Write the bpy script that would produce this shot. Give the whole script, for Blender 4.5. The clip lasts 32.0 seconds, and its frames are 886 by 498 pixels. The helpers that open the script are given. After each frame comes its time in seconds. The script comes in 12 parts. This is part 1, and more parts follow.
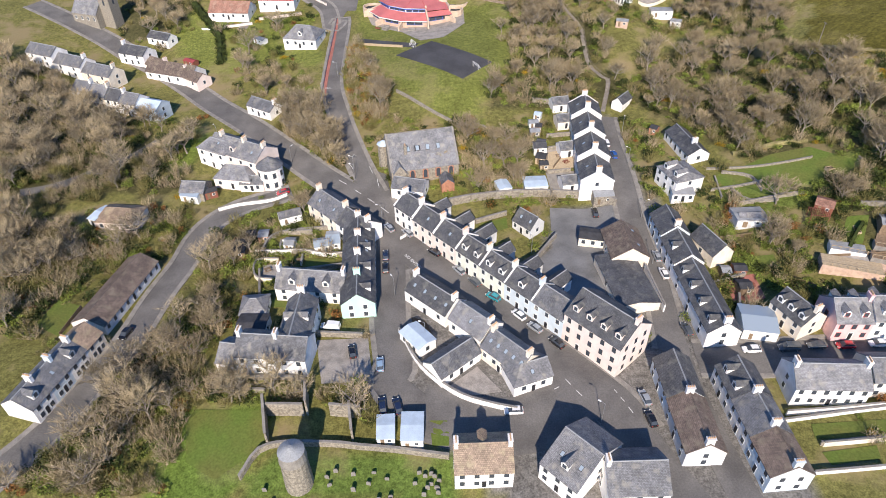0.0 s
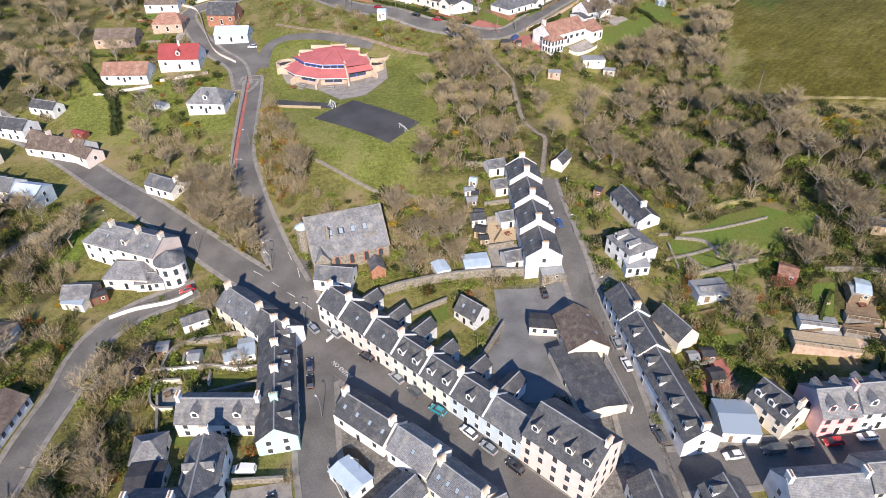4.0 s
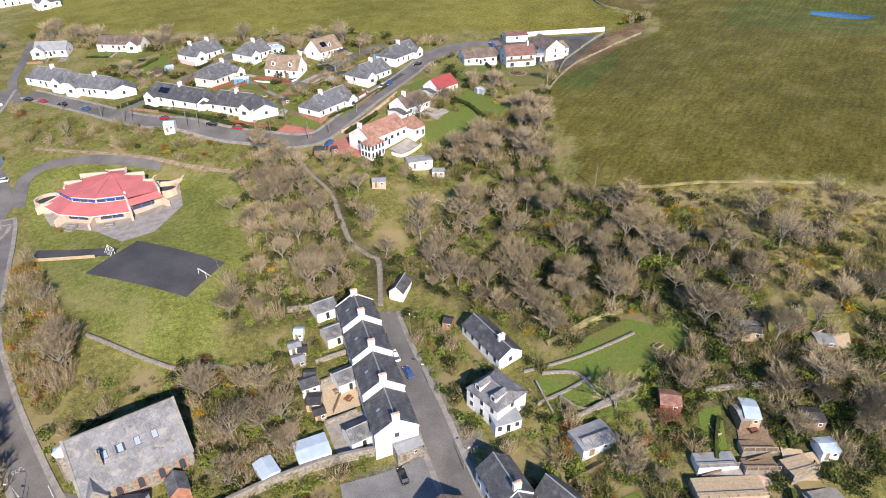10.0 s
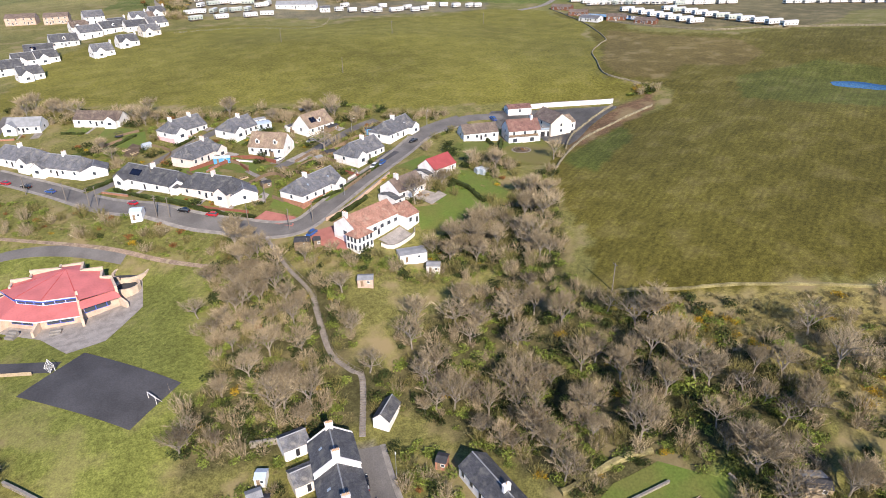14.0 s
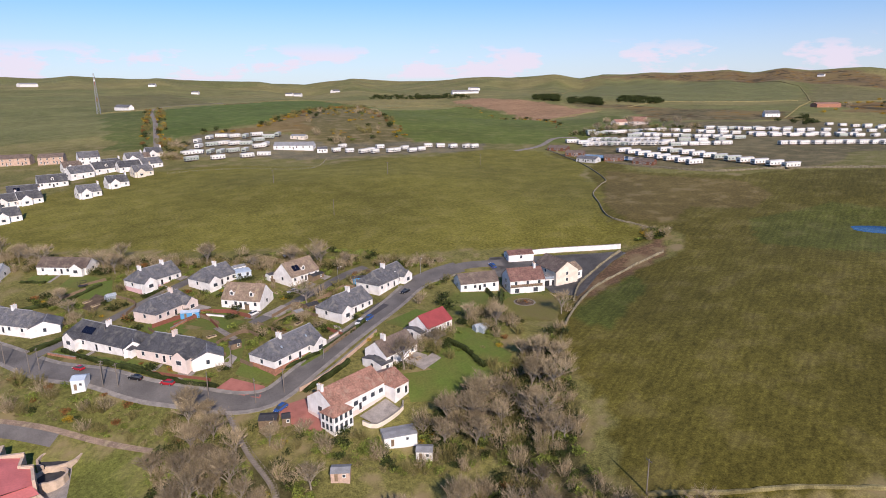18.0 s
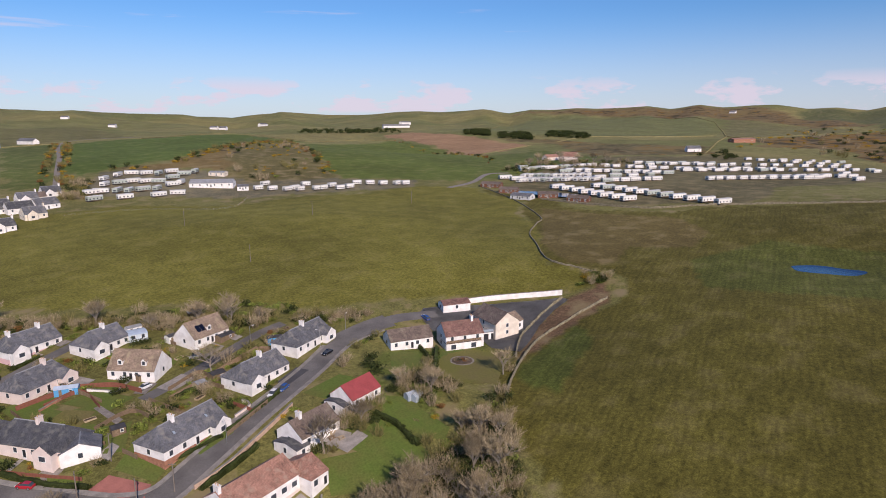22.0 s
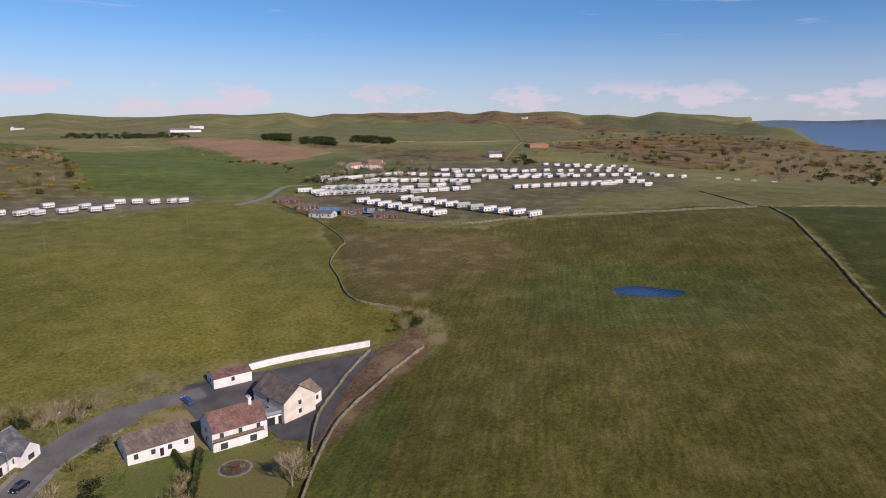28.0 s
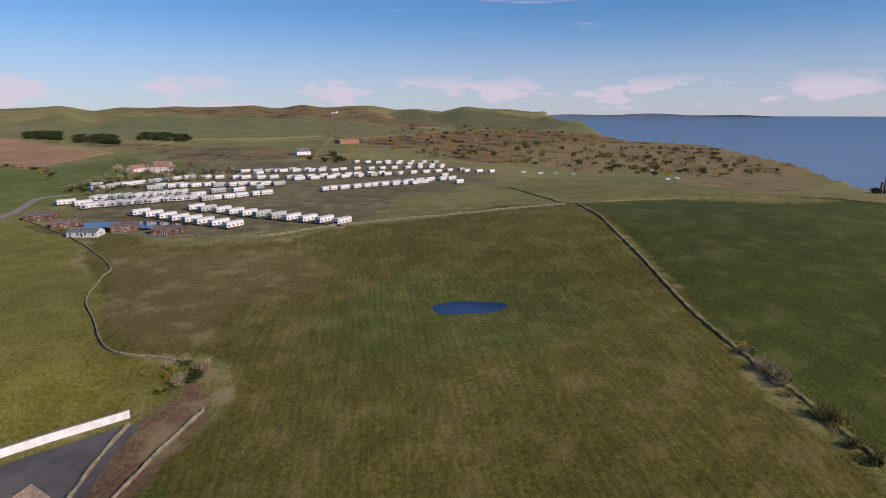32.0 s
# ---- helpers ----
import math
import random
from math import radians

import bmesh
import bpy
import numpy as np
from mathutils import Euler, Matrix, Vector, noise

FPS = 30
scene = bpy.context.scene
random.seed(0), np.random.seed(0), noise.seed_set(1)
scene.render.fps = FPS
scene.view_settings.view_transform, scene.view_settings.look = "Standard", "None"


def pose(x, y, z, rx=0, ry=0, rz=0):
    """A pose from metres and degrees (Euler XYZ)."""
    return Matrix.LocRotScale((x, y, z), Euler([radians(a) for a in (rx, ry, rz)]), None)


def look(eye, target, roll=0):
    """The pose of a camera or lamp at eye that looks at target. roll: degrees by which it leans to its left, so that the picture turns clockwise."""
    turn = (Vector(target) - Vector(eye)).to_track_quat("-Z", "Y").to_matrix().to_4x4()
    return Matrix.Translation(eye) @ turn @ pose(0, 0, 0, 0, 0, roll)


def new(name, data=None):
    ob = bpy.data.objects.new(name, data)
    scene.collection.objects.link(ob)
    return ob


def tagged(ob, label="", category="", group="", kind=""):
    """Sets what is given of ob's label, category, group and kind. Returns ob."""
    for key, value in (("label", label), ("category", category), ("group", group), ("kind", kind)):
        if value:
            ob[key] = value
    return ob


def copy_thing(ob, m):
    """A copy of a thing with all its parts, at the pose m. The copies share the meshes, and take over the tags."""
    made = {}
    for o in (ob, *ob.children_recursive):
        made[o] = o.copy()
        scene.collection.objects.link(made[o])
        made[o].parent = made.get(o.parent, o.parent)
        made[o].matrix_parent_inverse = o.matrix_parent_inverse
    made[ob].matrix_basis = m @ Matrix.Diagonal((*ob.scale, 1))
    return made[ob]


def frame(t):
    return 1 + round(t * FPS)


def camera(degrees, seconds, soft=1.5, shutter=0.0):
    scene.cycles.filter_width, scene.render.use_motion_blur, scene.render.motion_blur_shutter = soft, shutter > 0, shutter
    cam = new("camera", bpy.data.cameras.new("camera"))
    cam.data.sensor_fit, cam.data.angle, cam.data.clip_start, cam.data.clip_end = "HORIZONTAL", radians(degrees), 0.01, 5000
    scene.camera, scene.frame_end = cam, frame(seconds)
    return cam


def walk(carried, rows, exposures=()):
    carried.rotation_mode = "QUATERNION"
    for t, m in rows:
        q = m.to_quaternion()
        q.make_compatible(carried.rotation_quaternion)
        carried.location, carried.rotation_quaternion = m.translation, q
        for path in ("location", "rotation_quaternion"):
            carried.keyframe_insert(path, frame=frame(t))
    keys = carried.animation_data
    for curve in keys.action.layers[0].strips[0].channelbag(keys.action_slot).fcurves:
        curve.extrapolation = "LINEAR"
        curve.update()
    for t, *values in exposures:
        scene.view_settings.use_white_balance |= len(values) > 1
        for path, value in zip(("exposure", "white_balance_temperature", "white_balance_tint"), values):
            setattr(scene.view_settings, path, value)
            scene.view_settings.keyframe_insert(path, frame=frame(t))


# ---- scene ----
cam = camera(70.2, 32.0, soft=0.95)

# seconds, eye, target, roll
PATH = [
    (0, (0.79, 0.53, 113.11), (0.44, 78.52, 50.53), -1.14),
    (0.5, (1.29, 4.04, 112.90), (1.89, 82.11, 50.42), -1.17),
    (1, (1.46, 7.54, 113.14), (3.18, 85.55, 50.60), -1.13),
    (1.5, (1.92, 11.14, 113.04), (4.70, 89.14, 50.52), -1.12),
    (2, (2.08, 14.69, 113.15), (6.10, 92.62, 50.62), -0.98),
    (2.5, (2.33, 18.22, 113.13), (7.73, 96.10, 50.64), -0.87),
    (4.5, (4.94, 32.35, 113.41), (15.40, 113.40, 55.78), -0.72),
    (5, (5.63, 35.87, 113.84), (17.59, 117.89, 57.90), -0.65),
    (5.5, (6.58, 39.36, 114.02), (20.99, 122.12, 59.78), -0.52),
    (6, (7.88, 42.49, 114.13), (27.71, 124.86, 61.01), -0.41),
    (6.5, (9.38, 45.39, 114.40), (35.99, 126.21, 61.86), -0.33),
    (7, (10.71, 48.46, 114.67), (42.25, 127.56, 62.24), -0.19),
    (7.5, (12.31, 51.89, 114.66), (44.69, 130.66, 62.25), -0.19),
    (8, (13.49, 55.09, 114.82), (46.05, 133.80, 62.43), -0.07),
    (8.5, (15.27, 58.24, 115.29), (47.68, 136.93, 62.77), -0.23),
    (9, (16.68, 61.42, 115.48), (49.14, 140.07, 62.94), -0.19),
    (9.5, (17.99, 64.45, 115.02), (50.53, 143.22, 62.71), -0.27),
    (10, (19.68, 67.62, 114.95), (52.24, 146.68, 63.09), -0.30),
    (10.5, (21.34, 70.76, 114.91), (54.05, 150.32, 63.92), -0.33),
    (11, (22.77, 74.00, 114.49), (55.69, 154.05, 64.41), -0.30),
    (11.5, (24.44, 77.15, 114.67), (57.46, 157.54, 65.20), -0.35),
    (12, (26.03, 80.33, 114.65), (59.14, 161.12, 65.89), -0.36),
    (12.5, (27.72, 83.41, 114.52), (60.85, 164.50, 66.29), -0.40),
    (13, (29.66, 86.81, 114.53), (62.69, 168.20, 66.74), -0.53),
    (13.5, (31.55, 90.45, 114.82), (64.78, 172.44, 68.20), -0.59),
    (14, (33.47, 93.88, 115.07), (67.02, 177.00, 70.74), -0.66),
    (14.5, (35.27, 97.31, 115.16), (69.31, 181.67, 73.62), -0.78),
    (16.5, (41.41, 111.73, 114.77), (77.23, 199.49, 82.90), -0.69),
    (17, (42.96, 114.73, 114.71), (79.05, 203.14, 85.04), -0.68),
    (17.5, (44.47, 117.59, 114.83), (80.85, 206.59, 87.35), -0.68),
    (18, (45.88, 120.39, 115.08), (82.50, 209.91, 89.69), -0.59),
    (18.5, (47.34, 123.33, 115.30), (84.23, 213.32, 92.03), -0.55),
    (19, (48.64, 126.17, 115.67), (85.80, 216.58, 94.56), -0.41),
    (19.5, (49.93, 129.10, 115.73), (87.26, 219.66, 95.61), -0.34),
    (20, (51.42, 131.76, 115.39), (88.69, 222.35, 95.26), -0.44),
    (20.5, (52.93, 134.42, 115.48), (91.74, 224.31, 95.17), -0.40),
    (21, (54.27, 136.68, 115.74), (95.79, 225.33, 95.29), -0.32),
    (21.5, (56.02, 139.57, 115.81), (100.02, 226.99, 95.26), -0.23),
    (22, (57.72, 142.50, 115.83), (104.30, 228.58, 95.35), -0.23),
    (22.5, (59.85, 145.74, 116.00), (109.03, 230.37, 95.53), -0.06),
    (23, (62.03, 148.83, 116.10), (113.79, 231.94, 95.72), 0.01),
    (23.5, (64.58, 152.35, 116.26), (118.99, 233.75, 95.94), 0.04),
    (24, (67.34, 155.57, 116.38), (124.24, 235.27, 96.14), 0.08),
    (24.5, (69.91, 159.16, 116.61), (129.38, 236.98, 96.40), 0.17),
    (25, (73.23, 162.53, 116.79), (134.46, 238.99, 96.64), 0.18),
    (25.5, (76.42, 166.17, 117.13), (139.42, 241.16, 96.98), 0.15),
    (27.5, (90.11, 178.90, 118.00), (159.16, 248.43, 98.05), 0.15),
    (28, (93.71, 182.14, 118.15), (163.83, 250.58, 98.19), 0.18),
    (28.5, (97.50, 184.78, 118.50), (169.41, 251.34, 98.60), 0.12),
    (29, (101.29, 187.13, 118.89), (175.22, 251.43, 98.91), -0.01),
    (29.5, (105.24, 189.80, 119.07), (181.14, 251.74, 98.98), -0.04),
    (30, (109.20, 192.59, 118.86), (187.19, 251.86, 98.75), 0.12),
    (30.5, (113.13, 194.61, 119.19), (193.03, 251.23, 98.92), 0.02),
    (31, (117.22, 196.22, 119.35), (199.03, 250.01, 98.99), 0.01),
    (31.5, (121.49, 197.89, 119.40), (205.50, 248.14, 98.95), 0.04),
    (32, (125.41, 199.28, 120.09), (212.04, 244.70, 99.30), 0.11),
]
walk(cam, [(t, look(eye, target, roll)) for t, eye, target, roll in PATH],
     exposures=[(0, 0.42, 6800, 14), (8, 0.56, 6800, 14), (13, 0.62, 6900, 15), (16.5, 0.18, 6900, 19), (19, -0.12, 6900, 23), (25, -0.30, 6900, 23), (32, -0.38, 6900, 23)])

# ---- light ----
SUN_DIR = Vector((-0.05, -0.845, 0.53)).normalized()   # from the ground towards the sun
sun = new("sun", bpy.data.lights.new("sun", "SUN"))
sun.data.energy, sun.data.angle, sun.data.color = 5.0, radians(0.6), (1.0, 0.92, 0.80)
sun.matrix_world = look(SUN_DIR * 900, (0, 0, 0))
world = bpy.data.worlds.new("sky")
scene.world = world
world.use_nodes = True
wn, wl = world.node_tree.nodes, world.node_tree.links
sky = wn.new("ShaderNodeTexSky")
sky.sky_type, sky.sun_disc = "NISHITA", False
sky.sun_elevation = math.asin(SUN_DIR.z)
sky.sun_rotation = math.atan2(SUN_DIR.x, SUN_DIR.y)
sky.altitude, sky.air_density, sky.dust_density, sky.ozone_density = 300, 1.0, 0.15, 3.5
# thin clouds, low banks near the horizon and a few streaks higher up
co = wn.new("ShaderNodeTexCoord")
sep = wn.new("ShaderNodeSeparateXYZ")
wl.new(co.outputs["Generated"], sep.inputs[0])
def cloud_layer(stretch, scale, lo, hi, band, most):
    """Noise cut off between lo and hi, and kept to a band of heights above the horizon (low edge, full, full, top edge)."""
    flat = wn.new("ShaderNodeVectorMath")
    flat.operation = "MULTIPLY"
    flat.inputs[1].default_value = (1.0, 1.0, stretch)
    wl.new(co.outputs["Generated"], flat.inputs[0])
    cn = wn.new("ShaderNodeTexNoise")
    cn.inputs["Scale"].default_value, cn.inputs["Detail"].default_value, cn.inputs["Roughness"].default_value = scale, 9.0, 0.58
    wl.new(flat.outputs[0], cn.inputs["Vector"])
    out = None
    for src, u, v in ((cn.outputs[0], lo, hi), (sep.outputs[2], band[0], band[1]), (sep.outputs[2], band[3], band[2])):
        r = wn.new("ShaderNodeMapRange")
        r.interpolation_type = "SMOOTHSTEP"
        r.inputs[1].default_value, r.inputs[2].default_value = u, v
        r.inputs[4].default_value = most if out is None else 1.0
        wl.new(src, r.inputs[0])
        if out is None:
            out = r.outputs[0]
        else:
            k = wn.new("ShaderNodeMath")
            k.operation = "MULTIPLY"
            wl.new(out, k.inputs[0])
            wl.new(r.outputs[0], k.inputs[1])
            out = k.outputs[0]
    return out


cumulus = cloud_layer(3.0, 8.0, 0.43, 0.56, (0.0, 0.012, 0.035, 0.080), 0.85)
streaks = cloud_layer(16.0, 3.2, 0.58, 0.74, (0.08, 0.12, 0.24, 0.5), 0.5)
cm = wn.new("ShaderNodeMath")
cm.operation = "MAXIMUM"
wl.new(cumulus, cm.inputs[0])
wl.new(streaks, cm.inputs[1])
haze = wn.new("ShaderNodeMapRange")
haze.interpolation_type = "SMOOTHSTEP"
haze.inputs[1].default_value, haze.inputs[2].default_value = 0.16, 0.0
haze.inputs[3].default_value, haze.inputs[4].default_value = 0.0, 0.48
wl.new(sep.outputs[2], haze.inputs[0])
both = wn.new("ShaderNodeMath")
both.operation = "MAXIMUM"
wl.new(cm.outputs[0], both.inputs[0])
wl.new(haze.outputs[0], both.inputs[1])
tint = wn.new("ShaderNodeMix")
tint.data_type, tint.blend_type = "RGBA", "MULTIPLY"
tint.inputs["Factor"].default_value = 1.0
tint.inputs["B"].default_value = (0.64, 1.16, 1.62, 1)
wl.new(sky.outputs[0], tint.inputs["A"])
cloud = wn.new("ShaderNodeMix")
cloud.data_type = "RGBA"
cloud.inputs["B"].default_value = (10.1, 9.6, 11.3, 1)
wl.new(tint.outputs["Result"], cloud.inputs["A"])
wl.new(both.outputs[0], cloud.inputs["Factor"])
wl.new(cloud.outputs["Result"], wn["Background"].inputs[0])
wn["Background"].inputs["Strength"].default_value = 0.083

# ---- materials ----
def mat(name, color, rough=0.8, var=0.18, scale=1.5, fine=18.0, bump=0.15, metal=0.0, dirt=None, rand=0.0, spec=0.3):
    """Painted, rendered or natural surface: broad stains, fine grain, light relief; each object a little different."""
    m = bpy.data.materials.new(name)
    m.use_nodes = True
    nt = m.node_tree
    n, l = nt.nodes, nt.links
    b = n["Principled BSDF"]
    tc = n.new("ShaderNodeTexCoord")
    n1, n2 = n.new("ShaderNodeTexNoise"), n.new("ShaderNodeTexNoise")
    n1.inputs["Scale"].default_value, n1.inputs["Detail"].default_value = scale, 5
    n2.inputs["Scale"].default_value, n2.inputs["Detail"].default_value = fine, 3
    l.new(tc.outputs["Object"], n1.inputs["Vector"])
    l.new(tc.outputs["Object"], n2.inputs["Vector"])
    ramp = n.new("ShaderNodeValToRGB")
    e = ramp.color_ramp.elements
    c = np.array(color)
    d = np.array(dirt if dirt else c * (1 - var))
    e[0].position, e[1].position = 0.33, 0.62
    e[0].color, e[1].color = (*d, 1), (*np.minimum(c * (1 + var * 0.35), 0.95), 1)
    l.new(n1.outputs[0], ramp.inputs[0])
    mx = n.new("ShaderNodeMix")
    mx.data_type, mx.blend_type = "RGBA", "MULTIPLY"
    mx.inputs["Factor"].default_value = 1.0
    mr = n.new("ShaderNodeMapRange")
    mr.inputs[1].default_value, mr.inputs[2].default_value = 0.25, 0.75
    mr.inputs[3].default_value, mr.inputs[4].default_value = 1 - var, 1 + var * 0.5
    l.new(n2.outputs[0], mr.inputs[0])
    l.new(ramp.outputs[0], mx.inputs["A"])
    l.new(mr.outputs[0], mx.inputs["B"])
    out = mx.outputs["Result"]
    if rand:
        oi, hs = n.new("ShaderNodeObjectInfo"), n.new("ShaderNodeHueSaturation")
        r2 = n.new("ShaderNodeMapRange")
        r2.inputs[3].default_value, r2.inputs[4].default_value = 1 - rand, 1 + rand
        l.new(oi.outputs["Random"], r2.inputs[0])
        l.new(r2.outputs[0], hs.inputs["Value"])
        l.new(out, hs.inputs["Color"])
        out = hs.outputs[0]
    l.new(out, b.inputs["Base Color"])
    b.inputs["Roughness"].default_value, b.inputs["Metallic"].default_value = rough, metal
    b.inputs["Specular IOR Level"].default_value = spec
    if bump:
        bp = n.new("ShaderNodeBump")
        bp.inputs["Strength"].default_value, bp.inputs["Distance"].default_value = bump, 0.05
        l.new(n2.outputs[0], bp.inputs["Height"])
        l.new(bp.outputs[0], b.inputs["Normal"])
    return m


def courses(name, color, w=0.3, h=0.22, rough=0.65, var=0.3, lichen=None):
    """Slates or tiles in courses, uneven in tone, with lichen or moss in patches."""
    m = mat(name, color, rough, var, 0.35, 2.2, 0.1, rand=0.12, spec=0.4)
    n, l = m.node_tree.nodes, m.node_tree.links
    b = n["Principled BSDF"]
    old = b.inputs["Base Color"].links[0].from_socket
    tc = n.new("ShaderNodeTexCoord")
    br = n.new("ShaderNodeTexBrick")
    br.inputs["Color1"].default_value, br.inputs["Color2"].default_value = (1.12, 1.12, 1.12, 1), (0.78, 0.78, 0.8, 1)
    br.inputs["Mortar"].default_value = (0.45, 0.45, 0.45, 1)
    br.inputs["Scale"].default_value, br.inputs["Mortar Size"].default_value = 1.0, 0.02
    br.inputs["Brick Width"].default_value, br.inputs["Row Height"].default_value = w, h
    l.new(tc.outputs["Object"], br.inputs["Vector"])
    mx = n.new("ShaderNodeMix")
    mx.data_type, mx.blend_type = "RGBA", "MULTIPLY"
    mx.inputs["Factor"].default_value = 1.0
    l.new(old, mx.inputs["A"])
    l.new(br.outputs["Color"], mx.inputs["B"])
    out = mx.outputs["Result"]
    if lichen:
        ns = n.new("ShaderNodeTexNoise")
        ns.inputs["Scale"].default_value, ns.inputs["Detail"].default_value = 0.6, 6
        l.new(tc.outputs["Object"], ns.inputs["Vector"])
        r = n.new("ShaderNodeMapRange")
        r.inputs[1].default_value, r.inputs[2].default_value, r.inputs[4].default_value = 0.52, 0.7, 0.7
        l.new(ns.outputs[0], r.inputs[0])
        m2 = n.new("ShaderNodeMix")
        m2.data_type = "RGBA"
        m2.inputs["B"].default_value = (*lichen, 1)
        l.new(r.outputs[0], m2.inputs["Factor"])
        l.new(out, m2.inputs["A"])
        out = m2.outputs["Result"]
    l.new(out, b.inputs["Base Color"])
    return m


def glossy(name, color, rough=0.08, metal=0.0, coat=0.0):
    m = bpy.data.materials.new(name)
    m.use_nodes = True
    b = m.node_tree.nodes["Principled BSDF"]
    b.inputs["Base Color"].default_value = (*color, 1)
    b.inputs["Roughness"].default_value, b.inputs["Metallic"].default_value = rough, metal
    b.inputs["Coat Weight"].default_value = coat
    return m


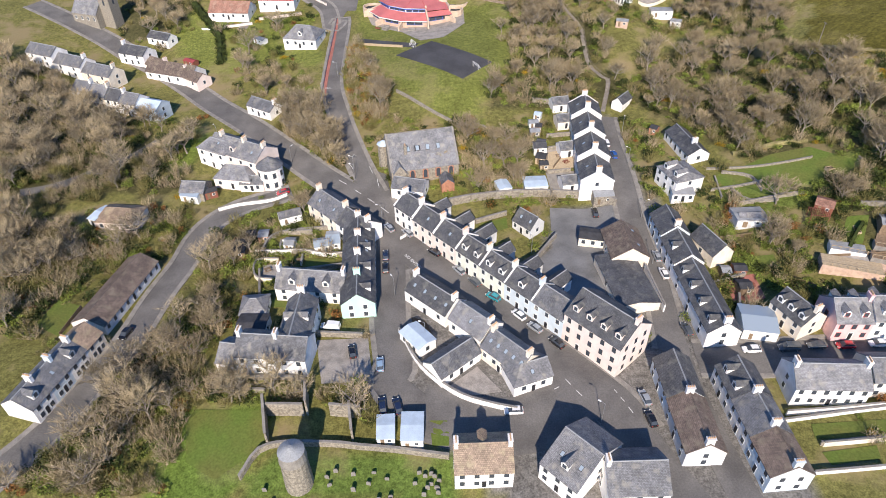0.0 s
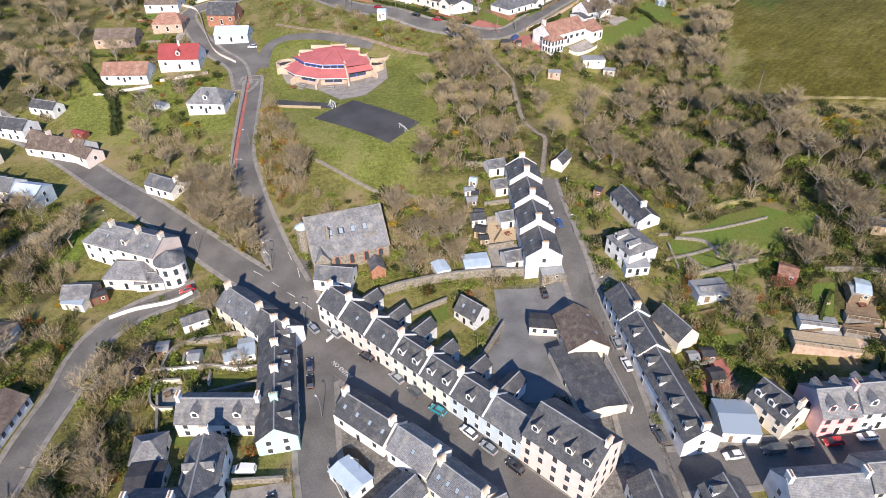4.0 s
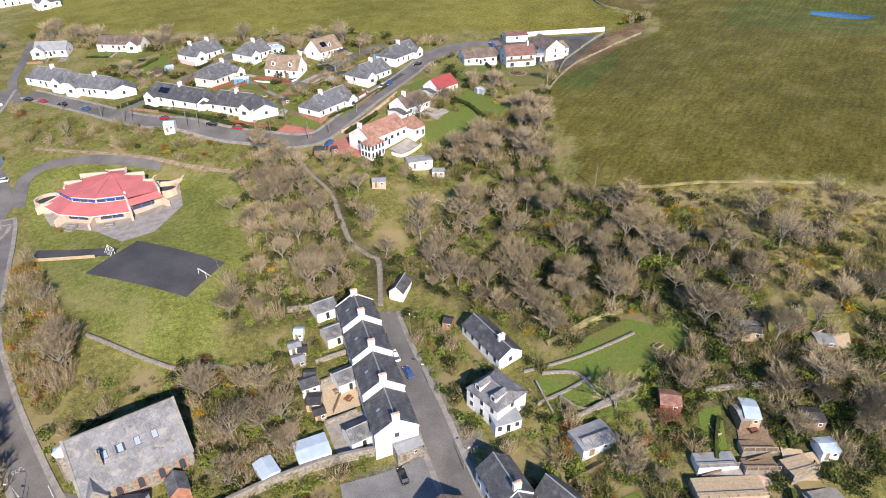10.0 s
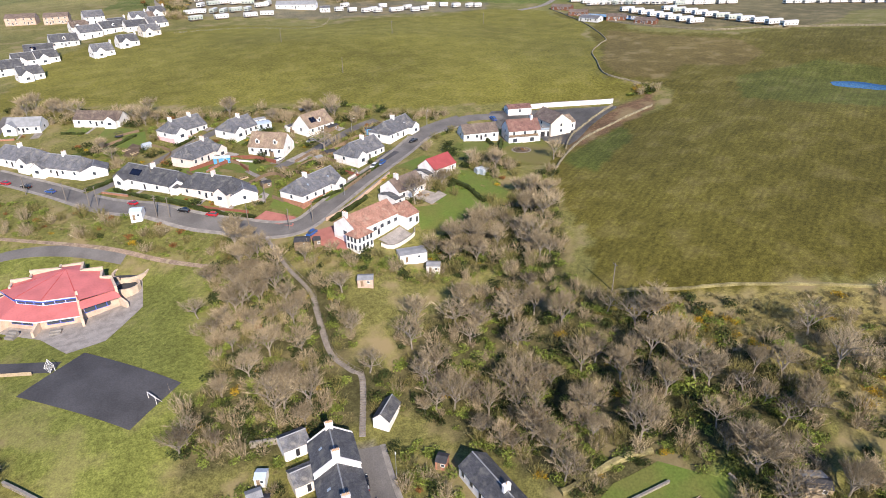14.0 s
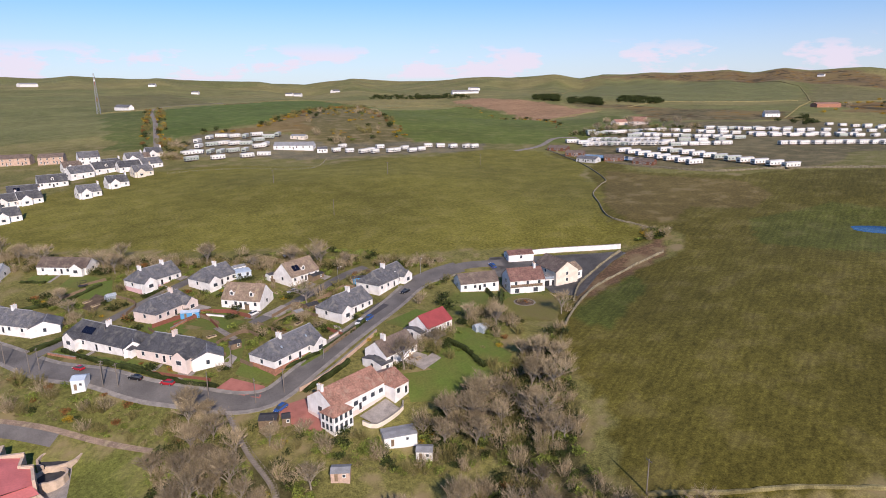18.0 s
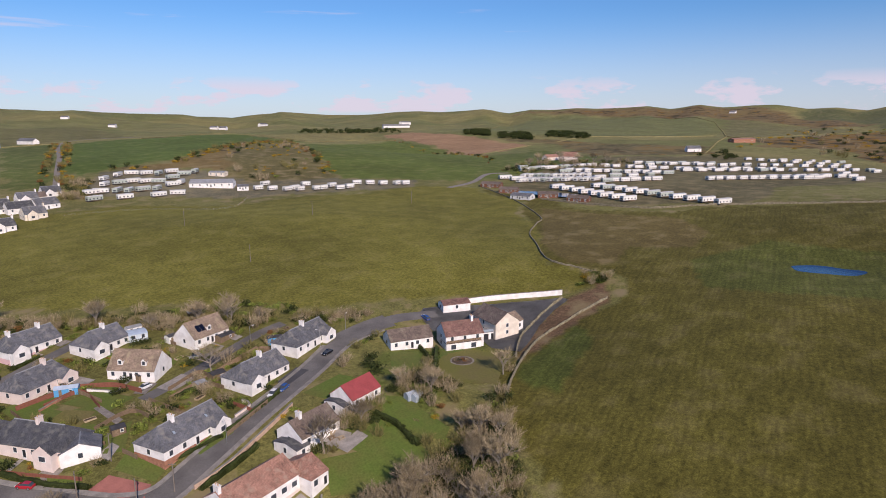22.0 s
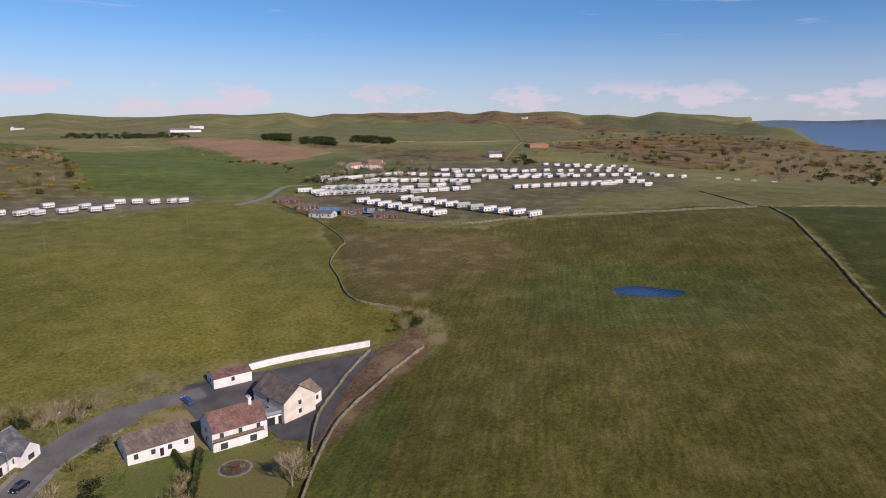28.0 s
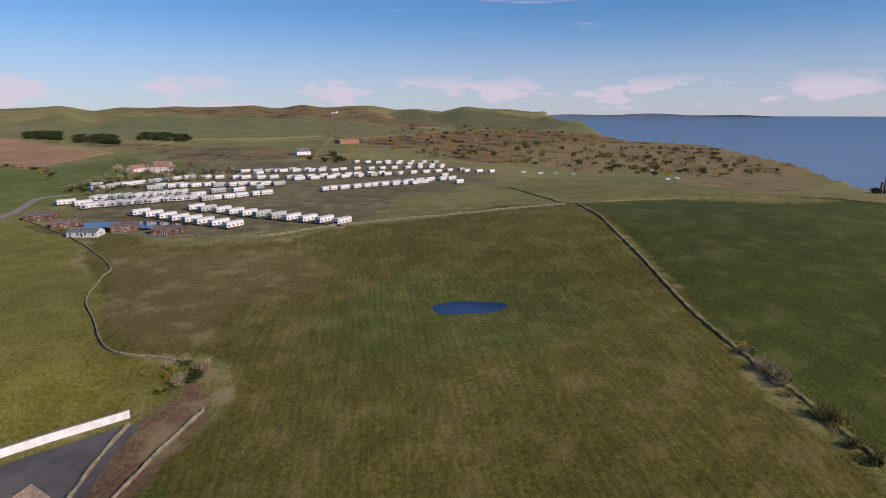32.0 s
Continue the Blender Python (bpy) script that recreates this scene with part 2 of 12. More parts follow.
M = {
    "white": mat("white_render", (0.86, 0.84, 0.82), 0.85, 0.08, 0.5, 9, dirt=(0.72, 0.69, 0.66), rand=0.04),
    "cream": mat("cream_render", (0.79, 0.71, 0.60), 0.85, 0.10, 0.5, 9, dirt=(0.66, 0.58, 0.48)),
    "pinkish": mat("pale_pink_render", (0.78, 0.66, 0.60), 0.85, 0.10, 0.5, 9),
    "pink": mat("pink_render", (0.76, 0.50, 0.50), 0.85, 0.10, 0.5, 9),
    "green": mat("pale_green_render", (0.73, 0.75, 0.66), 0.85, 0.10, 0.5, 9),
    "blue": mat("pale_blue_render", (0.58, 0.66, 0.72), 0.85, 0.10, 0.5, 9),
    "turquoise": mat("turquoise_render", (0.46, 0.72, 0.62), 0.85, 0.08, 0.5, 9),
    "yellow": mat("pale_yellow_render", (0.79, 0.71, 0.60), 0.85, 0.10, 0.5, 9),
    "grey": mat("grey_render", (0.45, 0.44, 0.43), 0.9, 0.15, 0.5, 9),
    "lightgrey": mat("light_grey_render", (0.62, 0.62, 0.62), 0.9, 0.12, 0.5, 9),
    "stone": mat("rubble_stone", (0.31, 0.275, 0.225), 0.95, 0.45, 1.8, 5, 0.6, dirt=(0.18, 0.16, 0.13)),
    "ruin_stone": mat("dark_weathered_stone", (0.13, 0.115, 0.10), 0.95, 0.4, 0.6, 3, 0.5),
    "brick": mat("red_brick", (0.42, 0.20, 0.13), 0.9, 0.3, 1.2, 8, 0.3),
    "peach": mat("peach_block", (0.56, 0.40, 0.31), 0.9, 0.2, 1.0, 6, 0.2),
    "buff": mat("buff_block", (0.60, 0.47, 0.36), 0.9, 0.18, 0.8, 6, 0.2),
    "slate": courses("slate_roof", (0.175, 0.178, 0.19), lichen=(0.27, 0.255, 0.22)),
    "slate_dark": courses("dark_slate_roof", (0.105, 0.107, 0.115), lichen=(0.18, 0.175, 0.155)),
    "slate_light": courses("pale_slate_roof", (0.25, 0.25, 0.26), lichen=(0.32, 0.30, 0.26)),
    "tile_brown": courses("brown_tile_roof", (0.20, 0.15, 0.12), 0.35, 0.3, lichen=(0.26, 0.22, 0.16)),
    "tile_red": courses("faded_red_tile_roof", (0.40, 0.21, 0.15), 0.35, 0.3, lichen=(0.42, 0.30, 0.22)),
    "tile_maroon": courses("maroon_tile_roof", (0.235, 0.125, 0.10), 0.35, 0.3, lichen=(0.27, 0.17, 0.13)),
    "tile_tan": courses("tan_tile_roof", (0.34, 0.25, 0.18), 0.35, 0.3, lichen=(0.38, 0.32, 0.2)),
    "red_sheet": mat("red_roof_sheet", (0.34, 0.07, 0.07), 0.6, 0.15, 0.4, 3, 0.05),
    "school_red": mat("school_red_roof", (0.53, 0.16, 0.155), 0.6, 0.14, 0.25, 2.5, 0.05),
    "gravelgrey": mat("grey_car_park_chippings", (0.20, 0.20, 0.20), 0.95, 0.3, 0.15, 4, 0.3),
    "lead": mat("grey_flat_roof", (0.30, 0.31, 0.32), 0.7, 0.2, 0.5, 4, 0.05),
    "felt": mat("dark_roof_felt", (0.06, 0.06, 0.065), 0.9, 0.25, 0.6, 6, 0.1),
    "lightroof": mat("pale_blue_grey_sheet", (0.50, 0.60, 0.70), 0.5, 0.12, 0.5, 5, 0.05),
    "glass": glossy("window_glass", (0.055, 0.065, 0.08), 0.14),
    "glass_roof": glossy("conservatory_glass", (0.30, 0.36, 0.42), 0.12),
    "panel": glossy("solar_panel", (0.008, 0.01, 0.022), 0.12),
    "trim": mat("white_trim", (0.80, 0.80, 0.78), 0.5, 0.05, 2, 9, 0),
    "trim_dark": mat("dark_trim", (0.03, 0.03, 0.035), 0.5, 0.1, 2, 9, 0),
    "trim_red": mat("red_trim", (0.45, 0.06, 0.05), 0.5, 0.1, 2, 9, 0),
    "trim_blue": mat("blue_trim", (0.06, 0.12, 0.50), 0.5, 0.1, 2, 9, 0),
    "pot": mat("clay_pot", (0.55, 0.36, 0.22), 0.9, 0.15, 4, 20, 0.1),
    "wood": mat("weathered_wood", (0.24, 0.17, 0.11), 0.85, 0.3, 2.5, 14, 0.2, rand=0.2),
    "wood_red": mat("red_brown_wood", (0.24, 0.09, 0.06), 0.8, 0.2, 2.0, 14, 0.2),
    "wood_pale": mat("pale_wood", (0.46, 0.36, 0.24), 0.85, 0.2, 2.5, 14, 0.2),
    "blue_paint": mat("bright_blue_paint", (0.09, 0.34, 0.62), 0.6, 0.12, 2, 10, 0.05),
    "asphalt": mat("asphalt", (0.165, 0.155, 0.145), 0.92, 0.24, 0.12, 3.0, 0.25, dirt=(0.115, 0.108, 0.102)),
    "asphalt_dark": mat("dark_tarmac", (0.075, 0.074, 0.078), 0.92, 0.25, 0.12, 2.5, 0.2),
    "paving": mat("pale_paving", (0.34, 0.31, 0.28), 0.9, 0.25, 0.5, 4, 0.2),
    "red_paving": mat("red_surfaced_path", (0.38, 0.15, 0.12), 0.9, 0.2, 0.4, 4, 0.15),
    "concrete": mat("concrete", (0.27, 0.25, 0.225), 0.9, 0.25, 0.6, 5, 0.15),
    "gravel": mat("gravel", (0.28, 0.25, 0.22), 0.95, 0.35, 0.7, 7, 0.4),
    "marking": mat("road_marking", (0.70, 0.70, 0.67), 0.8, 0.2, 1.5, 8, 0),
    "lawn": mat("mown_lawn", (0.10, 0.145, 0.026), 0.95, 0.3, 0.12, 2.0, 0.3, dirt=(0.135, 0.145, 0.036)),
    "soil": mat("bare_soil", (0.13, 0.095, 0.065), 0.95, 0.35, 0.5, 4, 0.4),
    "metal": mat("galvanised_metal", (0.45, 0.46, 0.47), 0.45, 0.1, 2, 9, 0, metal=0.7),
    "pole": mat("grey_timber_pole", (0.22, 0.19, 0.16), 0.9, 0.2, 1, 9, 0.1),
    "tyre": mat("black_rubber", (0.02, 0.02, 0.02), 0.9, 0.1, 2, 9, 0),
    "bark": mat("grey_bark", (0.30, 0.26, 0.21), 0.95, 0.3, 1.5, 9, 0.3, rand=0.15),
    "twig": mat("bare_twigs", (0.36, 0.290, 0.185), 0.95, 0.3, 0.25, 3, 0, rand=0.22),
    "olive": mat("budding_twigs", (0.26, 0.232, 0.09), 0.95, 0.3, 0.25, 3, 0, rand=0.22),
    "leaf": mat("green_leaves", (0.17, 0.21, 0.045), 0.8, 0.45, 0.4, 3, 0, rand=0.3),
    "leaf_dark": mat("dark_evergreen_leaves", (0.045, 0.060, 0.018), 0.75, 0.45, 0.4, 3, 0, rand=0.25),
    "gorse": mat("gorse_blossom", (0.46, 0.30, 0.03), 0.85, 0.4, 0.5, 3, 0, rand=0.15),
    "russet": mat("russet_leaves", (0.30, 0.14, 0.05), 0.85, 0.35, 0.5, 3, 0, rand=0.2),
    "bramble": mat("dead_bracken", (0.27, 0.235, 0.11), 0.95, 0.4, 0.3, 3, 0, rand=0.15),
    "drystone": mat("field_wall_stone", (0.27, 0.235, 0.155), 0.95, 0.4, 0.9, 4, 0.5),
    "caravan": mat("caravan_panel", (0.78, 0.77, 0.73), 0.45, 0.08, 0.6, 4, 0, rand=0.06),
    "van_roof": mat("pale_caravan_roof", (0.66, 0.66, 0.64), 0.5, 0.1, 0.6, 4, 0, rand=0.15),
    "caravan_green": mat("pale_green_panel", (0.42, 0.47, 0.42), 0.45, 0.08, 0.6, 4, 0, rand=0.06),
    "log": mat("red_brown_log_cladding", (0.20, 0.085, 0.05), 0.8, 0.2, 0.8, 6, 0.1, rand=0.1),
}
WORDS = {"white": "white rendered", "cream": "cream rendered", "pinkish": "pale pink rendered", "pink": "pink rendered", "green": "pale green rendered",
         "blue": "pale blue rendered", "turquoise": "turquoise rendered", "yellow": "pale yellow rendered", "grey": "grey rendered", "lightgrey": "light grey rendered",
         "stone": "rubble stone", "concrete": "grey concrete", "brick": "red brick", "peach": "peach block", "wood": "weathered timber", "wood_red": "red-brown timber", "wood_pale": "pale timber",
         "blue_paint": "bright blue painted", "trim": "white painted", "log": "red-brown timber-clad",
         "slate": "grey slate", "slate_dark": "dark slate", "slate_light": "pale slate", "tile_brown": "brown tiled", "tile_red": "faded red tiled", "tile_tan": "tan tiled", "tile_maroon": "maroon tiled",
         "red_sheet": "dark red", "lead": "grey flat", "felt": "black felt", "lightroof": "pale sheet", "glass_roof": "glazed", "school_red": "red sheeted"}


# ---- mesh building ----
class Mesh:
    """Collects corners and faces of one part."""

    def __init__(self):
        self.v, self.f = [], []

    def poly(self, pts):
        k = len(self.v)
        self.v += [tuple(p) for p in pts]
        self.f.append(tuple(range(k, k + len(pts))))
        return self

    def box(self, x0, y0, z0, x1, y1, z1):
        k = len(self.v)
        self.v += [(x0, y0, z0), (x1, y0, z0), (x1, y1, z0), (x0, y1, z0), (x0, y0, z1), (x1, y0, z1), (x1, y1, z1), (x0, y1, z1)]
        self.f += [(k, k + 3, k + 2, k + 1), (k + 4, k + 5, k + 6, k + 7), (k, k + 1, k + 5, k + 4), (k + 1, k + 2, k + 6, k + 5), (k + 2, k + 3, k + 7, k + 6), (k + 3, k, k + 4, k + 7)]
        return self

    def solid(self, top, down):
        """A slab: the polygon top (counter-clockwise seen from outside), thickened by the vector down."""
        k, n = len(self.v), len(top)
        self.v += [tuple(p) for p in top] + [tuple(a + b for a, b in zip(p, down)) for p in top]
        self.f.append(tuple(range(k, k + n)))
        self.f.append(tuple(range(k + 2 * n - 1, k + n - 1, -1)))
        self.f += [(k + i, k + n + i, k + n + (i + 1) % n, k + (i + 1) % n) for i in range(n)]
        return self

    def tube(self, p, q, r0, r1, n=6, cap=True):
        p, q = Vector(p), Vector(q)
        d = (q - p).normalized()
        a = d.orthogonal().normalized()
        b = d.cross(a)
        k = len(self.v)
        for c, r in ((p, r0), (q, r1)):
            self.v += [tuple(c + (a * math.cos(t) + b * math.sin(t)) * r) for t in (2 * math.pi * i / n for i in range(n))]
        self.f += [(k + i, k + (i + 1) % n, k + n + (i + 1) % n, k + n + i) for i in range(n)]
        if cap:
            self.f += [tuple(range(k + n - 1, k - 1, -1)), tuple(range(k + n, k + 2 * n))]
        return self

    def data(self, name, material, smooth=False):
        me = bpy.data.meshes.new(name)
        me.from_pydata(self.v, [], self.f)
        me.materials.append(material)
        if smooth:
            me.shade_smooth()
        return me


def part(name, mesh, material, parent=None, label="", at=None, smooth=False):
    """Links a Mesh, or ready mesh data, as one object under a thing or a part."""
    data = mesh.data(name, material, smooth) if isinstance(mesh, Mesh) else mesh
    ob = new(name, data)
    if parent is not None:
        ob.parent = parent
    if at is not None:
        ob.matrix_local = at
    if label:
        ob["label"] = label
    return ob


def zat(x, y):
    return float(ground(np.array([x]), np.array([y]))[0])

# ---- the lie of the land ----
SPOTS_VILLAGE = [
    (39, 94, -0.7), (25, 92, 0.3), (61, 103, 0), (89, 102, 1.2), (-35, 95, 2), (-17, 114, 0.5), (-10, 151, 1), (46, 159, 1),
    (-50, 173, 0.7), (-74, 114, -1), (86, 171, 9.6), (53, 163, 4), (5, 170, 4.5), (-14, 168, 3.5), (-9, 222, 14.5), (9, 222, 15.5), (20, 233, 17), (-17, 246, 15.8),
    (-49, 274, 13.5), (66, 212, 10), (49, 200, 8.5), (-90, 230, 3.5), (-139, 264, 7.5), (-75, 150, -1), (-105, 166, 4), (-65, 261, 11), (10, 60, -3), (-60, 60, -4),
    (110, 100, 2.5), (10, 200, 9),
]
SPOTS_HILL = [
    (130, 213, 29.5), (91, 255, 22), (74, 264, 27.5), (14, 316, 31.2), (0, 364, 32.5), (51, 312, 33.3), (82, 313, 35), (122, 303, 36.5),
    (122, 347, 39.5), (70, 345, 36), (92, 366, 39.5), (156, 332, 36.5), (175, 335, 37), (193, 332, 37.5), (221, 340, 43.5), (100, 223, 17),
    (72, 249, 23), (134, 190, 25), (133, 152, 20), (97, 205, 13), (57, 253, 21), (100, 148, 8), (150, 100, 10), (-16, 290, 17), (10, 290, 19), (36, 392, 40), (153, 358, 42),
]
SPOTS_FIELD = [
    (117, 447, 48), (97, 530, 55), (172, 528, 56), (253, 552, 55), (404, 403, 61), (321, 307, 51.6), (327, 280, 51.6), (317, 294, 51.6), (333, 294, 51.6), (146, 633, 54), (51, 722, 63), (131, 816, 75),
    (-42, 575, 48), (437, 271, 71), (603, 795, 63), (844, 1409, 84), (235, 370, 50), (280, 260, 52), (220, 280, 44), (376, 237, 62), (330, 585, 58), (295, 458, 53),
    (-120, 420, 35), (-250, 560, 40), (-200, 300, 20), (-200, 100, 15), (-160, 180, 12), (250, 120, 40), (180, 190, 36), (170, 260, 38),
]
SPOTS_FAR = [
    (2407, 2584, 147), (2927, 1943, 142), (3350, 1560, 135), (3626, 1399, 119), (893, 841, 64), (1045, 890, 70), (1401, 776, 65), (1592, 513, 57),
    (1523, 275, 50), (1204, 140, 28), (987, 459, 46), (721, 275, 58), (574, 159, 72), (-248, 3513, 160), (853, 3533, 140), (-682, 3549, 135),
    (1704, 3210, 152), (-79, 1319, 74), (34, 1326, 81), (190, 1217, 86), (244, 902, 80), (532, 1440, 66), (544, 1108, 53), (1216, 1220, 73),
    (1416, 2219, 102), (-118, 1112, 68), (2072, 2341, 145), (2489, 1871, 152), (-3000, 3000, 150), (-3000, 0, 60), (700, -200, 60), (0, -900, -10),
]
_sp = np.array(SPOTS_VILLAGE + SPOTS_HILL + SPOTS_FIELD + SPOTS_FAR, float)


def _kern(r):
    return np.sqrt(r * r + 36.0)


_n = len(_sp)
_A = np.zeros((_n + 1, _n + 1))
_A[:_n, :_n] = _kern(np.hypot(_sp[:, None, 0] - _sp[None, :, 0], _sp[:, None, 1] - _sp[None, :, 1])) - 0.8 * np.eye(_n)
_A[:_n, _n] = _A[_n, :_n] = 1
_w = np.linalg.solve(_A, np.r_[_sp[:, 2], 0])


# the skyline: compass bearing seen from the pasture, and how far the far ridge rises or dips there
RIDGE_AZ = np.arange(8.0, 102.0, 2.0)
RIDGE_LIFT = [0, 0, 0, 0, 12, 2, -6, 7, 11, 20, -10, -7, -21, -12, -16, -17, 3, -10, 7, 0, -6, -5, -16, -16, -42, -18, -30, -34, -21, -19, -29, -37, -47, -38, -20, -37, -59, -47, -35, -38, -36, -26, -7, -7, -7, 10, 2]


# the shore: bearing from the last field, and how far out the cliff stands there
SHORE_AZ = [-180, -60, -9, -7.2, -5.4, -4.9, -3.3, -1.4, 1.1, 3.2, 5.9, 8.7, 11.5, 13.4, 14.5, 16.5, 18.5, 20, 180]
SHORE_OUT = [9000, 660, 640, 640, 800, 1070, 1190, 1310, 1385, 1490, 1620, 1640, 1640, 1760, 2100, 2500, 2900, 9000, 9000]


def coast(x, y):
    """Metres inland of the cliff line (negative: out at sea)."""
    az, out = np.degrees(np.arctan2(y - 199, x - 125)), np.hypot(x - 125, y - 199)
    return np.interp(az, SHORE_AZ, SHORE_OUT) + 12 * np.sin(az * 5) + 7 * np.sin(az * 13 + 1) - out


def ground(x, y):
    """Height of the land at x, y (numpy arrays)."""
    x, y = np.asarray(x, float), np.asarray(y, float)
    out = np.full(x.shape, _w[_n])
    for k in range(_n):
        out = out + _w[k] * _kern(np.hypot(x - _sp[k, 0], y - _sp[k, 1]))
    d = np.clip((np.hypot(x - 125, y - 199) - 1500) / 1200, 0, 1)
    out = out + d * (16 * np.sin(x / 310 + 1.3 * np.sin(y / 520)) * np.sin(y / 270 + 0.7) + 9 * np.sin(x / 140 + y / 205))
    ring = np.hypot(x - 90, y - 170)
    out = out + np.interp(np.degrees(np.arctan2(y - 170, x - 90)), RIDGE_AZ, RIDGE_LIFT) * np.clip((ring - 1500) / 1300, 0, 1)
    c = np.clip((coast(x, y) + 15) / 70.0, 0, 1)
    c = c * c * (3 - 2 * c)
    return out * c + (1 - c) * -16.0


# ---- end of heights ----

# kinds of ground: name, colour, roughness, outline
ZONES = []


def zone(*row):
    ZONES.append(row)


# under the trees: litter floor, its colour darkened further for the shade there
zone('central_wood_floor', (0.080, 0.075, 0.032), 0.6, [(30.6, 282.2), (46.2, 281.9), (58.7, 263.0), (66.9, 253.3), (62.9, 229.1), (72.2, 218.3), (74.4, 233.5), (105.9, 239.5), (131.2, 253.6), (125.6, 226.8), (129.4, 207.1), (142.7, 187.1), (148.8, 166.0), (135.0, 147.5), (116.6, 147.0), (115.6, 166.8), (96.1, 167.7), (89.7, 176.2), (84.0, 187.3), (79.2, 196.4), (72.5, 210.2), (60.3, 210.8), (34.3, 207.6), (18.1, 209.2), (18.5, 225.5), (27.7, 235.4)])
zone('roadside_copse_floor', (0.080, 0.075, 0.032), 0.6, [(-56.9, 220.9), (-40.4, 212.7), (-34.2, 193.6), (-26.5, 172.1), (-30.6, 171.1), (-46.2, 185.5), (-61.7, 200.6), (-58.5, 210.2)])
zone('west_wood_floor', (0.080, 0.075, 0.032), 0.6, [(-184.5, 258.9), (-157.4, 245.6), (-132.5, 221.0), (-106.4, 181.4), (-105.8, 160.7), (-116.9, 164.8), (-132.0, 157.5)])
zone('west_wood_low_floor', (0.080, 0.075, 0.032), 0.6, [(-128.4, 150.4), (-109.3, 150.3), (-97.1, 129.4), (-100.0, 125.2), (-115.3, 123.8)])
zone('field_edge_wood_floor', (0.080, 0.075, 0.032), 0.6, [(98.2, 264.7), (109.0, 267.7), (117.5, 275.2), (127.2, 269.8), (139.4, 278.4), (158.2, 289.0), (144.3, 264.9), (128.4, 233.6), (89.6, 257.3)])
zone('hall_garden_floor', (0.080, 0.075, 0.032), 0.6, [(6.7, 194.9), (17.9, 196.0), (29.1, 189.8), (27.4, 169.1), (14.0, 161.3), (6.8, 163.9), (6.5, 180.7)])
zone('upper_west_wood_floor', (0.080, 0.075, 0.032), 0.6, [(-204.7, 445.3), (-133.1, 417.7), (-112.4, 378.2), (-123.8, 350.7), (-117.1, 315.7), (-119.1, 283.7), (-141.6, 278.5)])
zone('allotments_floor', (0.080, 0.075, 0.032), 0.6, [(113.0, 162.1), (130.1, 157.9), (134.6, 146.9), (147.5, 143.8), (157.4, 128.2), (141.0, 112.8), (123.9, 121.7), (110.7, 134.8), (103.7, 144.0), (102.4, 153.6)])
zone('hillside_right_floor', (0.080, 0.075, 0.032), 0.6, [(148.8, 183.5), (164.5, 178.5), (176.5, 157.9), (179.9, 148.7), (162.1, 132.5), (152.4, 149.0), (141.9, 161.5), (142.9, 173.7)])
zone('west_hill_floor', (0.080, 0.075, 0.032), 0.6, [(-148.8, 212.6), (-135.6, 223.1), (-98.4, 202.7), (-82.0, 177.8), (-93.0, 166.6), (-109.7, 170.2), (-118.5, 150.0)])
# paved yards and lanes between the village houses
zone('village_yards', (0.165, 0.155, 0.142), 0.05, [(-18, 150), (-12, 110), (-12, 86), (0, 76), (15, 62), (72, 60), (72, 98), (64, 104), (64, 150), (59, 205), (53, 205), (51, 160), (34, 160), (27, 138), (10, 136), (-10, 156)])
# the near fields and gardens
zone('big_field', (0.100, 0.088, 0.018), 0.16, [(129.3, 212.9), (134.7, 245.3), (142.0, 268.2), (160.2, 289.8), (187.1, 313.1), (230.4, 324.0), (247.6, 342.7), (240.1, 376.1), (264.8, 422.5), (300.3, 460.7), (319.1, 513.7), (335.8, 591.5), (341.7, 546.5), (339.6, 461.8), (361.0, 413.5), (398.4, 397.5), (464.2, 345.0), (487.7, 292.5), (435.2, 273.0), (389.3, 246.0), (338.9, 217.9), (310.2, 198.4), (275.7, 172.4), (201.2, 164.8), (190.4, 176.6), (160.2, 197.0), (145.5, 204.2)])
zone('big_field_green', (0.083, 0.093, 0.019), 0.15, [(291.4, 336.2), (346.2, 337.7), (366.3, 270.1), (328.4, 243.0), (293.5, 256.2), (266.1, 307.6)])
zone('big_field_edge', (0.072, 0.088, 0.017), 0.15, [(163.8, 289.3), (170.7, 298.1), (191.6, 308.3), (207.4, 314.9), (204.9, 300.1), (186.4, 288.6), (169.2, 276.3)])
zone('brown_patch', (0.130, 0.100, 0.034), 0.5, [(320.9, 485.0), (334.1, 442.6), (355.3, 401.0), (341.0, 366.5), (309.7, 350.9), (286.1, 368.3), (260.7, 352.5), (243.2, 364.6), (255.2, 400.6)])
zone('mid_field', (0.154, 0.143, 0.028), 0.15, [(-43.2, 434.0), (-60.8, 522.9), (-49.6, 542.1), (-19.2, 618.2), (34.3, 632.5), (143.3, 614.4), (285.0, 615.7), (328.6, 594.8), (324.9, 537.8), (289.5, 448.1), (264.3, 419.1), (238.4, 373.2), (242.5, 345.5), (222.8, 344.0), (176.1, 361.1), (142.9, 378.1), (61.8, 406.5), (3.1, 446.5)])
zone('right_field', (0.052, 0.066, 0.011), 0.12, [(484.1, 296.5), (435.7, 270.3), (390.5, 241.7), (339.5, 216.2), (312.3, 197.8), (277.9, 172.2), (268.0, 161.2), (550.8, 108.8), (563.4, 140.8), (546.0, 219.5)])
zone('rough_slope', (0.244, 0.205, 0.076), 0.9, [(144.6, 204.2), (190.0, 176.3), (199.4, 163.5), (167.3, 139.4), (156.7, 148.0), (148.1, 157.3), (148.8, 166.0), (142.7, 187.1)])
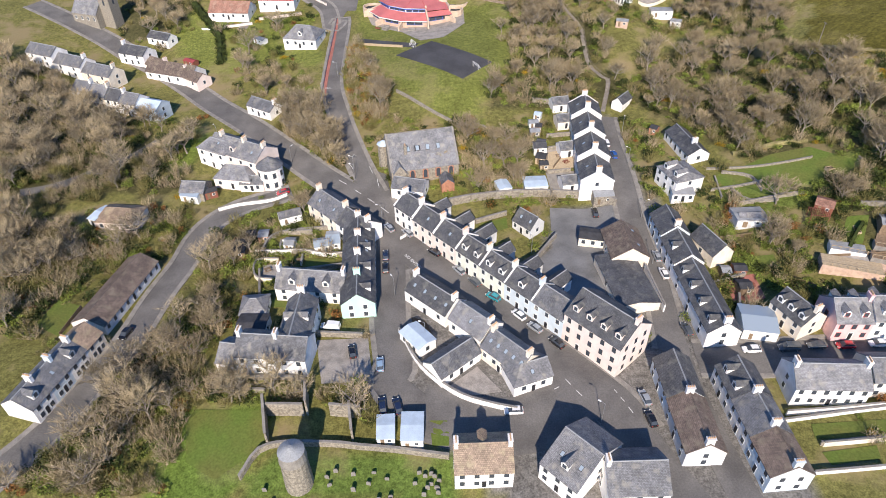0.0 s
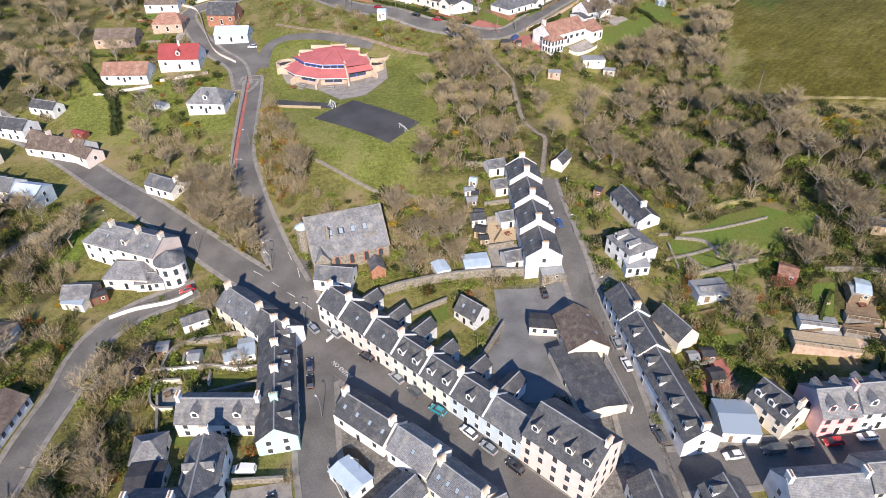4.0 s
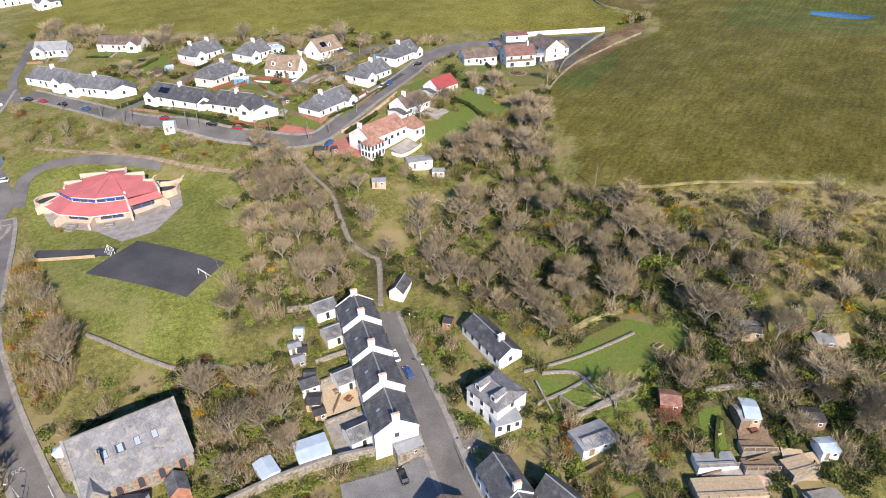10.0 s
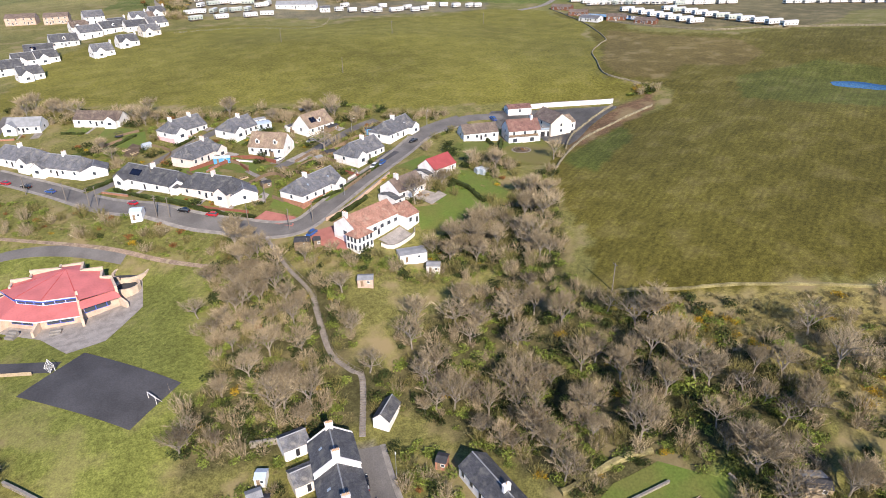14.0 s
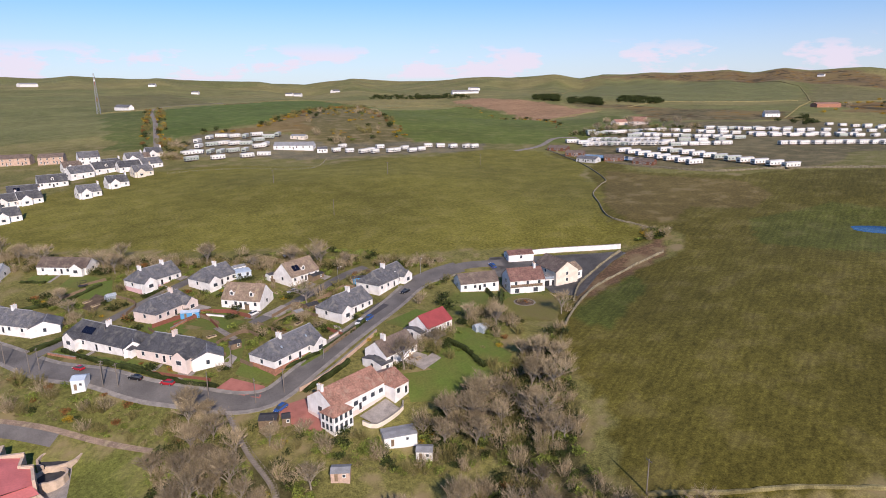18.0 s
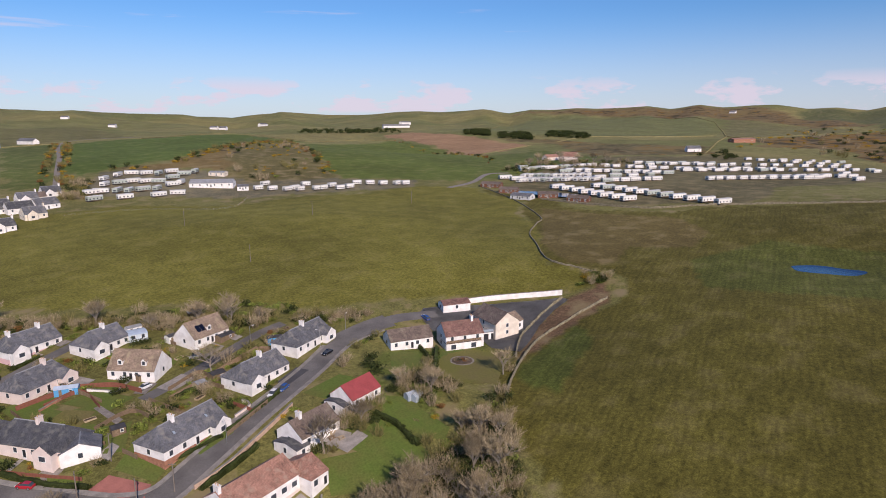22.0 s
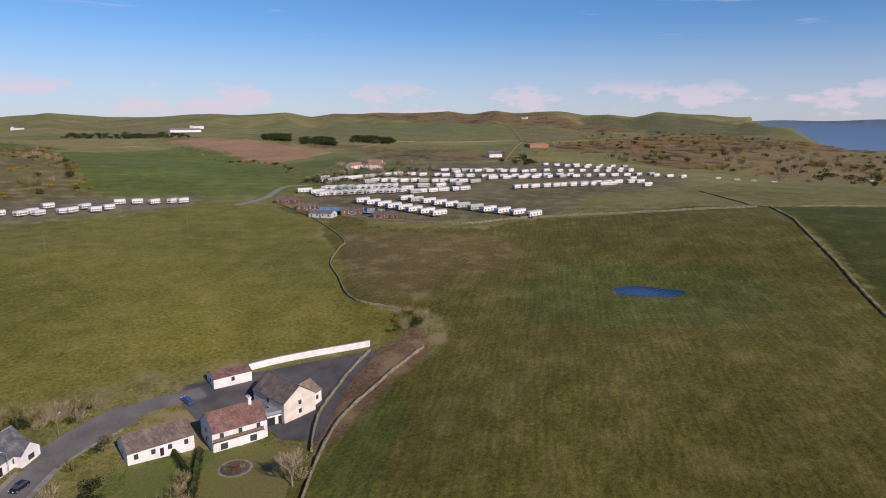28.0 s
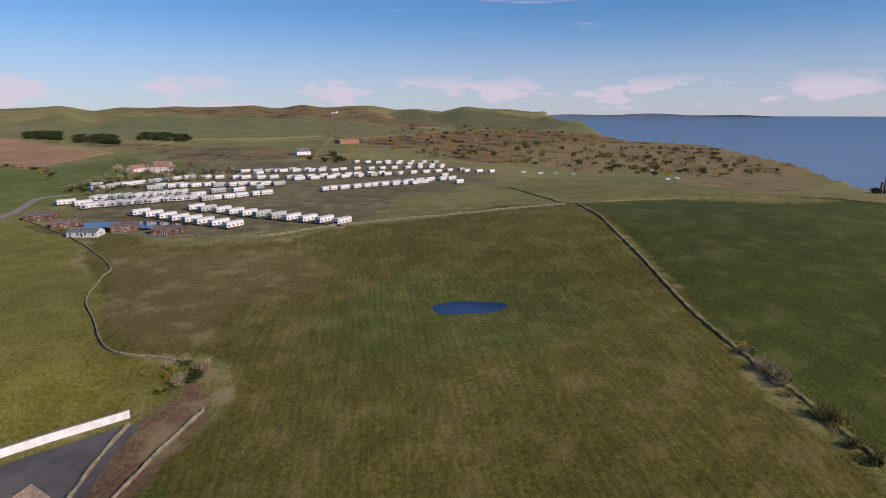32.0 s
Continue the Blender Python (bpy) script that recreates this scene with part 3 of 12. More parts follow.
zone('school_lawn', (0.15, 0.165, 0.04), 0.35, [(-44.3, 329.6), (-27.2, 320.9), (5.6, 298.1), (32.3, 283.2), (29.0, 246.1), (15.8, 207.7), (16.0, 197.3), (5.9, 199.9), (-3.7, 206.8), (-16.2, 222.0), (-27.4, 244.8), (-33.7, 273.3)])
zone('bank', (0.140, 0.142, 0.042), 0.8, [(-48.3, 371.1), (-12.7, 342.7), (37.2, 298.1), (52.5, 288.7), (47.9, 278.0), (30.5, 284.4), (-5.2, 311.8), (-41.8, 336.9)])
zone('estate', (0.135, 0.13, 0.04), 0.6, [(-26.5, 379.8), (1.1, 336.3), (39.1, 301.7), (60.5, 291.2), (80.4, 305.1), (130.4, 351.4), (117.2, 387.4), (39.1, 419.6), (-47.3, 467.6)])
zone('gardens_hill', (0.105, 0.125, 0.03), 0.6, [(98.4, 283.6), (118.1, 288.9), (125.3, 276.6), (146.3, 305.6), (169.5, 306.5), (172.3, 326.5), (136.2, 330.8), (89.4, 286.8)])
zone('garden_yellow', (0.198, 0.194, 0.047), 0.5, [(148.0, 319.2), (161.1, 325.4), (171.0, 314.7), (167.3, 302.5), (158.9, 295.1), (144.1, 310.3)])
zone('plough_strip', (0.165, 0.103, 0.061), 0.7, [(241.8, 339.6), (230.4, 324.2), (193.6, 310.9), (173.4, 302.0), (176.1, 308.1), (197.3, 326.2), (218.8, 336.5)])
zone('allotment', (0.125, 0.16, 0.037), 0.8, [(80.8, 163.1), (99.4, 166.9), (124.8, 162.0), (123.9, 152.1), (102.4, 146.6), (83.9, 149.2)])
zone('churchyard', (0.119, 0.171, 0.037), 0.5, [(-40.1, 68.3), (-35.9, 76.3), (0.3, 74.5), (1.3, 64.3), (-40.5, 65.0)])
zone('villa_lawn', (0.112, 0.165, 0.032), 0.4, [(-62.5, 70.4), (-57.2, 88.1), (-38.9, 86.0), (-37.3, 77.6), (-43.3, 67.3), (-61.8, 68.1)])
zone('nw_garden', (0.158, 0.177, 0.042), 0.5, [(-123.6, 288.8), (-115.7, 310.7), (-57.0, 292.3), (-46.8, 247.8), (-70.2, 254.4), (-92.2, 251.8), (-109.4, 258.0)])
zone('hotel_lawn', (0.145, 0.188, 0.037), 0.4, [(-93.7, 183.1), (-95.2, 210.1), (-86.6, 213.3), (-82.6, 202.2), (-85.3, 189.4), (-88.2, 176.2)])
zone('caravan_ground', (0.140, 0.122, 0.062), 0.7, [(341.0, 555.3), (421.0, 661.0), (570.2, 793.2), (683.2, 788.5), (846.6, 742.3), (841.8, 522.9), (625.7, 414.4), (496.5, 431.2), (409.7, 399.3), (368.1, 446.8), (339.5, 513.3)])
zone('van_field_west', (0.165, 0.150, 0.098), 0.7, [(42.2, 681.1), (58.1, 791.0), (115.4, 778.9), (168.1, 735.0), (306.2, 647.9), (285.0, 615.7), (149.3, 644.0)])
# far hills, moor and headland; the last number is the share of heath and gorse
zone('hill_green', (0.088, 0.13, 0.026), 0.25, [(14.0, 1237.7), (121.7, 1286.6), (223.1, 1566.7), (337.6, 1629.8), (415.0, 1346.9), (237.9, 1064.3), (149.8, 854.4), (70.6, 797.0), (31.8, 782.0)], 0.0)
zone('west_pasture', (0.098, 0.122, 0.03), 0.3, [(-62.4, 1235.3), (0.0, 1260.4), (22.9, 729.5), (-11.3, 734.7)], 0.0)
zone('west_far', (0.15, 0.14, 0.052), 0.5, [(-140.1, 1995.8), (32.1, 2223.4), (120.6, 1429.7), (16.6, 1347.2), (-73.6, 1343.0)], 0.0)
zone('knoll_top', (0.15, 0.128, 0.05), 0.9, [(166.7, 836.0), (234.1, 1045.0), (354.4, 1255.3), (243.2, 693.6), (163.0, 692.4), (158.9, 751.2)], 0.35)
zone('knoll_gorse', (0.19, 0.135, 0.055), 0.9, [(68.4, 798.5), (117.7, 809.5), (237.9, 1064.3), (161.3, 758.9), (129.3, 779.4), (70.0, 777.4)], 0.55)
zone('green_mid', (0.105, 0.138, 0.028), 0.25, [(357.1, 1236.2), (608.7, 1367.9), (611.4, 1151.3), (449.7, 738.4), (358.8, 627.6), (306.3, 653.8), (244.1, 687.0)], 0.0)
zone('tan_plough', (0.34, 0.205, 0.115), 0.3, [(638.0, 1522.0), (734.7, 1531.4), (768.9, 1360.6), (760.2, 1101.5), (634.7, 1033.7), (512.5, 893.5), (624.2, 1187.9)], 0.0)
zone('east_green', (0.105, 0.132, 0.03), 0.3, [(523.6, 893.6), (707.5, 1010.2), (646.0, 801.6), (575.0, 693.0), (487.4, 680.6), (382.9, 613.4), (358.8, 627.6)], 0.0)
zone('upper_field', (0.155, 0.165, 0.062), 0.45, [(1240.6, 2028.1), (1781.3, 2464.6), (1911.9, 2278.2), (1912.2, 1940.6), (1712.2, 1470.0), (1333.7, 1159.2), (984.8, 1192.3), (865.7, 1391.9)], 0.1)
zone('upper_field_b', (0.16, 0.15, 0.062), 0.6, [(1864.3, 1529.5), (1764.2, 1290.4), (1789.4, 1077.0), (1448.3, 953.9), (1262.9, 1031.1), (1309.8, 1128.3)], 0.25)
zone('moor_band', (0.175, 0.118, 0.058), 1.0, [(1779.8, 2700.3), (1897.3, 2535.0), (2126.6, 2254.3), (2397.3, 1829.8), (2336.4, 1645.1), (1944.7, 1122.2), (1790.8, 1188.1), (1870.1, 1521.8), (1968.6, 1995.2), (1881.4, 2393.7)], 0.75)
zone('moor_low', (0.18, 0.118, 0.058), 1.0, [(1212.0, 979.3), (1691.6, 976.4), (1983.7, 864.2), (1803.7, 615.4), (1825.2, 482.7), (1302.1, 387.5), (1042.8, 520.3), (941.7, 592.1), (1123.7, 745.3), (1019.7, 806.2)], 0.85)
zone('scrub_behind', (0.13, 0.108, 0.05), 1.0, [(773.5, 1248.8), (869.4, 1196.5), (879.8, 1042.4), (943.7, 857.2), (831.2, 762.3), (666.1, 831.6), (811.7, 1088.3)], 0.7)
zone('headland_green', (0.11, 0.118, 0.048), 0.5, [(2526.1, 1683.6), (2733.9, 994.5), (2082.7, 805.5), (1745.6, 1003.5), (1944.7, 1122.2), (2342.5, 1621.9)], 0.1)
zone('moor_shore', (0.215, 0.16, 0.072), 1.0, [(1285.3, 657.7), (1578.2, 573.5), (1667.8, 365.2), (1481.6, 232.4), (1308.6, 144.0), (1012.9, 132.8), (575.9, 195.1), (743.9, 248.5), (1080.3, 329.2), (962.5, 451.5)], 0.6)
zone('shore_field', (0.15, 0.14, 0.04), 0.5, [(623.1, 418.6), (720.8, 401.1), (844.4, 320.0), (710.7, 245.8), (556.6, 195.1), (563.5, 165.4), (547.5, 169.2), (509.9, 253.5), (506.3, 313.3), (555.2, 370.6)], 0.05)


# ---- ground, sea and pools ----
def inside(poly, x, y):
    """Which of the points lie in the polygon."""
    p = np.array(poly, float)
    q = np.roll(p, -1, 0)
    hit = np.zeros(x.shape, bool)
    for (ax, ay), (bx, by) in zip(p, q):
        if ay != by:
            c = ((ay > y) != (by > y)) & (x < (bx - ax) * (y - ay) / (by - ay) + ax)
            hit ^= c
    return hit


def graded(lo, hi, step, out_lo, out_hi, grow):
    a = list(np.arange(lo, hi + step / 2, step))
    s = step
    while a[-1] < out_hi:
        s *= grow
        a.append(min(a[-1] + s, out_hi))
    s = step
    while a[0] > out_lo:
        s *= grow
        a.insert(0, max(a[0] - s, out_lo))
    return np.array(a)


def ground_material():
    m = bpy.data.materials.new("ground_cover")
    m.use_nodes = True
    n, l = m.node_tree.nodes, m.node_tree.links
    b = n["Principled BSDF"]
    at = n.new("ShaderNodeAttribute")
    at.attribute_name = "cover"
    ro = n.new("ShaderNodeAttribute")
    ro.attribute_name = "coarse"
    tc = n.new("ShaderNodeTexCoord")
    out = at.outputs["Color"]
    rows = []
    for sc, lo, hi, det in ((0.012, 0.80, 1.2, 5), (0.09, 0.82, 1.18, 6), (0.8, 0.68, 1.3, 6), (2.6, 0.62, 1.36, 4)):
        ns = n.new("ShaderNodeTexNoise")
        ns.inputs["Scale"].default_value, ns.inputs["Detail"].default_value = sc, det
        l.new(tc.outputs["Object"], ns.inputs["Vector"])
        r = n.new("ShaderNodeMapRange")
        r.inputs[1].default_value, r.inputs[2].default_value, r.inputs[3].default_value, r.inputs[4].default_value = 0.3, 0.7, lo, hi
        l.new(ns.outputs[0], r.inputs[0])
        x = n.new("ShaderNodeMix")
        x.data_type, x.blend_type = "RGBA", "MULTIPLY"
        x.inputs["Factor"].default_value = 1.0
        l.new(out, x.inputs["A"])
        l.new(r.outputs[0], x.inputs["B"])
        out = x.outputs["Result"]
        rows.append(ns)
    # dry straw-coloured patches, mostly on coarse ground
    dry = n.new("ShaderNodeMapRange")
    dry.inputs[1].default_value, dry.inputs[2].default_value = 0.52, 0.66
    l.new(rows[1].outputs[0], dry.inputs[0])
    k = n.new("ShaderNodeMath")
    k.operation = "MULTIPLY"
    l.new(dry.outputs[0], k.inputs[0])
    l.new(ro.outputs["Fac"], k.inputs[1])
    x = n.new("ShaderNodeMix")
    x.data_type = "RGBA"
    x.inputs["B"].default_value = (0.24, 0.19, 0.10, 1)
    l.new(k.outputs[0], x.inputs["Factor"])
    l.new(out, x.inputs["A"])
    # drill lines of the sown grass
    wv = n.new("ShaderNodeTexNoise")
    wv.inputs["Scale"].default_value, wv.inputs["Detail"].default_value = 1.0, 4
    mp, ms = n.new("ShaderNodeMapping"), n.new("ShaderNodeVectorMath")
    mp.inputs["Rotation"].default_value = (0, 0, radians(-33.5))
    ms.operation = "MULTIPLY"
    ms.inputs[1].default_value = (0.025, 0.8, 1)
    l.new(tc.outputs["Object"], mp.inputs[0])
    l.new(mp.outputs[0], ms.inputs[0])
    l.new(ms.outputs[0], wv.inputs["Vector"])
    r = n.new("ShaderNodeMapRange")
    r.inputs[1].default_value, r.inputs[2].default_value, r.inputs[3].default_value, r.inputs[4].default_value = 0.34, 0.66, 0.82, 1.20
    l.new(wv.outputs[0], r.inputs[0])
    dr = n.new("ShaderNodeAttribute")
    dr.attribute_name = "drilled"
    y = n.new("ShaderNodeMix")
    y.data_type, y.blend_type = "RGBA", "MULTIPLY"
    l.new(dr.outputs["Fac"], y.inputs["Factor"])
    l.new(x.outputs["Result"], y.inputs["A"])
    l.new(r.outputs[0], y.inputs["B"])
    # heath: patches of dark heather and of rusty, half-flowering gorse
    hp = n.new("ShaderNodeAttribute")
    hp.attribute_name = "heath"
    out = y.outputs["Result"]
    for sc, edge, tone in ((0.012, 0.0, (0.20, 0.145, 0.062)), (0.020, 0.035, (0.060, 0.046, 0.024)), (0.034, 0.065, (0.24, 0.125, 0.020))):
        ns = n.new("ShaderNodeTexNoise")
        ns.inputs["Scale"].default_value, ns.inputs["Detail"].default_value, ns.inputs["Roughness"].default_value = sc, 7, 0.68
        l.new(tc.outputs["Object"], ns.inputs["Vector"])
        thr = n.new("ShaderNodeMath")
        thr.operation = "MULTIPLY_ADD"
        thr.inputs[1].default_value, thr.inputs[2].default_value = 0.30, -0.72 - edge
        l.new(hp.outputs["Fac"], thr.inputs[0])
        su = n.new("ShaderNodeMath")
        su.operation = "ADD"
        l.new(ns.outputs[0], su.inputs[0])
        l.new(thr.outputs[0], su.inputs[1])
        r = n.new("ShaderNodeMapRange")
        r.inputs[1].default_value, r.inputs[2].default_value = 0.0, 0.06
        l.new(su.outputs[0], r.inputs[0])
        g = n.new("ShaderNodeMix")
        g.data_type = "RGBA"
        g.inputs["B"].default_value = (*tone, 1)
        l.new(r.outputs[0], g.inputs["Factor"])
        l.new(out, g.inputs["A"])
        out = g.outputs["Result"]
    l.new(out, b.inputs["Base Color"])
    b.inputs["Roughness"].default_value = 1.0
    b.inputs["Sheen Weight"].default_value, b.inputs["Sheen Roughness"].default_value = 0.05, 0.5
    b.inputs["Sheen Tint"].default_value = (0.62, 0.58, 0.36, 1)
    b.inputs["Specular IOR Level"].default_value = 0.1
    bp = n.new("ShaderNodeBump")
    bp.inputs["Strength"].default_value, bp.inputs["Distance"].default_value = 0.5, 0.25
    l.new(rows[2].outputs[0], bp.inputs["Height"])
    l.new(bp.outputs[0], b.inputs["Normal"])
    return m


def build_ground():
    GX = graded(-170, 440, 3.0, -3600, 4800, 1.025)
    GY = graded(20, 470, 3.0, -1500, 4700, 1.022)
    X, Y = np.meshgrid(GX, GY)
    Z = ground(X, Y)
    rng = np.random.RandomState(4)
    far = np.clip((np.hypot(X - 100, Y - 200) - 350) / 400, 0, 1)
    # general cover: rough grass near, patchwork of pasture further off
    cx, cy = np.floor((X + 0.35 * Y + 40 * np.sin(Y / 160)) / 230), np.floor((Y - 0.3 * X + 30 * np.sin(X / 190)) / 170)
    h = np.abs(np.sin(cx * 12.9898 + cy * 78.233) * 43758.5453) % 1.0
    # pasture colours are paled to carry the haze of distance
    past = np.stack([0.150 + 0.085 * h, 0.160 + 0.045 * h, 0.055 + 0.025 * h], -1)
    near = np.array([0.158, 0.150, 0.048])
    C = near * (1 - far[..., None]) + past * far[..., None]
    cliff = (coast(X, Y) < 75) & (X > 600)
    C[cliff] = (0.16, 0.13, 0.095)
    R = 0.75 * (1 - far) + 0.25
    W, heath = np.zeros(X.shape), np.clip((far - 0.5) * 0.2, 0, 0.1)
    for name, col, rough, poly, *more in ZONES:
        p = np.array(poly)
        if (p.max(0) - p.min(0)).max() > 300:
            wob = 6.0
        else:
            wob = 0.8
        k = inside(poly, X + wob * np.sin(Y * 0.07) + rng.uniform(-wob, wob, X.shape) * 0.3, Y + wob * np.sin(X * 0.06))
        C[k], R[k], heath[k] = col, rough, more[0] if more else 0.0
        W[k] = 1.0 if name.startswith("big_field") else 0.0
    me = bpy.data.meshes.new("ground")
    ny, nx = X.shape
    i = np.arange(nx * ny).reshape(ny, nx)
    F = np.stack([i[:-1, :-1], i[:-1, 1:], i[1:, 1:], i[1:, :-1]], -1).reshape(-1, 4)
    me.from_pydata(np.stack([X, Y, Z], -1).reshape(-1, 3).tolist(), [], F.tolist())
    a = me.attributes.new("cover", "FLOAT_COLOR", "POINT")
    a.data.foreach_set("color", np.concatenate([C, np.ones((ny, nx, 1))], -1).ravel())
    a = me.attributes.new("coarse", "FLOAT", "POINT")
    a.data.foreach_set("value", R.ravel())
    a = me.attributes.new("drilled", "FLOAT", "POINT")
    a.data.foreach_set("value", W.ravel())
    a = me.attributes.new("heath", "FLOAT", "POINT")
    a.data.foreach_set("value", heath.ravel())
    me.shade_smooth()
    me.materials.append(ground_material())
    tagged(new("ground", me), "green fields, gardens and rough slopes", "ground", kind="structure")


def water_material(name, color, rough, ripple):
    m = glossy(name, color, rough)
    n, l = m.node_tree.nodes, m.node_tree.links
    tc, ns, bp = n.new("ShaderNodeTexCoord"), n.new("ShaderNodeTexNoise"), n.new("ShaderNodeBump")
    ns.inputs["Scale"].default_value, ns.inputs["Detail"].default_value = ripple, 5
    bp.inputs["Strength"].default_value, bp.inputs["Distance"].default_value = 0.25, 0.3
    l.new(tc.outputs["Object"], ns.inputs["Vector"])
    l.new(ns.outputs[0], bp.inputs["Height"])
    l.new(bp.outputs[0], n["Principled BSDF"].inputs["Normal"])
    return m


def build_sea():
    r = np.r_[np.linspace(300, 1500, 12), np.linspace(1600, 4880, 40)]
    t = np.radians(np.linspace(-50, 32, 60))
    Rr, T = np.meshgrid(r, t)
    V = np.stack([125 + Rr * np.cos(T), 199 + Rr * np.sin(T), -8 + 124 * np.clip((Rr - 1500) / 3380, 0, 1) ** 3], -1)
    i = np.arange(Rr.size).reshape(Rr.shape)
    F = np.stack([i[:-1, :-1], i[:-1, 1:], i[1:, 1:], i[1:, :-1]], -1).reshape(-1, 4)
    m = Mesh()
    m.v, m.f = V.reshape(-1, 3).tolist(), F.tolist()
    tagged(part("water_sea", m, water_material("sea_water", (0.14, 0.20, 0.26), 0.28, 0.02), smooth=True), "calm blue sea to the horizon", "sea", kind="structure")
    # far coast beyond the bay; the haze is painted into its blue-grey colour
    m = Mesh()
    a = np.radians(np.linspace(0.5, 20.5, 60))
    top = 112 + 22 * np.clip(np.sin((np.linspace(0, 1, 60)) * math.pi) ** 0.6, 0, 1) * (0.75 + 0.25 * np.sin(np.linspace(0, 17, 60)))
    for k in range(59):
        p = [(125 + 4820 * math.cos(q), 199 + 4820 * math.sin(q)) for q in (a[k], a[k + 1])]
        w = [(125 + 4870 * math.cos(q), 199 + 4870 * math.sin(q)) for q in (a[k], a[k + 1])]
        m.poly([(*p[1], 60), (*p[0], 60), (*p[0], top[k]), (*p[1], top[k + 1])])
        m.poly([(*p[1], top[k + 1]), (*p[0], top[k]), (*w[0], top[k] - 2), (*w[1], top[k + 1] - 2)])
    tagged(part("backdrop_coast", m, mat("distant_land_hazed", (0.24, 0.30, 0.38), 1, 0.2, 0.002, 0.02, 0)), "distant headland across the bay, haze painted into its colour", "coast", kind="structure")


def pool(name, x, y, z, a, b, turn, label, seed=1):
    m = Mesh()
    pts = []
    for k in range(48):
        q = 2 * math.pi * k / 48
        s = 1 + 0.07 * math.sin(3 * q + seed) + 0.05 * math.sin(5 * q)
        u, v = a * s * math.cos(q), b * s * math.sin(q)
        c, d = math.cos(radians(turn)), math.sin(radians(turn))
        pts.append((x + u * c - v * d, y + u * d + v * c, z))
    if name == "water_pond":
        m = sheet([p[:2] for p in pts], 0.03)
    else:
        m.poly(pts)
    tagged(part(name, m, M["water"]), label, "pond", kind="structure")


M["water"] = water_material("pond_water", (0.012, 0.03, 0.07), 0.12, 0.5)
build_ground()
build_sea()

# ---- kinds of things ----
CLEAR = []      # places kept free of plants: x, y, radius
_win = {}


def window_data(w, h, frame="trim"):
    """Shared frame and pane of a sash or casement window, centred on x, bottom at z = 0, wall face at y = 0, facing -y."""
    key = (round(w, 1), round(h, 1), frame)
    if key not in _win:
        fr, t = Mesh(), 0.10
        fr.box(-w / 2 - t, -0.05, -t - 0.05, w / 2 + t, 0.02, h + t)
        pn = Mesh().box(-w / 2, -0.065, 0, w / 2, 0.0, h)
        _win[key] = (fr.data("window", M[frame]), pn.data("pane", M["glass"]))
    return _win[key]


def add_window(parent, x, y, z, w, h, turn=0.0, frame="trim", name="window"):
    fr, pn = window_data(w, h, frame)
    ob = part(name, fr, None, parent, at=pose(x, y, z, 0, 0, turn))
    part("pane", pn, None, ob)
    return ob


_door = {}


def add_door(parent, x, y, z, turn=0.0, paint="trim_dark"):
    if paint not in _door:
        d = Mesh().box(-0.45, -0.075, 0, 0.45, 0.0, 2.05)
        f = Mesh().box(-0.57, -0.06, -0.3, 0.57, 0.02, 2.17)
        _door[paint] = (f.data("door", M["trim"]), d.data("door_leaf", M[paint]))
    f, d = _door[paint]
    ob = part("door", f, None, parent, at=pose(x, y, z, 0, 0, turn))
    part("door_leaf", d, None, ob)


_pot = None


def add_chimney(parent, x, y, z, h, w=0.9, d=1.6, wall="white", pots=4, turn=0):
    global _pot
    c = Mesh().box(-w / 2, -d / 2, -1.2, w / 2, d / 2, h).box(-w / 2 - 0.1, -d / 2 - 0.1, h, w / 2 + 0.1, d / 2 + 0.1, h + 0.14)
    ob = part("chimney", c, M[wall], parent, at=pose(x, y, z, 0, 0, turn))
    if _pot is None:
        _pot = Mesh().tube((0, 0, 0), (0, 0, 0.55), 0.15, 0.12, 7).data("chimney_pot", M["pot"])
    for i in range(pots):
        part("chimney_pot", _pot, None, ob, at=pose(0, (i - (pots - 1) / 2) * d / max(pots, 1) * 0.95, h + 0.13))


def roof_mesh(L, D, e, rise, hip, over=0.25, th=0.16, asym=0.0):
    """Roof slabs over a body L x D with eaves at e; hip: length of hips at both ends; asym shifts the ridge in depth."""
    r = Mesh()
    s = rise / (D / 2)
    yl, yr, ze = -D / 2 - over, D / 2 + over, e - over * s
    h0, h1 = hip
    xa, xb = -L / 2 - (over if h0 else 0.12), L / 2 + (over if h1 else 0.12)
    ra, rb = (-L / 2 + h0 if h0 else xa), (L / 2 - h1 if h1 else xb)
    zr, ym = e + rise + 0.02, asym
    down = (0, 0, -th)
    r.solid([(xa, yl, ze), (xb, yl, ze), (rb, ym, zr), (ra, ym, zr)], down)
    r.solid([(xb, yr, ze), (xa, yr, ze), (ra, ym, zr), (rb, ym, zr)], down)
    if h0:
        r.solid([(xa, yr, ze), (xa, yl, ze), (ra, ym, zr)], down)
    if h1:
        r.solid([(xb, yl, ze), (xb, yr, ze), (rb, ym, zr)], down)
    return r, (ra, rb, zr)


def body_mesh(L, D, e, rise, hip, deep=2.0, asym=0.0):
    b = Mesh()
    x, y = L / 2, D / 2
    b.poly([(-x, -y, -deep), (x, -y, -deep), (x, -y, e), (-x, -y, e)])
    b.poly([(x, y, -deep), (-x, y, -deep), (-x, y, e), (x, y, e)])
    for sx, h in ((1, hip[1]), (-1, hip[0])):
        pts = [(sx * x, -y, -deep), (sx * x, y, -deep), (sx * x, y, e)] + ([] if h else [(sx * x, asym, e + rise - 0.08)]) + [(sx * x, -y, e)]
        b.poly(pts if sx > 0 else pts[::-1])
    b.poly([(-x, -y, e), (x, -y, e), (x, y, e), (-x, y, e)])
    return b


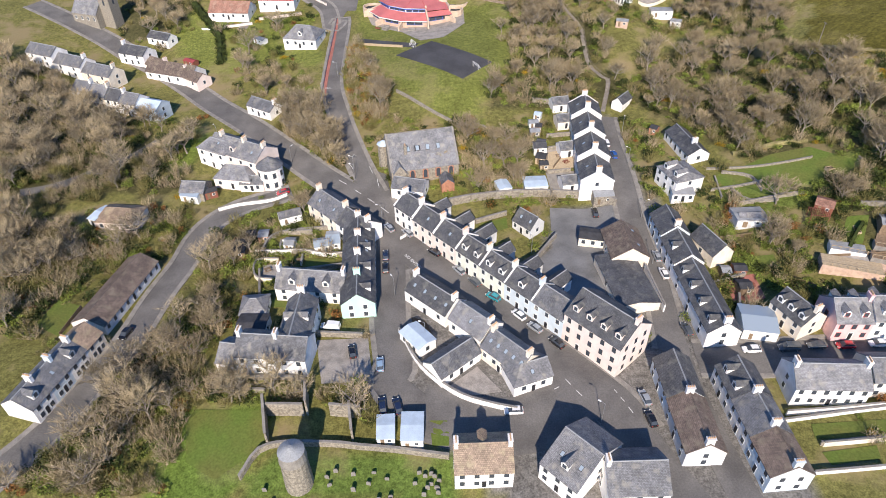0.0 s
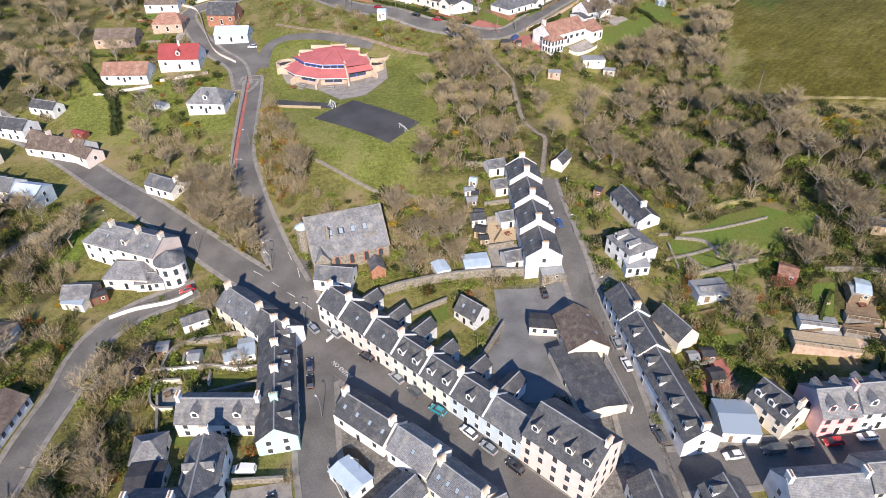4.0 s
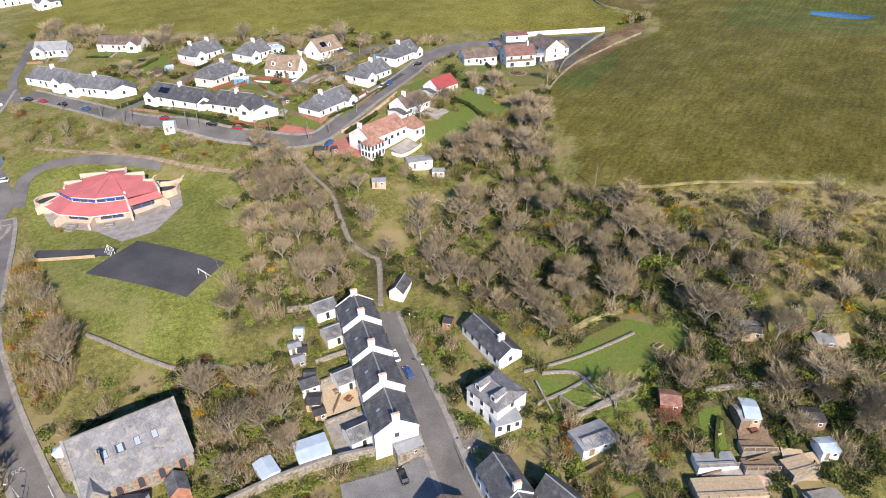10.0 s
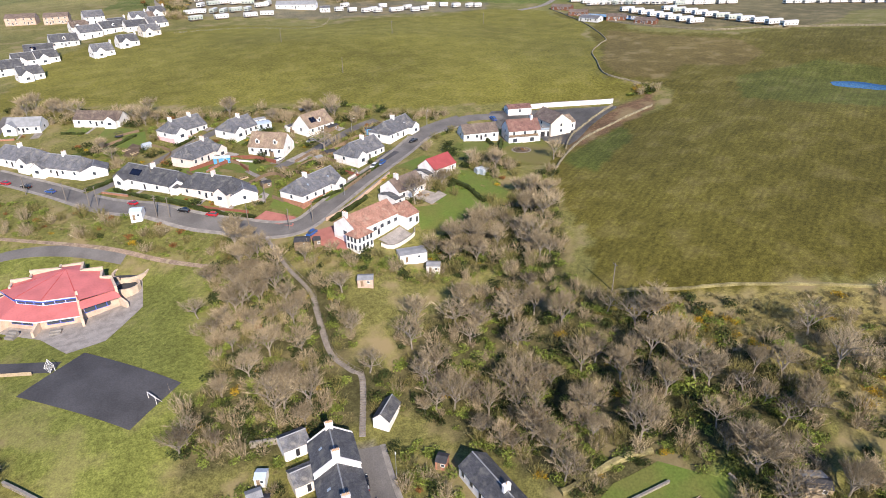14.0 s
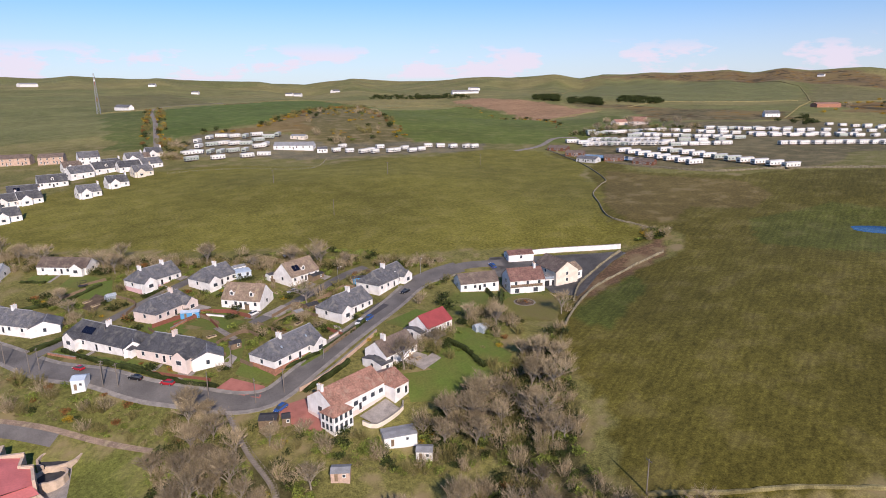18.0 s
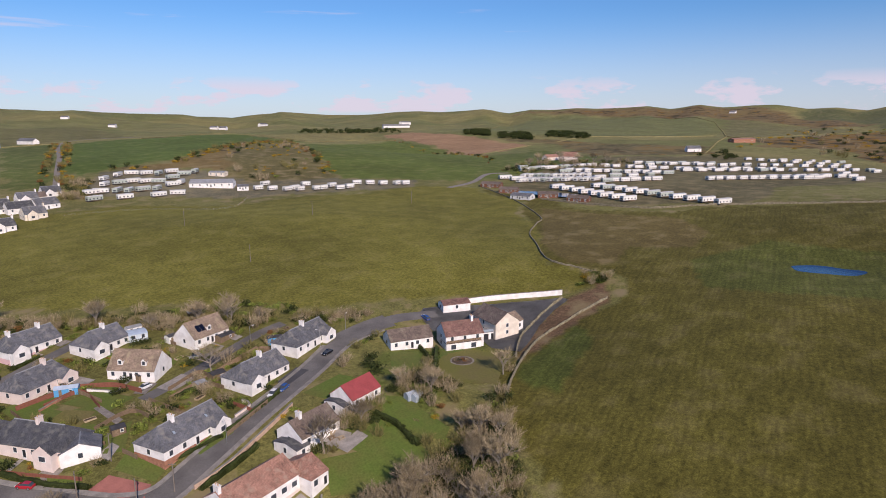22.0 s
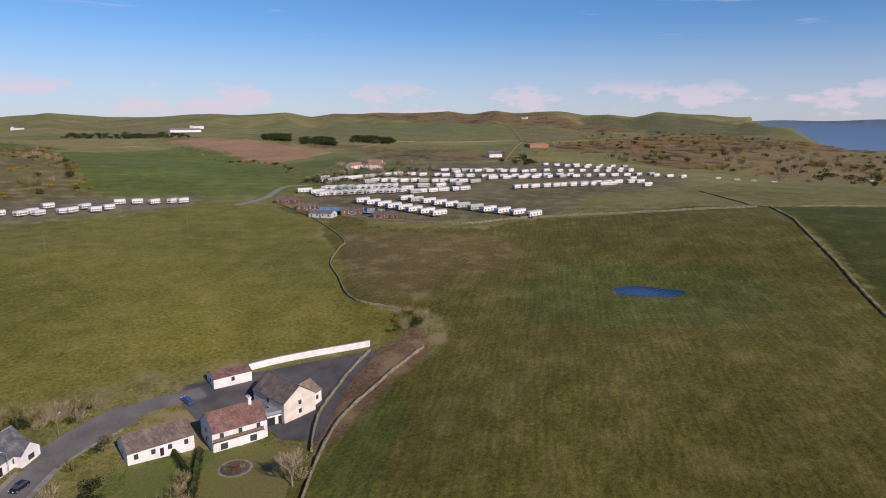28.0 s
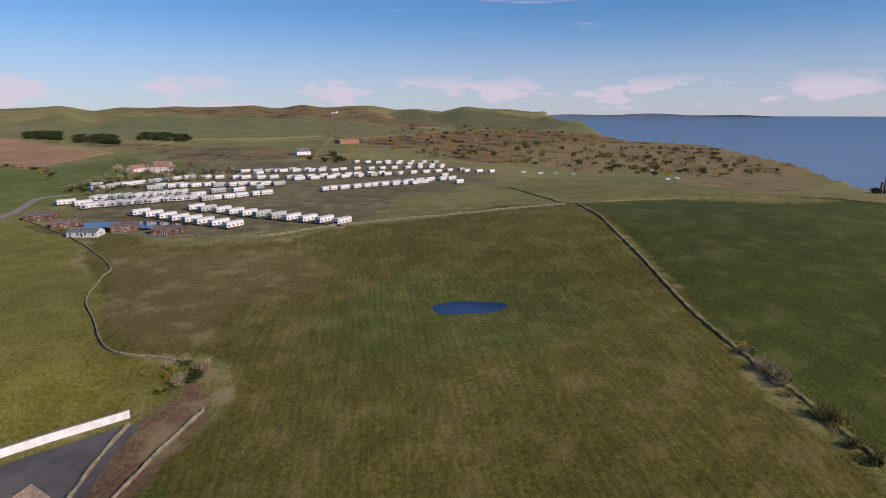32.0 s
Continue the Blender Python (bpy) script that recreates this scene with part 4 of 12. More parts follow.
def house(a, b, D, eave=2.7, rise=2.4, wall="white", roof="slate", hip=(0, 0), floors=1, wins=3, back=None, ends=1, chim=(), pots=4, chim_wall=None, dormers=0,
          dormers_back=0, sky=0, sky_back=0, door=0.5, skews=False, base=None, frame="trim", kind="house", door_paint="trim_dark", plinth=None, win=(1.0, 1.3), extra="", group="", up=0.0, solar=0, wing=None, wing_w=5.6):
    """A building whose front runs from a to b (the body lies to the left of that way), D deep."""
    a, b = Vector((a[0], a[1])), Vector((b[0], b[1]))
    d = b - a
    L = d.length
    u = d / L
    n = Vector((-u.y, u.x))
    c = (a + b) / 2 + n * D / 2
    if base is None:
        base = sum(zat(*(c + u * sx * L * 0.45 + n * sy * D * 0.45)) for sx in (-1, 1) for sy in (-1, 1)) / 4
    for q in range(int(L / 5) + 1):
        p = a + u * (L * (q + 0.5) / (int(L / 5) + 1)) + n * D / 2
        CLEAR.append((p.x, p.y, D * 0.62))
    ob = new(kind)
    ob.matrix_world = Matrix.Translation((c.x, c.y, base + up)) @ Matrix.Rotation(math.atan2(u.y, u.x), 4, "Z")
    words = f"{WORDS[wall]} {kind.replace('_', ' ')} with {WORDS[roof]} roof"
    tagged(ob, (words + (" " + extra if extra else "")), kind.replace("_", " ").split()[-1] if kind not in ("garden_shed",) else "shed", group)
    part("wall", body_mesh(L, D, eave, rise, hip), M[wall], ob)
    rm, (ra, rb, zr) = roof_mesh(L, D, eave, rise, hip)
    rf = part("roof", rm, M[roof], ob)
    if rise > 0.8:
        part("ridge", Mesh().solid([(ra, -0.16, zr - 0.04), (rb, -0.16, zr - 0.04), (rb, 0, zr + 0.09), (ra, 0, zr + 0.09)], (0, 0, -0.08)).solid([(rb, 0.16, zr - 0.04), (ra, 0.16, zr - 0.04), (ra, 0, zr + 0.09), (rb, 0, zr + 0.09)], (0, 0, -0.08)), M["lead"] if "slate" in roof else M[roof], rf)
    s = rise / (D / 2)
    if skews:
        for sx in (-1, 1):
            k = Mesh()
            for sy in (-1, 1):
                x0, x1 = sorted((sx * L / 2 - 0.2, sx * L / 2 + 0.2))
                p = [(x0, sy * (D / 2 + 0.15), eave), (x1, sy * (D / 2 + 0.15), eave), (x1, 0, eave + rise + 0.22), (x0, 0, eave + rise + 0.22)]
                k.solid(p if sy < 0 else p[::-1], (0, 0, -0.3))
            part("gable_coping", k, M["white" if wall not in ("stone",) else "concrete"], ob)
    if plinth:
        part("plinth", Mesh().box(-L / 2 - 0.03, -D / 2 - 0.03, -2, L / 2 + 0.03, D / 2 + 0.03, 0.45), M[plinth], ob)
    fh = (eave - 0.1) / floors
    ww, wh = win
    back = (wins + 1) // 2 if back is None else back
    for side, cnt in ((-1, wins), (1, back)):
        for fl in range(floors):
            for i in range(cnt):
                x = -L / 2 + L * (i + 0.5) / cnt
                if side < 0 and fl == 0 and door is not None and abs(x - (-L / 2 + door * L)) < max(0.95, ww * 0.5 + 0.6):
                    continue
                add_window(ob, x if side < 0 else -x, side * D / 2, fl * fh + (fh - wh) * 0.55 + 0.1, ww, wh, 0 if side < 0 else 180, frame)
    if door is not None:
        add_door(ob, -L / 2 + door * L, -D / 2, 0, 0, door_paint)
    for sx in (-1, 1):
        for i in range(ends):
            for fl in range(floors):
                add_window(ob, sx * L / 2, (i - (ends - 1) / 2) * D / (ends + 0.4), fl * fh + (fh - wh) * 0.55 + 0.1, ww, wh, 90 if sx > 0 else -90, frame)
    for q in chim:
        x = max(-L / 2 + 0.45, min(L / 2 - 0.45, -L / 2 + q * L))
        add_chimney(ob, x, 0, eave + rise, 1.25, 0.8, 1.7, chim_wall or wall, pots)
    for side, cnt in ((-1, dormers), (1, dormers_back)):
        for i in range(cnt):
            x = -L / 2 + L * (i + 0.5) / cnt
            add_dormer(ob, x, side, D, eave, rise, wall, roof, frame)
    for side, cnt in ((-1, sky), (1, sky_back)):
        for i in range(cnt):
            x, y = -L / 2 + L * (i + 0.5) / cnt + 0.3, side * D * 0.27
            z = eave + rise - abs(y) * s + 0.05
            q = Mesh().solid([(-0.42, -0.55, 0), (0.42, -0.55, 0), (0.42, 0.55, 0), (-0.42, 0.55, 0)], (0, 0, -0.12))
            sk = part("skylight", q, M["trim_dark"], ob, at=pose(x, y, z, math.degrees(math.atan(s)) * -side, 0, 0))
            part("pane", Mesh().box(-0.34, -0.47, 0, 0.34, 0.47, 0.02), M["glass_roof"], sk)
    if wing is not None:
        x, w, y0 = -L / 2 + wing * L, wing_w / 2, -D / 2 - 2.0
        top = eave + min(rise * 0.9, w * s)
        g = Mesh().poly([(x - w, y0, -2), (x + w, y0, -2), (x + w, y0, eave), (x, y0, top), (x - w, y0, eave)])
        g.poly([(x + w, y0, -2), (x + w, -D / 2, -2), (x + w, -D / 2, eave), (x + w, y0, eave)]).poly([(x - w, -D / 2, -2), (x - w, y0, -2), (x - w, y0, eave), (x - w, -D / 2, eave)])
        gw = part("front_wing", g, M[wall], ob)
        yb = -(eave + rise - top) / s
        part("wing_roof", Mesh().solid([(x - w - 0.2, y0 - 0.2, eave - 0.12), (x, y0 - 0.2, top + 0.08), (x, yb + 0.3, top + 0.08), (x - w - 0.2, -D / 2 + 0.2, eave - 0.12)][::-1], (0, 0, -0.12)).solid([(x + w + 0.2, y0 - 0.2, eave - 0.12), (x + w + 0.2, -D / 2 + 0.2, eave - 0.12), (x, yb + 0.3, top + 0.08), (x, y0 - 0.2, top + 0.08)][::-1], (0, 0, -0.12)), M[roof], gw)
        add_window(gw, x, y0, 0.9, 1.8, 1.3, 0, frame)
    if solar:
        for i in range(solar):
            q = Mesh().box(-0.8, -1.3, 0, 0.8, 1.3, 0.06)
            part("solar_panel", q, M["panel"], ob, at=pose(-L * 0.25 + i * 1.7, -D * 0.27, eave + rise - D * 0.27 * s + 0.1, math.degrees(math.atan(s)), 0, 0))
    return ob


def add_dormer(ob, x, side, D, eave, rise, wall, roof, frame, w=1.7, h=1.5):
    s = rise / (D / 2)
    y0 = D / 2 * 0.78                      # front face, from the centre line
    zb = eave + rise - y0 * s
    zt = zb + h
    yb = max((eave + rise - zt) / s, 0.1)  # where the eaves of the dormer meet the roof
    top = zt + 0.75
    yt = max((eave + rise - top) / s, 0.05)
    m = Mesh()
    m.poly([(-w / 2, -y0, zb - 0.3), (w / 2, -y0, zb - 0.3), (w / 2, -y0, zt), (0, -y0, top), (-w / 2, -y0, zt)])
    m.poly([(w / 2, -y0, zb - 0.3), (w / 2, -yb, zb - 0.3), (w / 2, -yb, zt), (w / 2, -y0, zt)])
    m.poly([(-w / 2, -yb, zb - 0.3), (-w / 2, -y0, zb - 0.3), (-w / 2, -y0, zt), (-w / 2, -yb, zt)])
    g = part("dormer", m, M["white" if wall not in ("cream", "pinkish") else wall], ob, at=pose(x, 0, 0, 0, 0, 0 if side < 0 else 180))
    o = 0.14
    r = Mesh().solid([(-w / 2 - o, -y0 - o, zt - 0.08), (0, -y0 - o, top + 0.06), (0, -yt, top + 0.06), (-w / 2 - o, -yb, zt - 0.08)][::-1], (0, 0, -0.1))
    r.solid([(w / 2 + o, -y0 - o, zt - 0.08), (w / 2 + o, -yb, zt - 0.08), (0, -yt, top + 0.06), (0, -y0 - o, top + 0.06)][::-1], (0, 0, -0.1))
    part("dormer_roof", r, M[roof], g)
    add_window(g, 0, -y0, zb + 0.25, 0.95, 1.15, 0, 'trim' if frame == 'trim_dark' else frame)


def terrace(a, b, D, units, **kw):
    """A row of houses from a to b; each unit is (share, wall, more settings)."""
    total = sum(q[0] for q in units)
    a, b = Vector(a), Vector(b)
    s = 0.0
    for share, wall, more in units:
        p, q = a.lerp(b, s / total), a.lerp(b, (s + share) / total)
        s += share
        house(p, q, D, wall=wall, **{**kw, **more})


def shed(a, b, D, h=2.1, rise=0.5, wall="wood", roof="felt", label="", kind="garden_shed", up=0.0):
    a, b = Vector((a[0], a[1])), Vector((b[0], b[1]))
    d = b - a
    L = d.length
    u = d / L
    c = (a + b) / 2 + Vector((-u.y, u.x)) * D / 2
    CLEAR.append((c.x, c.y, max(L, D) * 0.6))
    ob = new(kind)
    ob.matrix_world = Matrix.Translation((c.x, c.y, zat(c.x, c.y) + up)) @ Matrix.Rotation(math.atan2(u.y, u.x), 4, "Z")
    tagged(ob, label or f"small {WORDS[wall]} {kind.replace('_', ' ')} with {WORDS[roof]} roof", kind.split("_")[-1])
    part("wall", body_mesh(L, D, h, rise, (0, 0), 1.0 + up), M[wall], ob)
    part("roof", roof_mesh(L, D, h, rise, (0, 0), 0.15, 0.08)[0], M[roof], ob)
    add_window(ob, L * 0.2, -D / 2, h * 0.45, min(0.7, L * 0.3), 0.7, 0)
    part("door", Mesh().box(-L * 0.3, -D / 2 - 0.04, 0, -L * 0.3 + min(0.8, L * 0.4), -D / 2 + 0.01, min(1.9, h - 0.1)), M["wood"], ob)
    return ob


# ---- strips that follow the ground: roads, paths, walls, hedges ----
def smooth_line(pts, step):
    p = np.array([q[:2] for q in pts], float)
    if len(p) > 2:
        e = np.vstack([2 * p[0] - p[1], p, 2 * p[-1] - p[-2]])
        out = []
        for i in range(1, len(e) - 2):
            k = max(2, int(np.hypot(*(e[i + 1] - e[i])) / 1.0))
            t = np.linspace(0, 1, k, endpoint=False)[:, None]
            out.append(0.5 * (2 * e[i] + (e[i + 1] - e[i - 1]) * t + (2 * e[i - 1] - 5 * e[i] + 4 * e[i + 1] - e[i + 2]) * t**2 + (3 * e[i] - e[i - 1] - 3 * e[i + 1] + e[i + 2]) * t**3))
        p = np.vstack(out + [p[-1:]])
    d = np.r_[0, np.cumsum(np.hypot(*np.diff(p, axis=0).T))]
    s = np.linspace(0, d[-1], max(2, int(d[-1] / step) + 1))
    return np.stack([np.interp(s, d, p[:, 0]), np.interp(s, d, p[:, 1])], -1)


def ribbon(pts, width, lift, step=2.5, across=4, thick=0.3, side=0.0):
    """A draped strip with real edges. width: a number or one for each end; side: shifts it to the left of its line."""
    q = smooth_line(pts, step)
    t = np.gradient(q, axis=0)
    t /= np.hypot(t[:, 0], t[:, 1])[:, None] + 1e-9
    n = np.stack([-t[:, 1], t[:, 0]], -1)
    w = np.linspace(width[0], width[1], len(q)) if isinstance(width, tuple) else np.full(len(q), width)
    k = across + 1
    f = np.linspace(0.5, -0.5, k)
    P = q[:, None] + n[:, None] * (f[None, :, None] * w[:, None, None] + side)
    z = ground(P[..., 0], P[..., 1]) + lift
    V = np.concatenate([P, z[..., None]], -1)
    E0, E1 = V[:, 0] - [0, 0, thick], V[:, -1] - [0, 0, thick]
    V = np.concatenate([E0[:, None], V, E1[:, None]], 1)
    k += 2
    i = np.arange(len(q) * k).reshape(len(q), k)
    F = np.stack([i[:-1, :-1], i[:-1, 1:], i[1:, 1:], i[1:, :-1]], -1).reshape(-1, 4)
    m = Mesh()
    m.v, m.f = V.reshape(-1, 3).tolist(), F.tolist()
    return m


def wall_mesh(pts, width, height, step=2.0, rough=0.0, seed=1):
    """A wall or hedge body along a line, following the ground."""
    q = smooth_line(pts, step) if step else np.array(pts, float)
    rng = np.random.RandomState(seed)
    t = np.gradient(q, axis=0)
    t /= np.hypot(t[:, 0], t[:, 1])[:, None] + 1e-9
    n = np.stack([-t[:, 1], t[:, 0]], -1)
    z = ground(q[:, 0], q[:, 1])
    top = height * (1 + rough * rng.uniform(-1, 1, len(q)))
    hw = width / 2 * (1 + rough * rng.uniform(-1, 1, (len(q), 2)))
    prof = [(1, -0.6), (1, 0.75), (0.6, 1.0), (-0.6, 1.0), (-1, 0.75), (-1, -0.6)]
    V = np.stack([np.concatenate([q + n * (s * hw[:, :1]), (z + top * h if h > 0 else z + h)[:, None]], -1) for s, h in prof], 1)
    k = len(prof)
    i = np.arange(len(q) * k).reshape(len(q), k)
    F = np.stack([i[:-1, :-1], i[:-1, 1:], i[1:, 1:], i[1:, :-1]], -1).reshape(-1, 4)
    m = Mesh()
    m.v, m.f = V.reshape(-1, 3).tolist(), F.tolist() + [i[0].tolist(), i[-1][::-1].tolist()]
    return m


def sheet(pts, lift, step=3.0):
    """A flat-edged piece of surface with the outline pts, draped over the ground."""
    p = np.array(pts, float)
    bm = bmesh.new()
    bm.faces.new([bm.verts.new((x, y, 0)) for x, y in p])
    lo, hi = p.min(0), p.max(0)
    for ax in (0, 1):
        for v in np.arange(lo[ax] + step, hi[ax], step):
            co, no = [0, 0, 0], [0, 0, 0]
            co[ax], no[ax] = v, 1
            bmesh.ops.bisect_plane(bm, geom=bm.verts[:] + bm.edges[:] + bm.faces[:], plane_co=co, plane_no=no)
    xs = np.array([v.co[:2] for v in bm.verts])
    zs = ground(xs[:, 0], xs[:, 1]) + lift
    for v, z in zip(bm.verts, zs):
        v.co.z = z
    bm.normal_update()
    if sum(f.normal.z for f in bm.faces) < 0:
        bmesh.ops.reverse_faces(bm, faces=bm.faces[:])
    bm.verts.index_update()
    m = Mesh()
    m.v, m.f = [tuple(v.co) for v in bm.verts], [tuple(v.index for v in f.verts) for f in bm.faces]
    bm.free()
    return m


# ---- vehicles ----
_cars = {}
PAINT = {"white": (0.75, 0.75, 0.75), "black": (0.012, 0.012, 0.014), "silver": (0.36, 0.38, 0.40), "blue": (0.03, 0.09, 0.28), "red": (0.42, 0.02, 0.03), "grey": (0.10, 0.11, 0.12),
         "teal": (0.03, 0.30, 0.36), "pale blue": (0.30, 0.42, 0.55), "navy": (0.015, 0.025, 0.06)}
CARPAINT = {k: glossy("car_paint_" + k.replace(" ", "_"), v, 0.25, 0.2 if k in ("silver", "grey", "teal", "pale blue") else 0.0, 0.6) for k, v in PAINT.items()}


def loft(secs):
    """Skin over cross-sections of equal length, closed at both ends."""
    m = Mesh()
    k = len(secs[0])
    for s in secs:
        m.v += [tuple(p) for p in s]
    for i in range(len(secs) - 1):
        m.f += [(i * k + j, i * k + (j + 1) % k, (i + 1) * k + (j + 1) % k, (i + 1) * k + j) for j in range(k)]
    m.f += [tuple(range(k - 1, -1, -1)), tuple(range((len(secs) - 1) * k, len(secs) * k))]
    return m


def car_master(color, van=False):
    key = (color, van)
    if key in _cars:
        return _cars[key]
    ob = new("van" if van else "car")
    tagged(ob, f"{color} {'panel van' if van else 'hatchback car'} parked on tarmac", "van" if van else "car")
    L, W = (4.9, 1.9) if van else (4.2, 1.75)
    rows = [(-L / 2, 0.35, 0.62, 0.80), (-L / 2 + 0.25, 0.22, 0.80, 0.95), (-L / 2 + 1.0, 0.2, 0.92, 1.0), (0, 0.2, 0.96, 1.0), (L / 2 - 0.7, 0.2, 0.98, 1.0), (L / 2 - 0.12, 0.24, 0.92, 0.95), (L / 2, 0.36, 0.74, 0.84)]
    if van:
        rows = [(x, lo, hi + (0.15 if x > -2 else 0), s) for x, lo, hi, s in rows]
    secs = [[(x, -W / 2 * s, lo + 0.12), (x, -W / 2 * s * 0.94, lo), (x, W / 2 * s * 0.94, lo), (x, W / 2 * s, lo + 0.12), (x, W / 2 * s, hi - 0.12), (x, W / 2 * s * 0.88, hi), (x, -W / 2 * s * 0.88, hi), (x, -W / 2 * s, hi - 0.12)] for x, lo, hi, s in rows]
    part("body", loft(secs), CARPAINT[color], ob, smooth=False)
    top = 1.95 if van else 1.47
    cab = [(-L / 2 + 0.95, 0.93, 0.86), (-L / 2 + 1.75, top - 0.03, 0.74), (0.3, top, 0.75), (L / 2 - (0.2 if van else 0.75), top - 0.06, 0.72), (L / 2 - (0.1 if van else 0.2), 0.95, 0.82)]
    lowz = 0.9
    csec = [[(x, -W / 2 * 0.88, lowz), (x, W / 2 * 0.88, lowz), (x, W / 2 * s, max(h, lowz + 0.02)), (x, -W / 2 * s, max(h, lowz + 0.02))] for x, h, s in cab]
    part("cabin_glass", loft(csec), M["glass"] if not van else CARPAINT[color], ob)
    part("roof_panel", loft([[(x, -W / 2 * s * 0.97, h), (x, W / 2 * s * 0.97, h), (x, W / 2 * s * 0.97, h + 0.035), (x, -W / 2 * s * 0.97, h + 0.035)] for x, h, s in cab[1:4]]), CARPAINT[color], ob)
    if van:
        part("windscreen", Mesh().solid([(-L / 2 + 0.93, 0.7, 1.12), (-L / 2 + 0.93, -0.7, 1.12), (-L / 2 + 1.62, -0.62, 1.85), (-L / 2 + 1.62, 0.62, 1.85)], (0.03, 0, 0.0)), M["glass"], ob)
    wh = Mesh().tube((0, -0.1, 0), (0, 0.1, 0), 0.32, 0.32, 12).data("wheel", M["tyre"])
    rim = Mesh().tube((0, -0.112, 0), (0, 0.112, 0), 0.2, 0.2, 8).data("rim", M["metal"])
    for sx in (-L / 2 + 0.8, L / 2 - 0.8):
        for sy in (-W / 2 + 0.1, W / 2 - 0.1):
            w = part("wheel", wh, None, ob, at=pose(sx, sy, 0.32))
            part("rim", rim, None, w)
    for sy in (-0.6, 0.6):
        part("headlight", Mesh().box(-L / 2 - 0.01, sy - 0.16, 0.62, -L / 2 + 0.12, sy + 0.16, 0.76), M["trim"], ob)
        part("tail_light", Mesh().box(L / 2 - 0.1, sy - 0.14, 0.66, L / 2 + 0.012, sy + 0.14, 0.82), M["trim_red"], ob)
    _cars[key] = ob
    return ob


_used = set()


def car(x, y, turn, color="silver", van=False, lift=0.14):
    ob = car_master(color, van)
    e = 1.2
    c, s = math.cos(radians(turn)), math.sin(radians(turn))
    za, zb = zat(x - e * c, y - e * s), zat(x + e * c, y + e * s)
    m = pose(x, y, (za + zb) / 2 + lift, 0, -math.degrees(math.atan2(zb - za, 2 * e)), turn)
    if (color, van) in _used:
        return copy_thing(ob, m)
    _used.add((color, van))
    ob.matrix_basis = m
    return ob


# ---- poles and lamps ----
def pole(x, y, h=8.0, kind="utility_pole", lean=0.0):
    ob = new(kind)
    ob.matrix_world = pose(x, y, zat(x, y), lean, 0, random.uniform(0, 180))
    if kind == "utility_pole":
        tagged(ob, "weathered timber utility pole with a crossarm", "pole", "utility poles")
        part("shaft", Mesh().tube((0, 0, -0.5), (0, 0, h), 0.16, 0.11, 8), M["pole"], ob)
        part("crossarm", Mesh().box(-0.9, -0.06, h - 0.5, 0.9, 0.06, h - 0.36), M["pole"], ob)
        ins = Mesh()
        for q in (-0.8, 0, 0.8):
            ins.tube((q, 0, h - 0.36), (q, 0, h - 0.14), 0.05, 0.04, 6)
        part("insulators", ins, M["trim_dark"], ob)
    else:
        tagged(ob, "grey steel street lamp with a short arm", "lamp", "street lamps")
        part("shaft", Mesh().tube((0, 0, -0.4), (0, 0, h), 0.09, 0.05, 8), M["metal"], ob)
        part("arm", Mesh().tube((0, 0, h), (1.1, 0, h + 0.25), 0.04, 0.035, 6), M["metal"], ob)
        part("lantern", Mesh().box(0.95, -0.13, h + 0.17, 1.6, 0.13, h + 0.3), M["trim"], ob)
    return ob


# ---- static caravans ----
_vans = {}


def caravan(x, y, turn, L=10.0, tone="caravan", group="static caravans", small=False):
    key = (round(L), tone, small)
    z = min(zat(x, y), zat(x + 3 * math.cos(radians(turn)), y + 3 * math.sin(radians(turn))))
    m = pose(x, y, z + 0.05, 0, 0, turn)
    if key in _vans:
        return copy_thing(_vans[key], m)
    W, H = (2.3, 2.6) if small else (4.0, 3.8)
    ob = new("touring_caravan" if small else "static_caravan")
    tagged(ob, "small white touring caravan parked on a grass pitch" if small else ("cream static caravan with a shallow roof" if tone == "caravan" else "grey-green static caravan with a shallow roof"), "caravan", "touring caravans" if small else group)
    x0, y0 = L / 2, W / 2
    b = Mesh()
    pr = [(-y0, 0.7), (y0, 0.7), (y0, H - 0.35), (y0 * 0.9, H - 0.3), (-y0 * 0.9, H - 0.3), (-y0, H - 0.35)]
    b = loft([[(-x0, p, q) for p, q in pr], [(x0, p, q) for p, q in pr]])
    part("body", b, M[tone], ob)
    part("roof", Mesh().solid([(-x0 - 0.1, -y0 - 0.1, H - 0.33), (x0 + 0.1, -y0 - 0.1, H - 0.33), (x0 + 0.1, 0, H), (-x0 - 0.1, 0, H)], (0, 0, -0.07)).solid([(x0 + 0.1, y0 + 0.1, H - 0.33), (-x0 - 0.1, y0 + 0.1, H - 0.33), (-x0 - 0.1, 0, H), (x0 + 0.1, 0, H)], (0, 0, -0.07)), M["van_roof"], ob)
    part("skirt", Mesh().box(-x0 + 0.1, -y0 + 0.1, -1.0, x0 - 0.1, y0 - 0.1, 0.5), M["felt"], ob)
    cnt = 2 if small else 4
    g = Mesh()
    for i in range(cnt):
        x = -x0 + L * (i + 0.5) / cnt
        for s in (-1, 1):
            g.box(x - 0.55, s * y0 - 0.03, 1.2, x + 0.55, s * y0 + 0.03, 2.05)
    for s in (-1, 1):
        g.box(s * x0 - 0.03, -W * 0.3, 1.1, s * x0 + 0.03, W * 0.3, 2.1)
    part("glazing", g, M["glass"], ob)["kind"] = "stuff"
    if not small:
        part("deck", Mesh().box(-x0 + 0.4, -y0 - 1.6, 0.3, x0 - 2.5, -y0, 0.45), M["wood"], ob)
    ob.matrix_basis = m
    _vans[key] = ob
    return ob


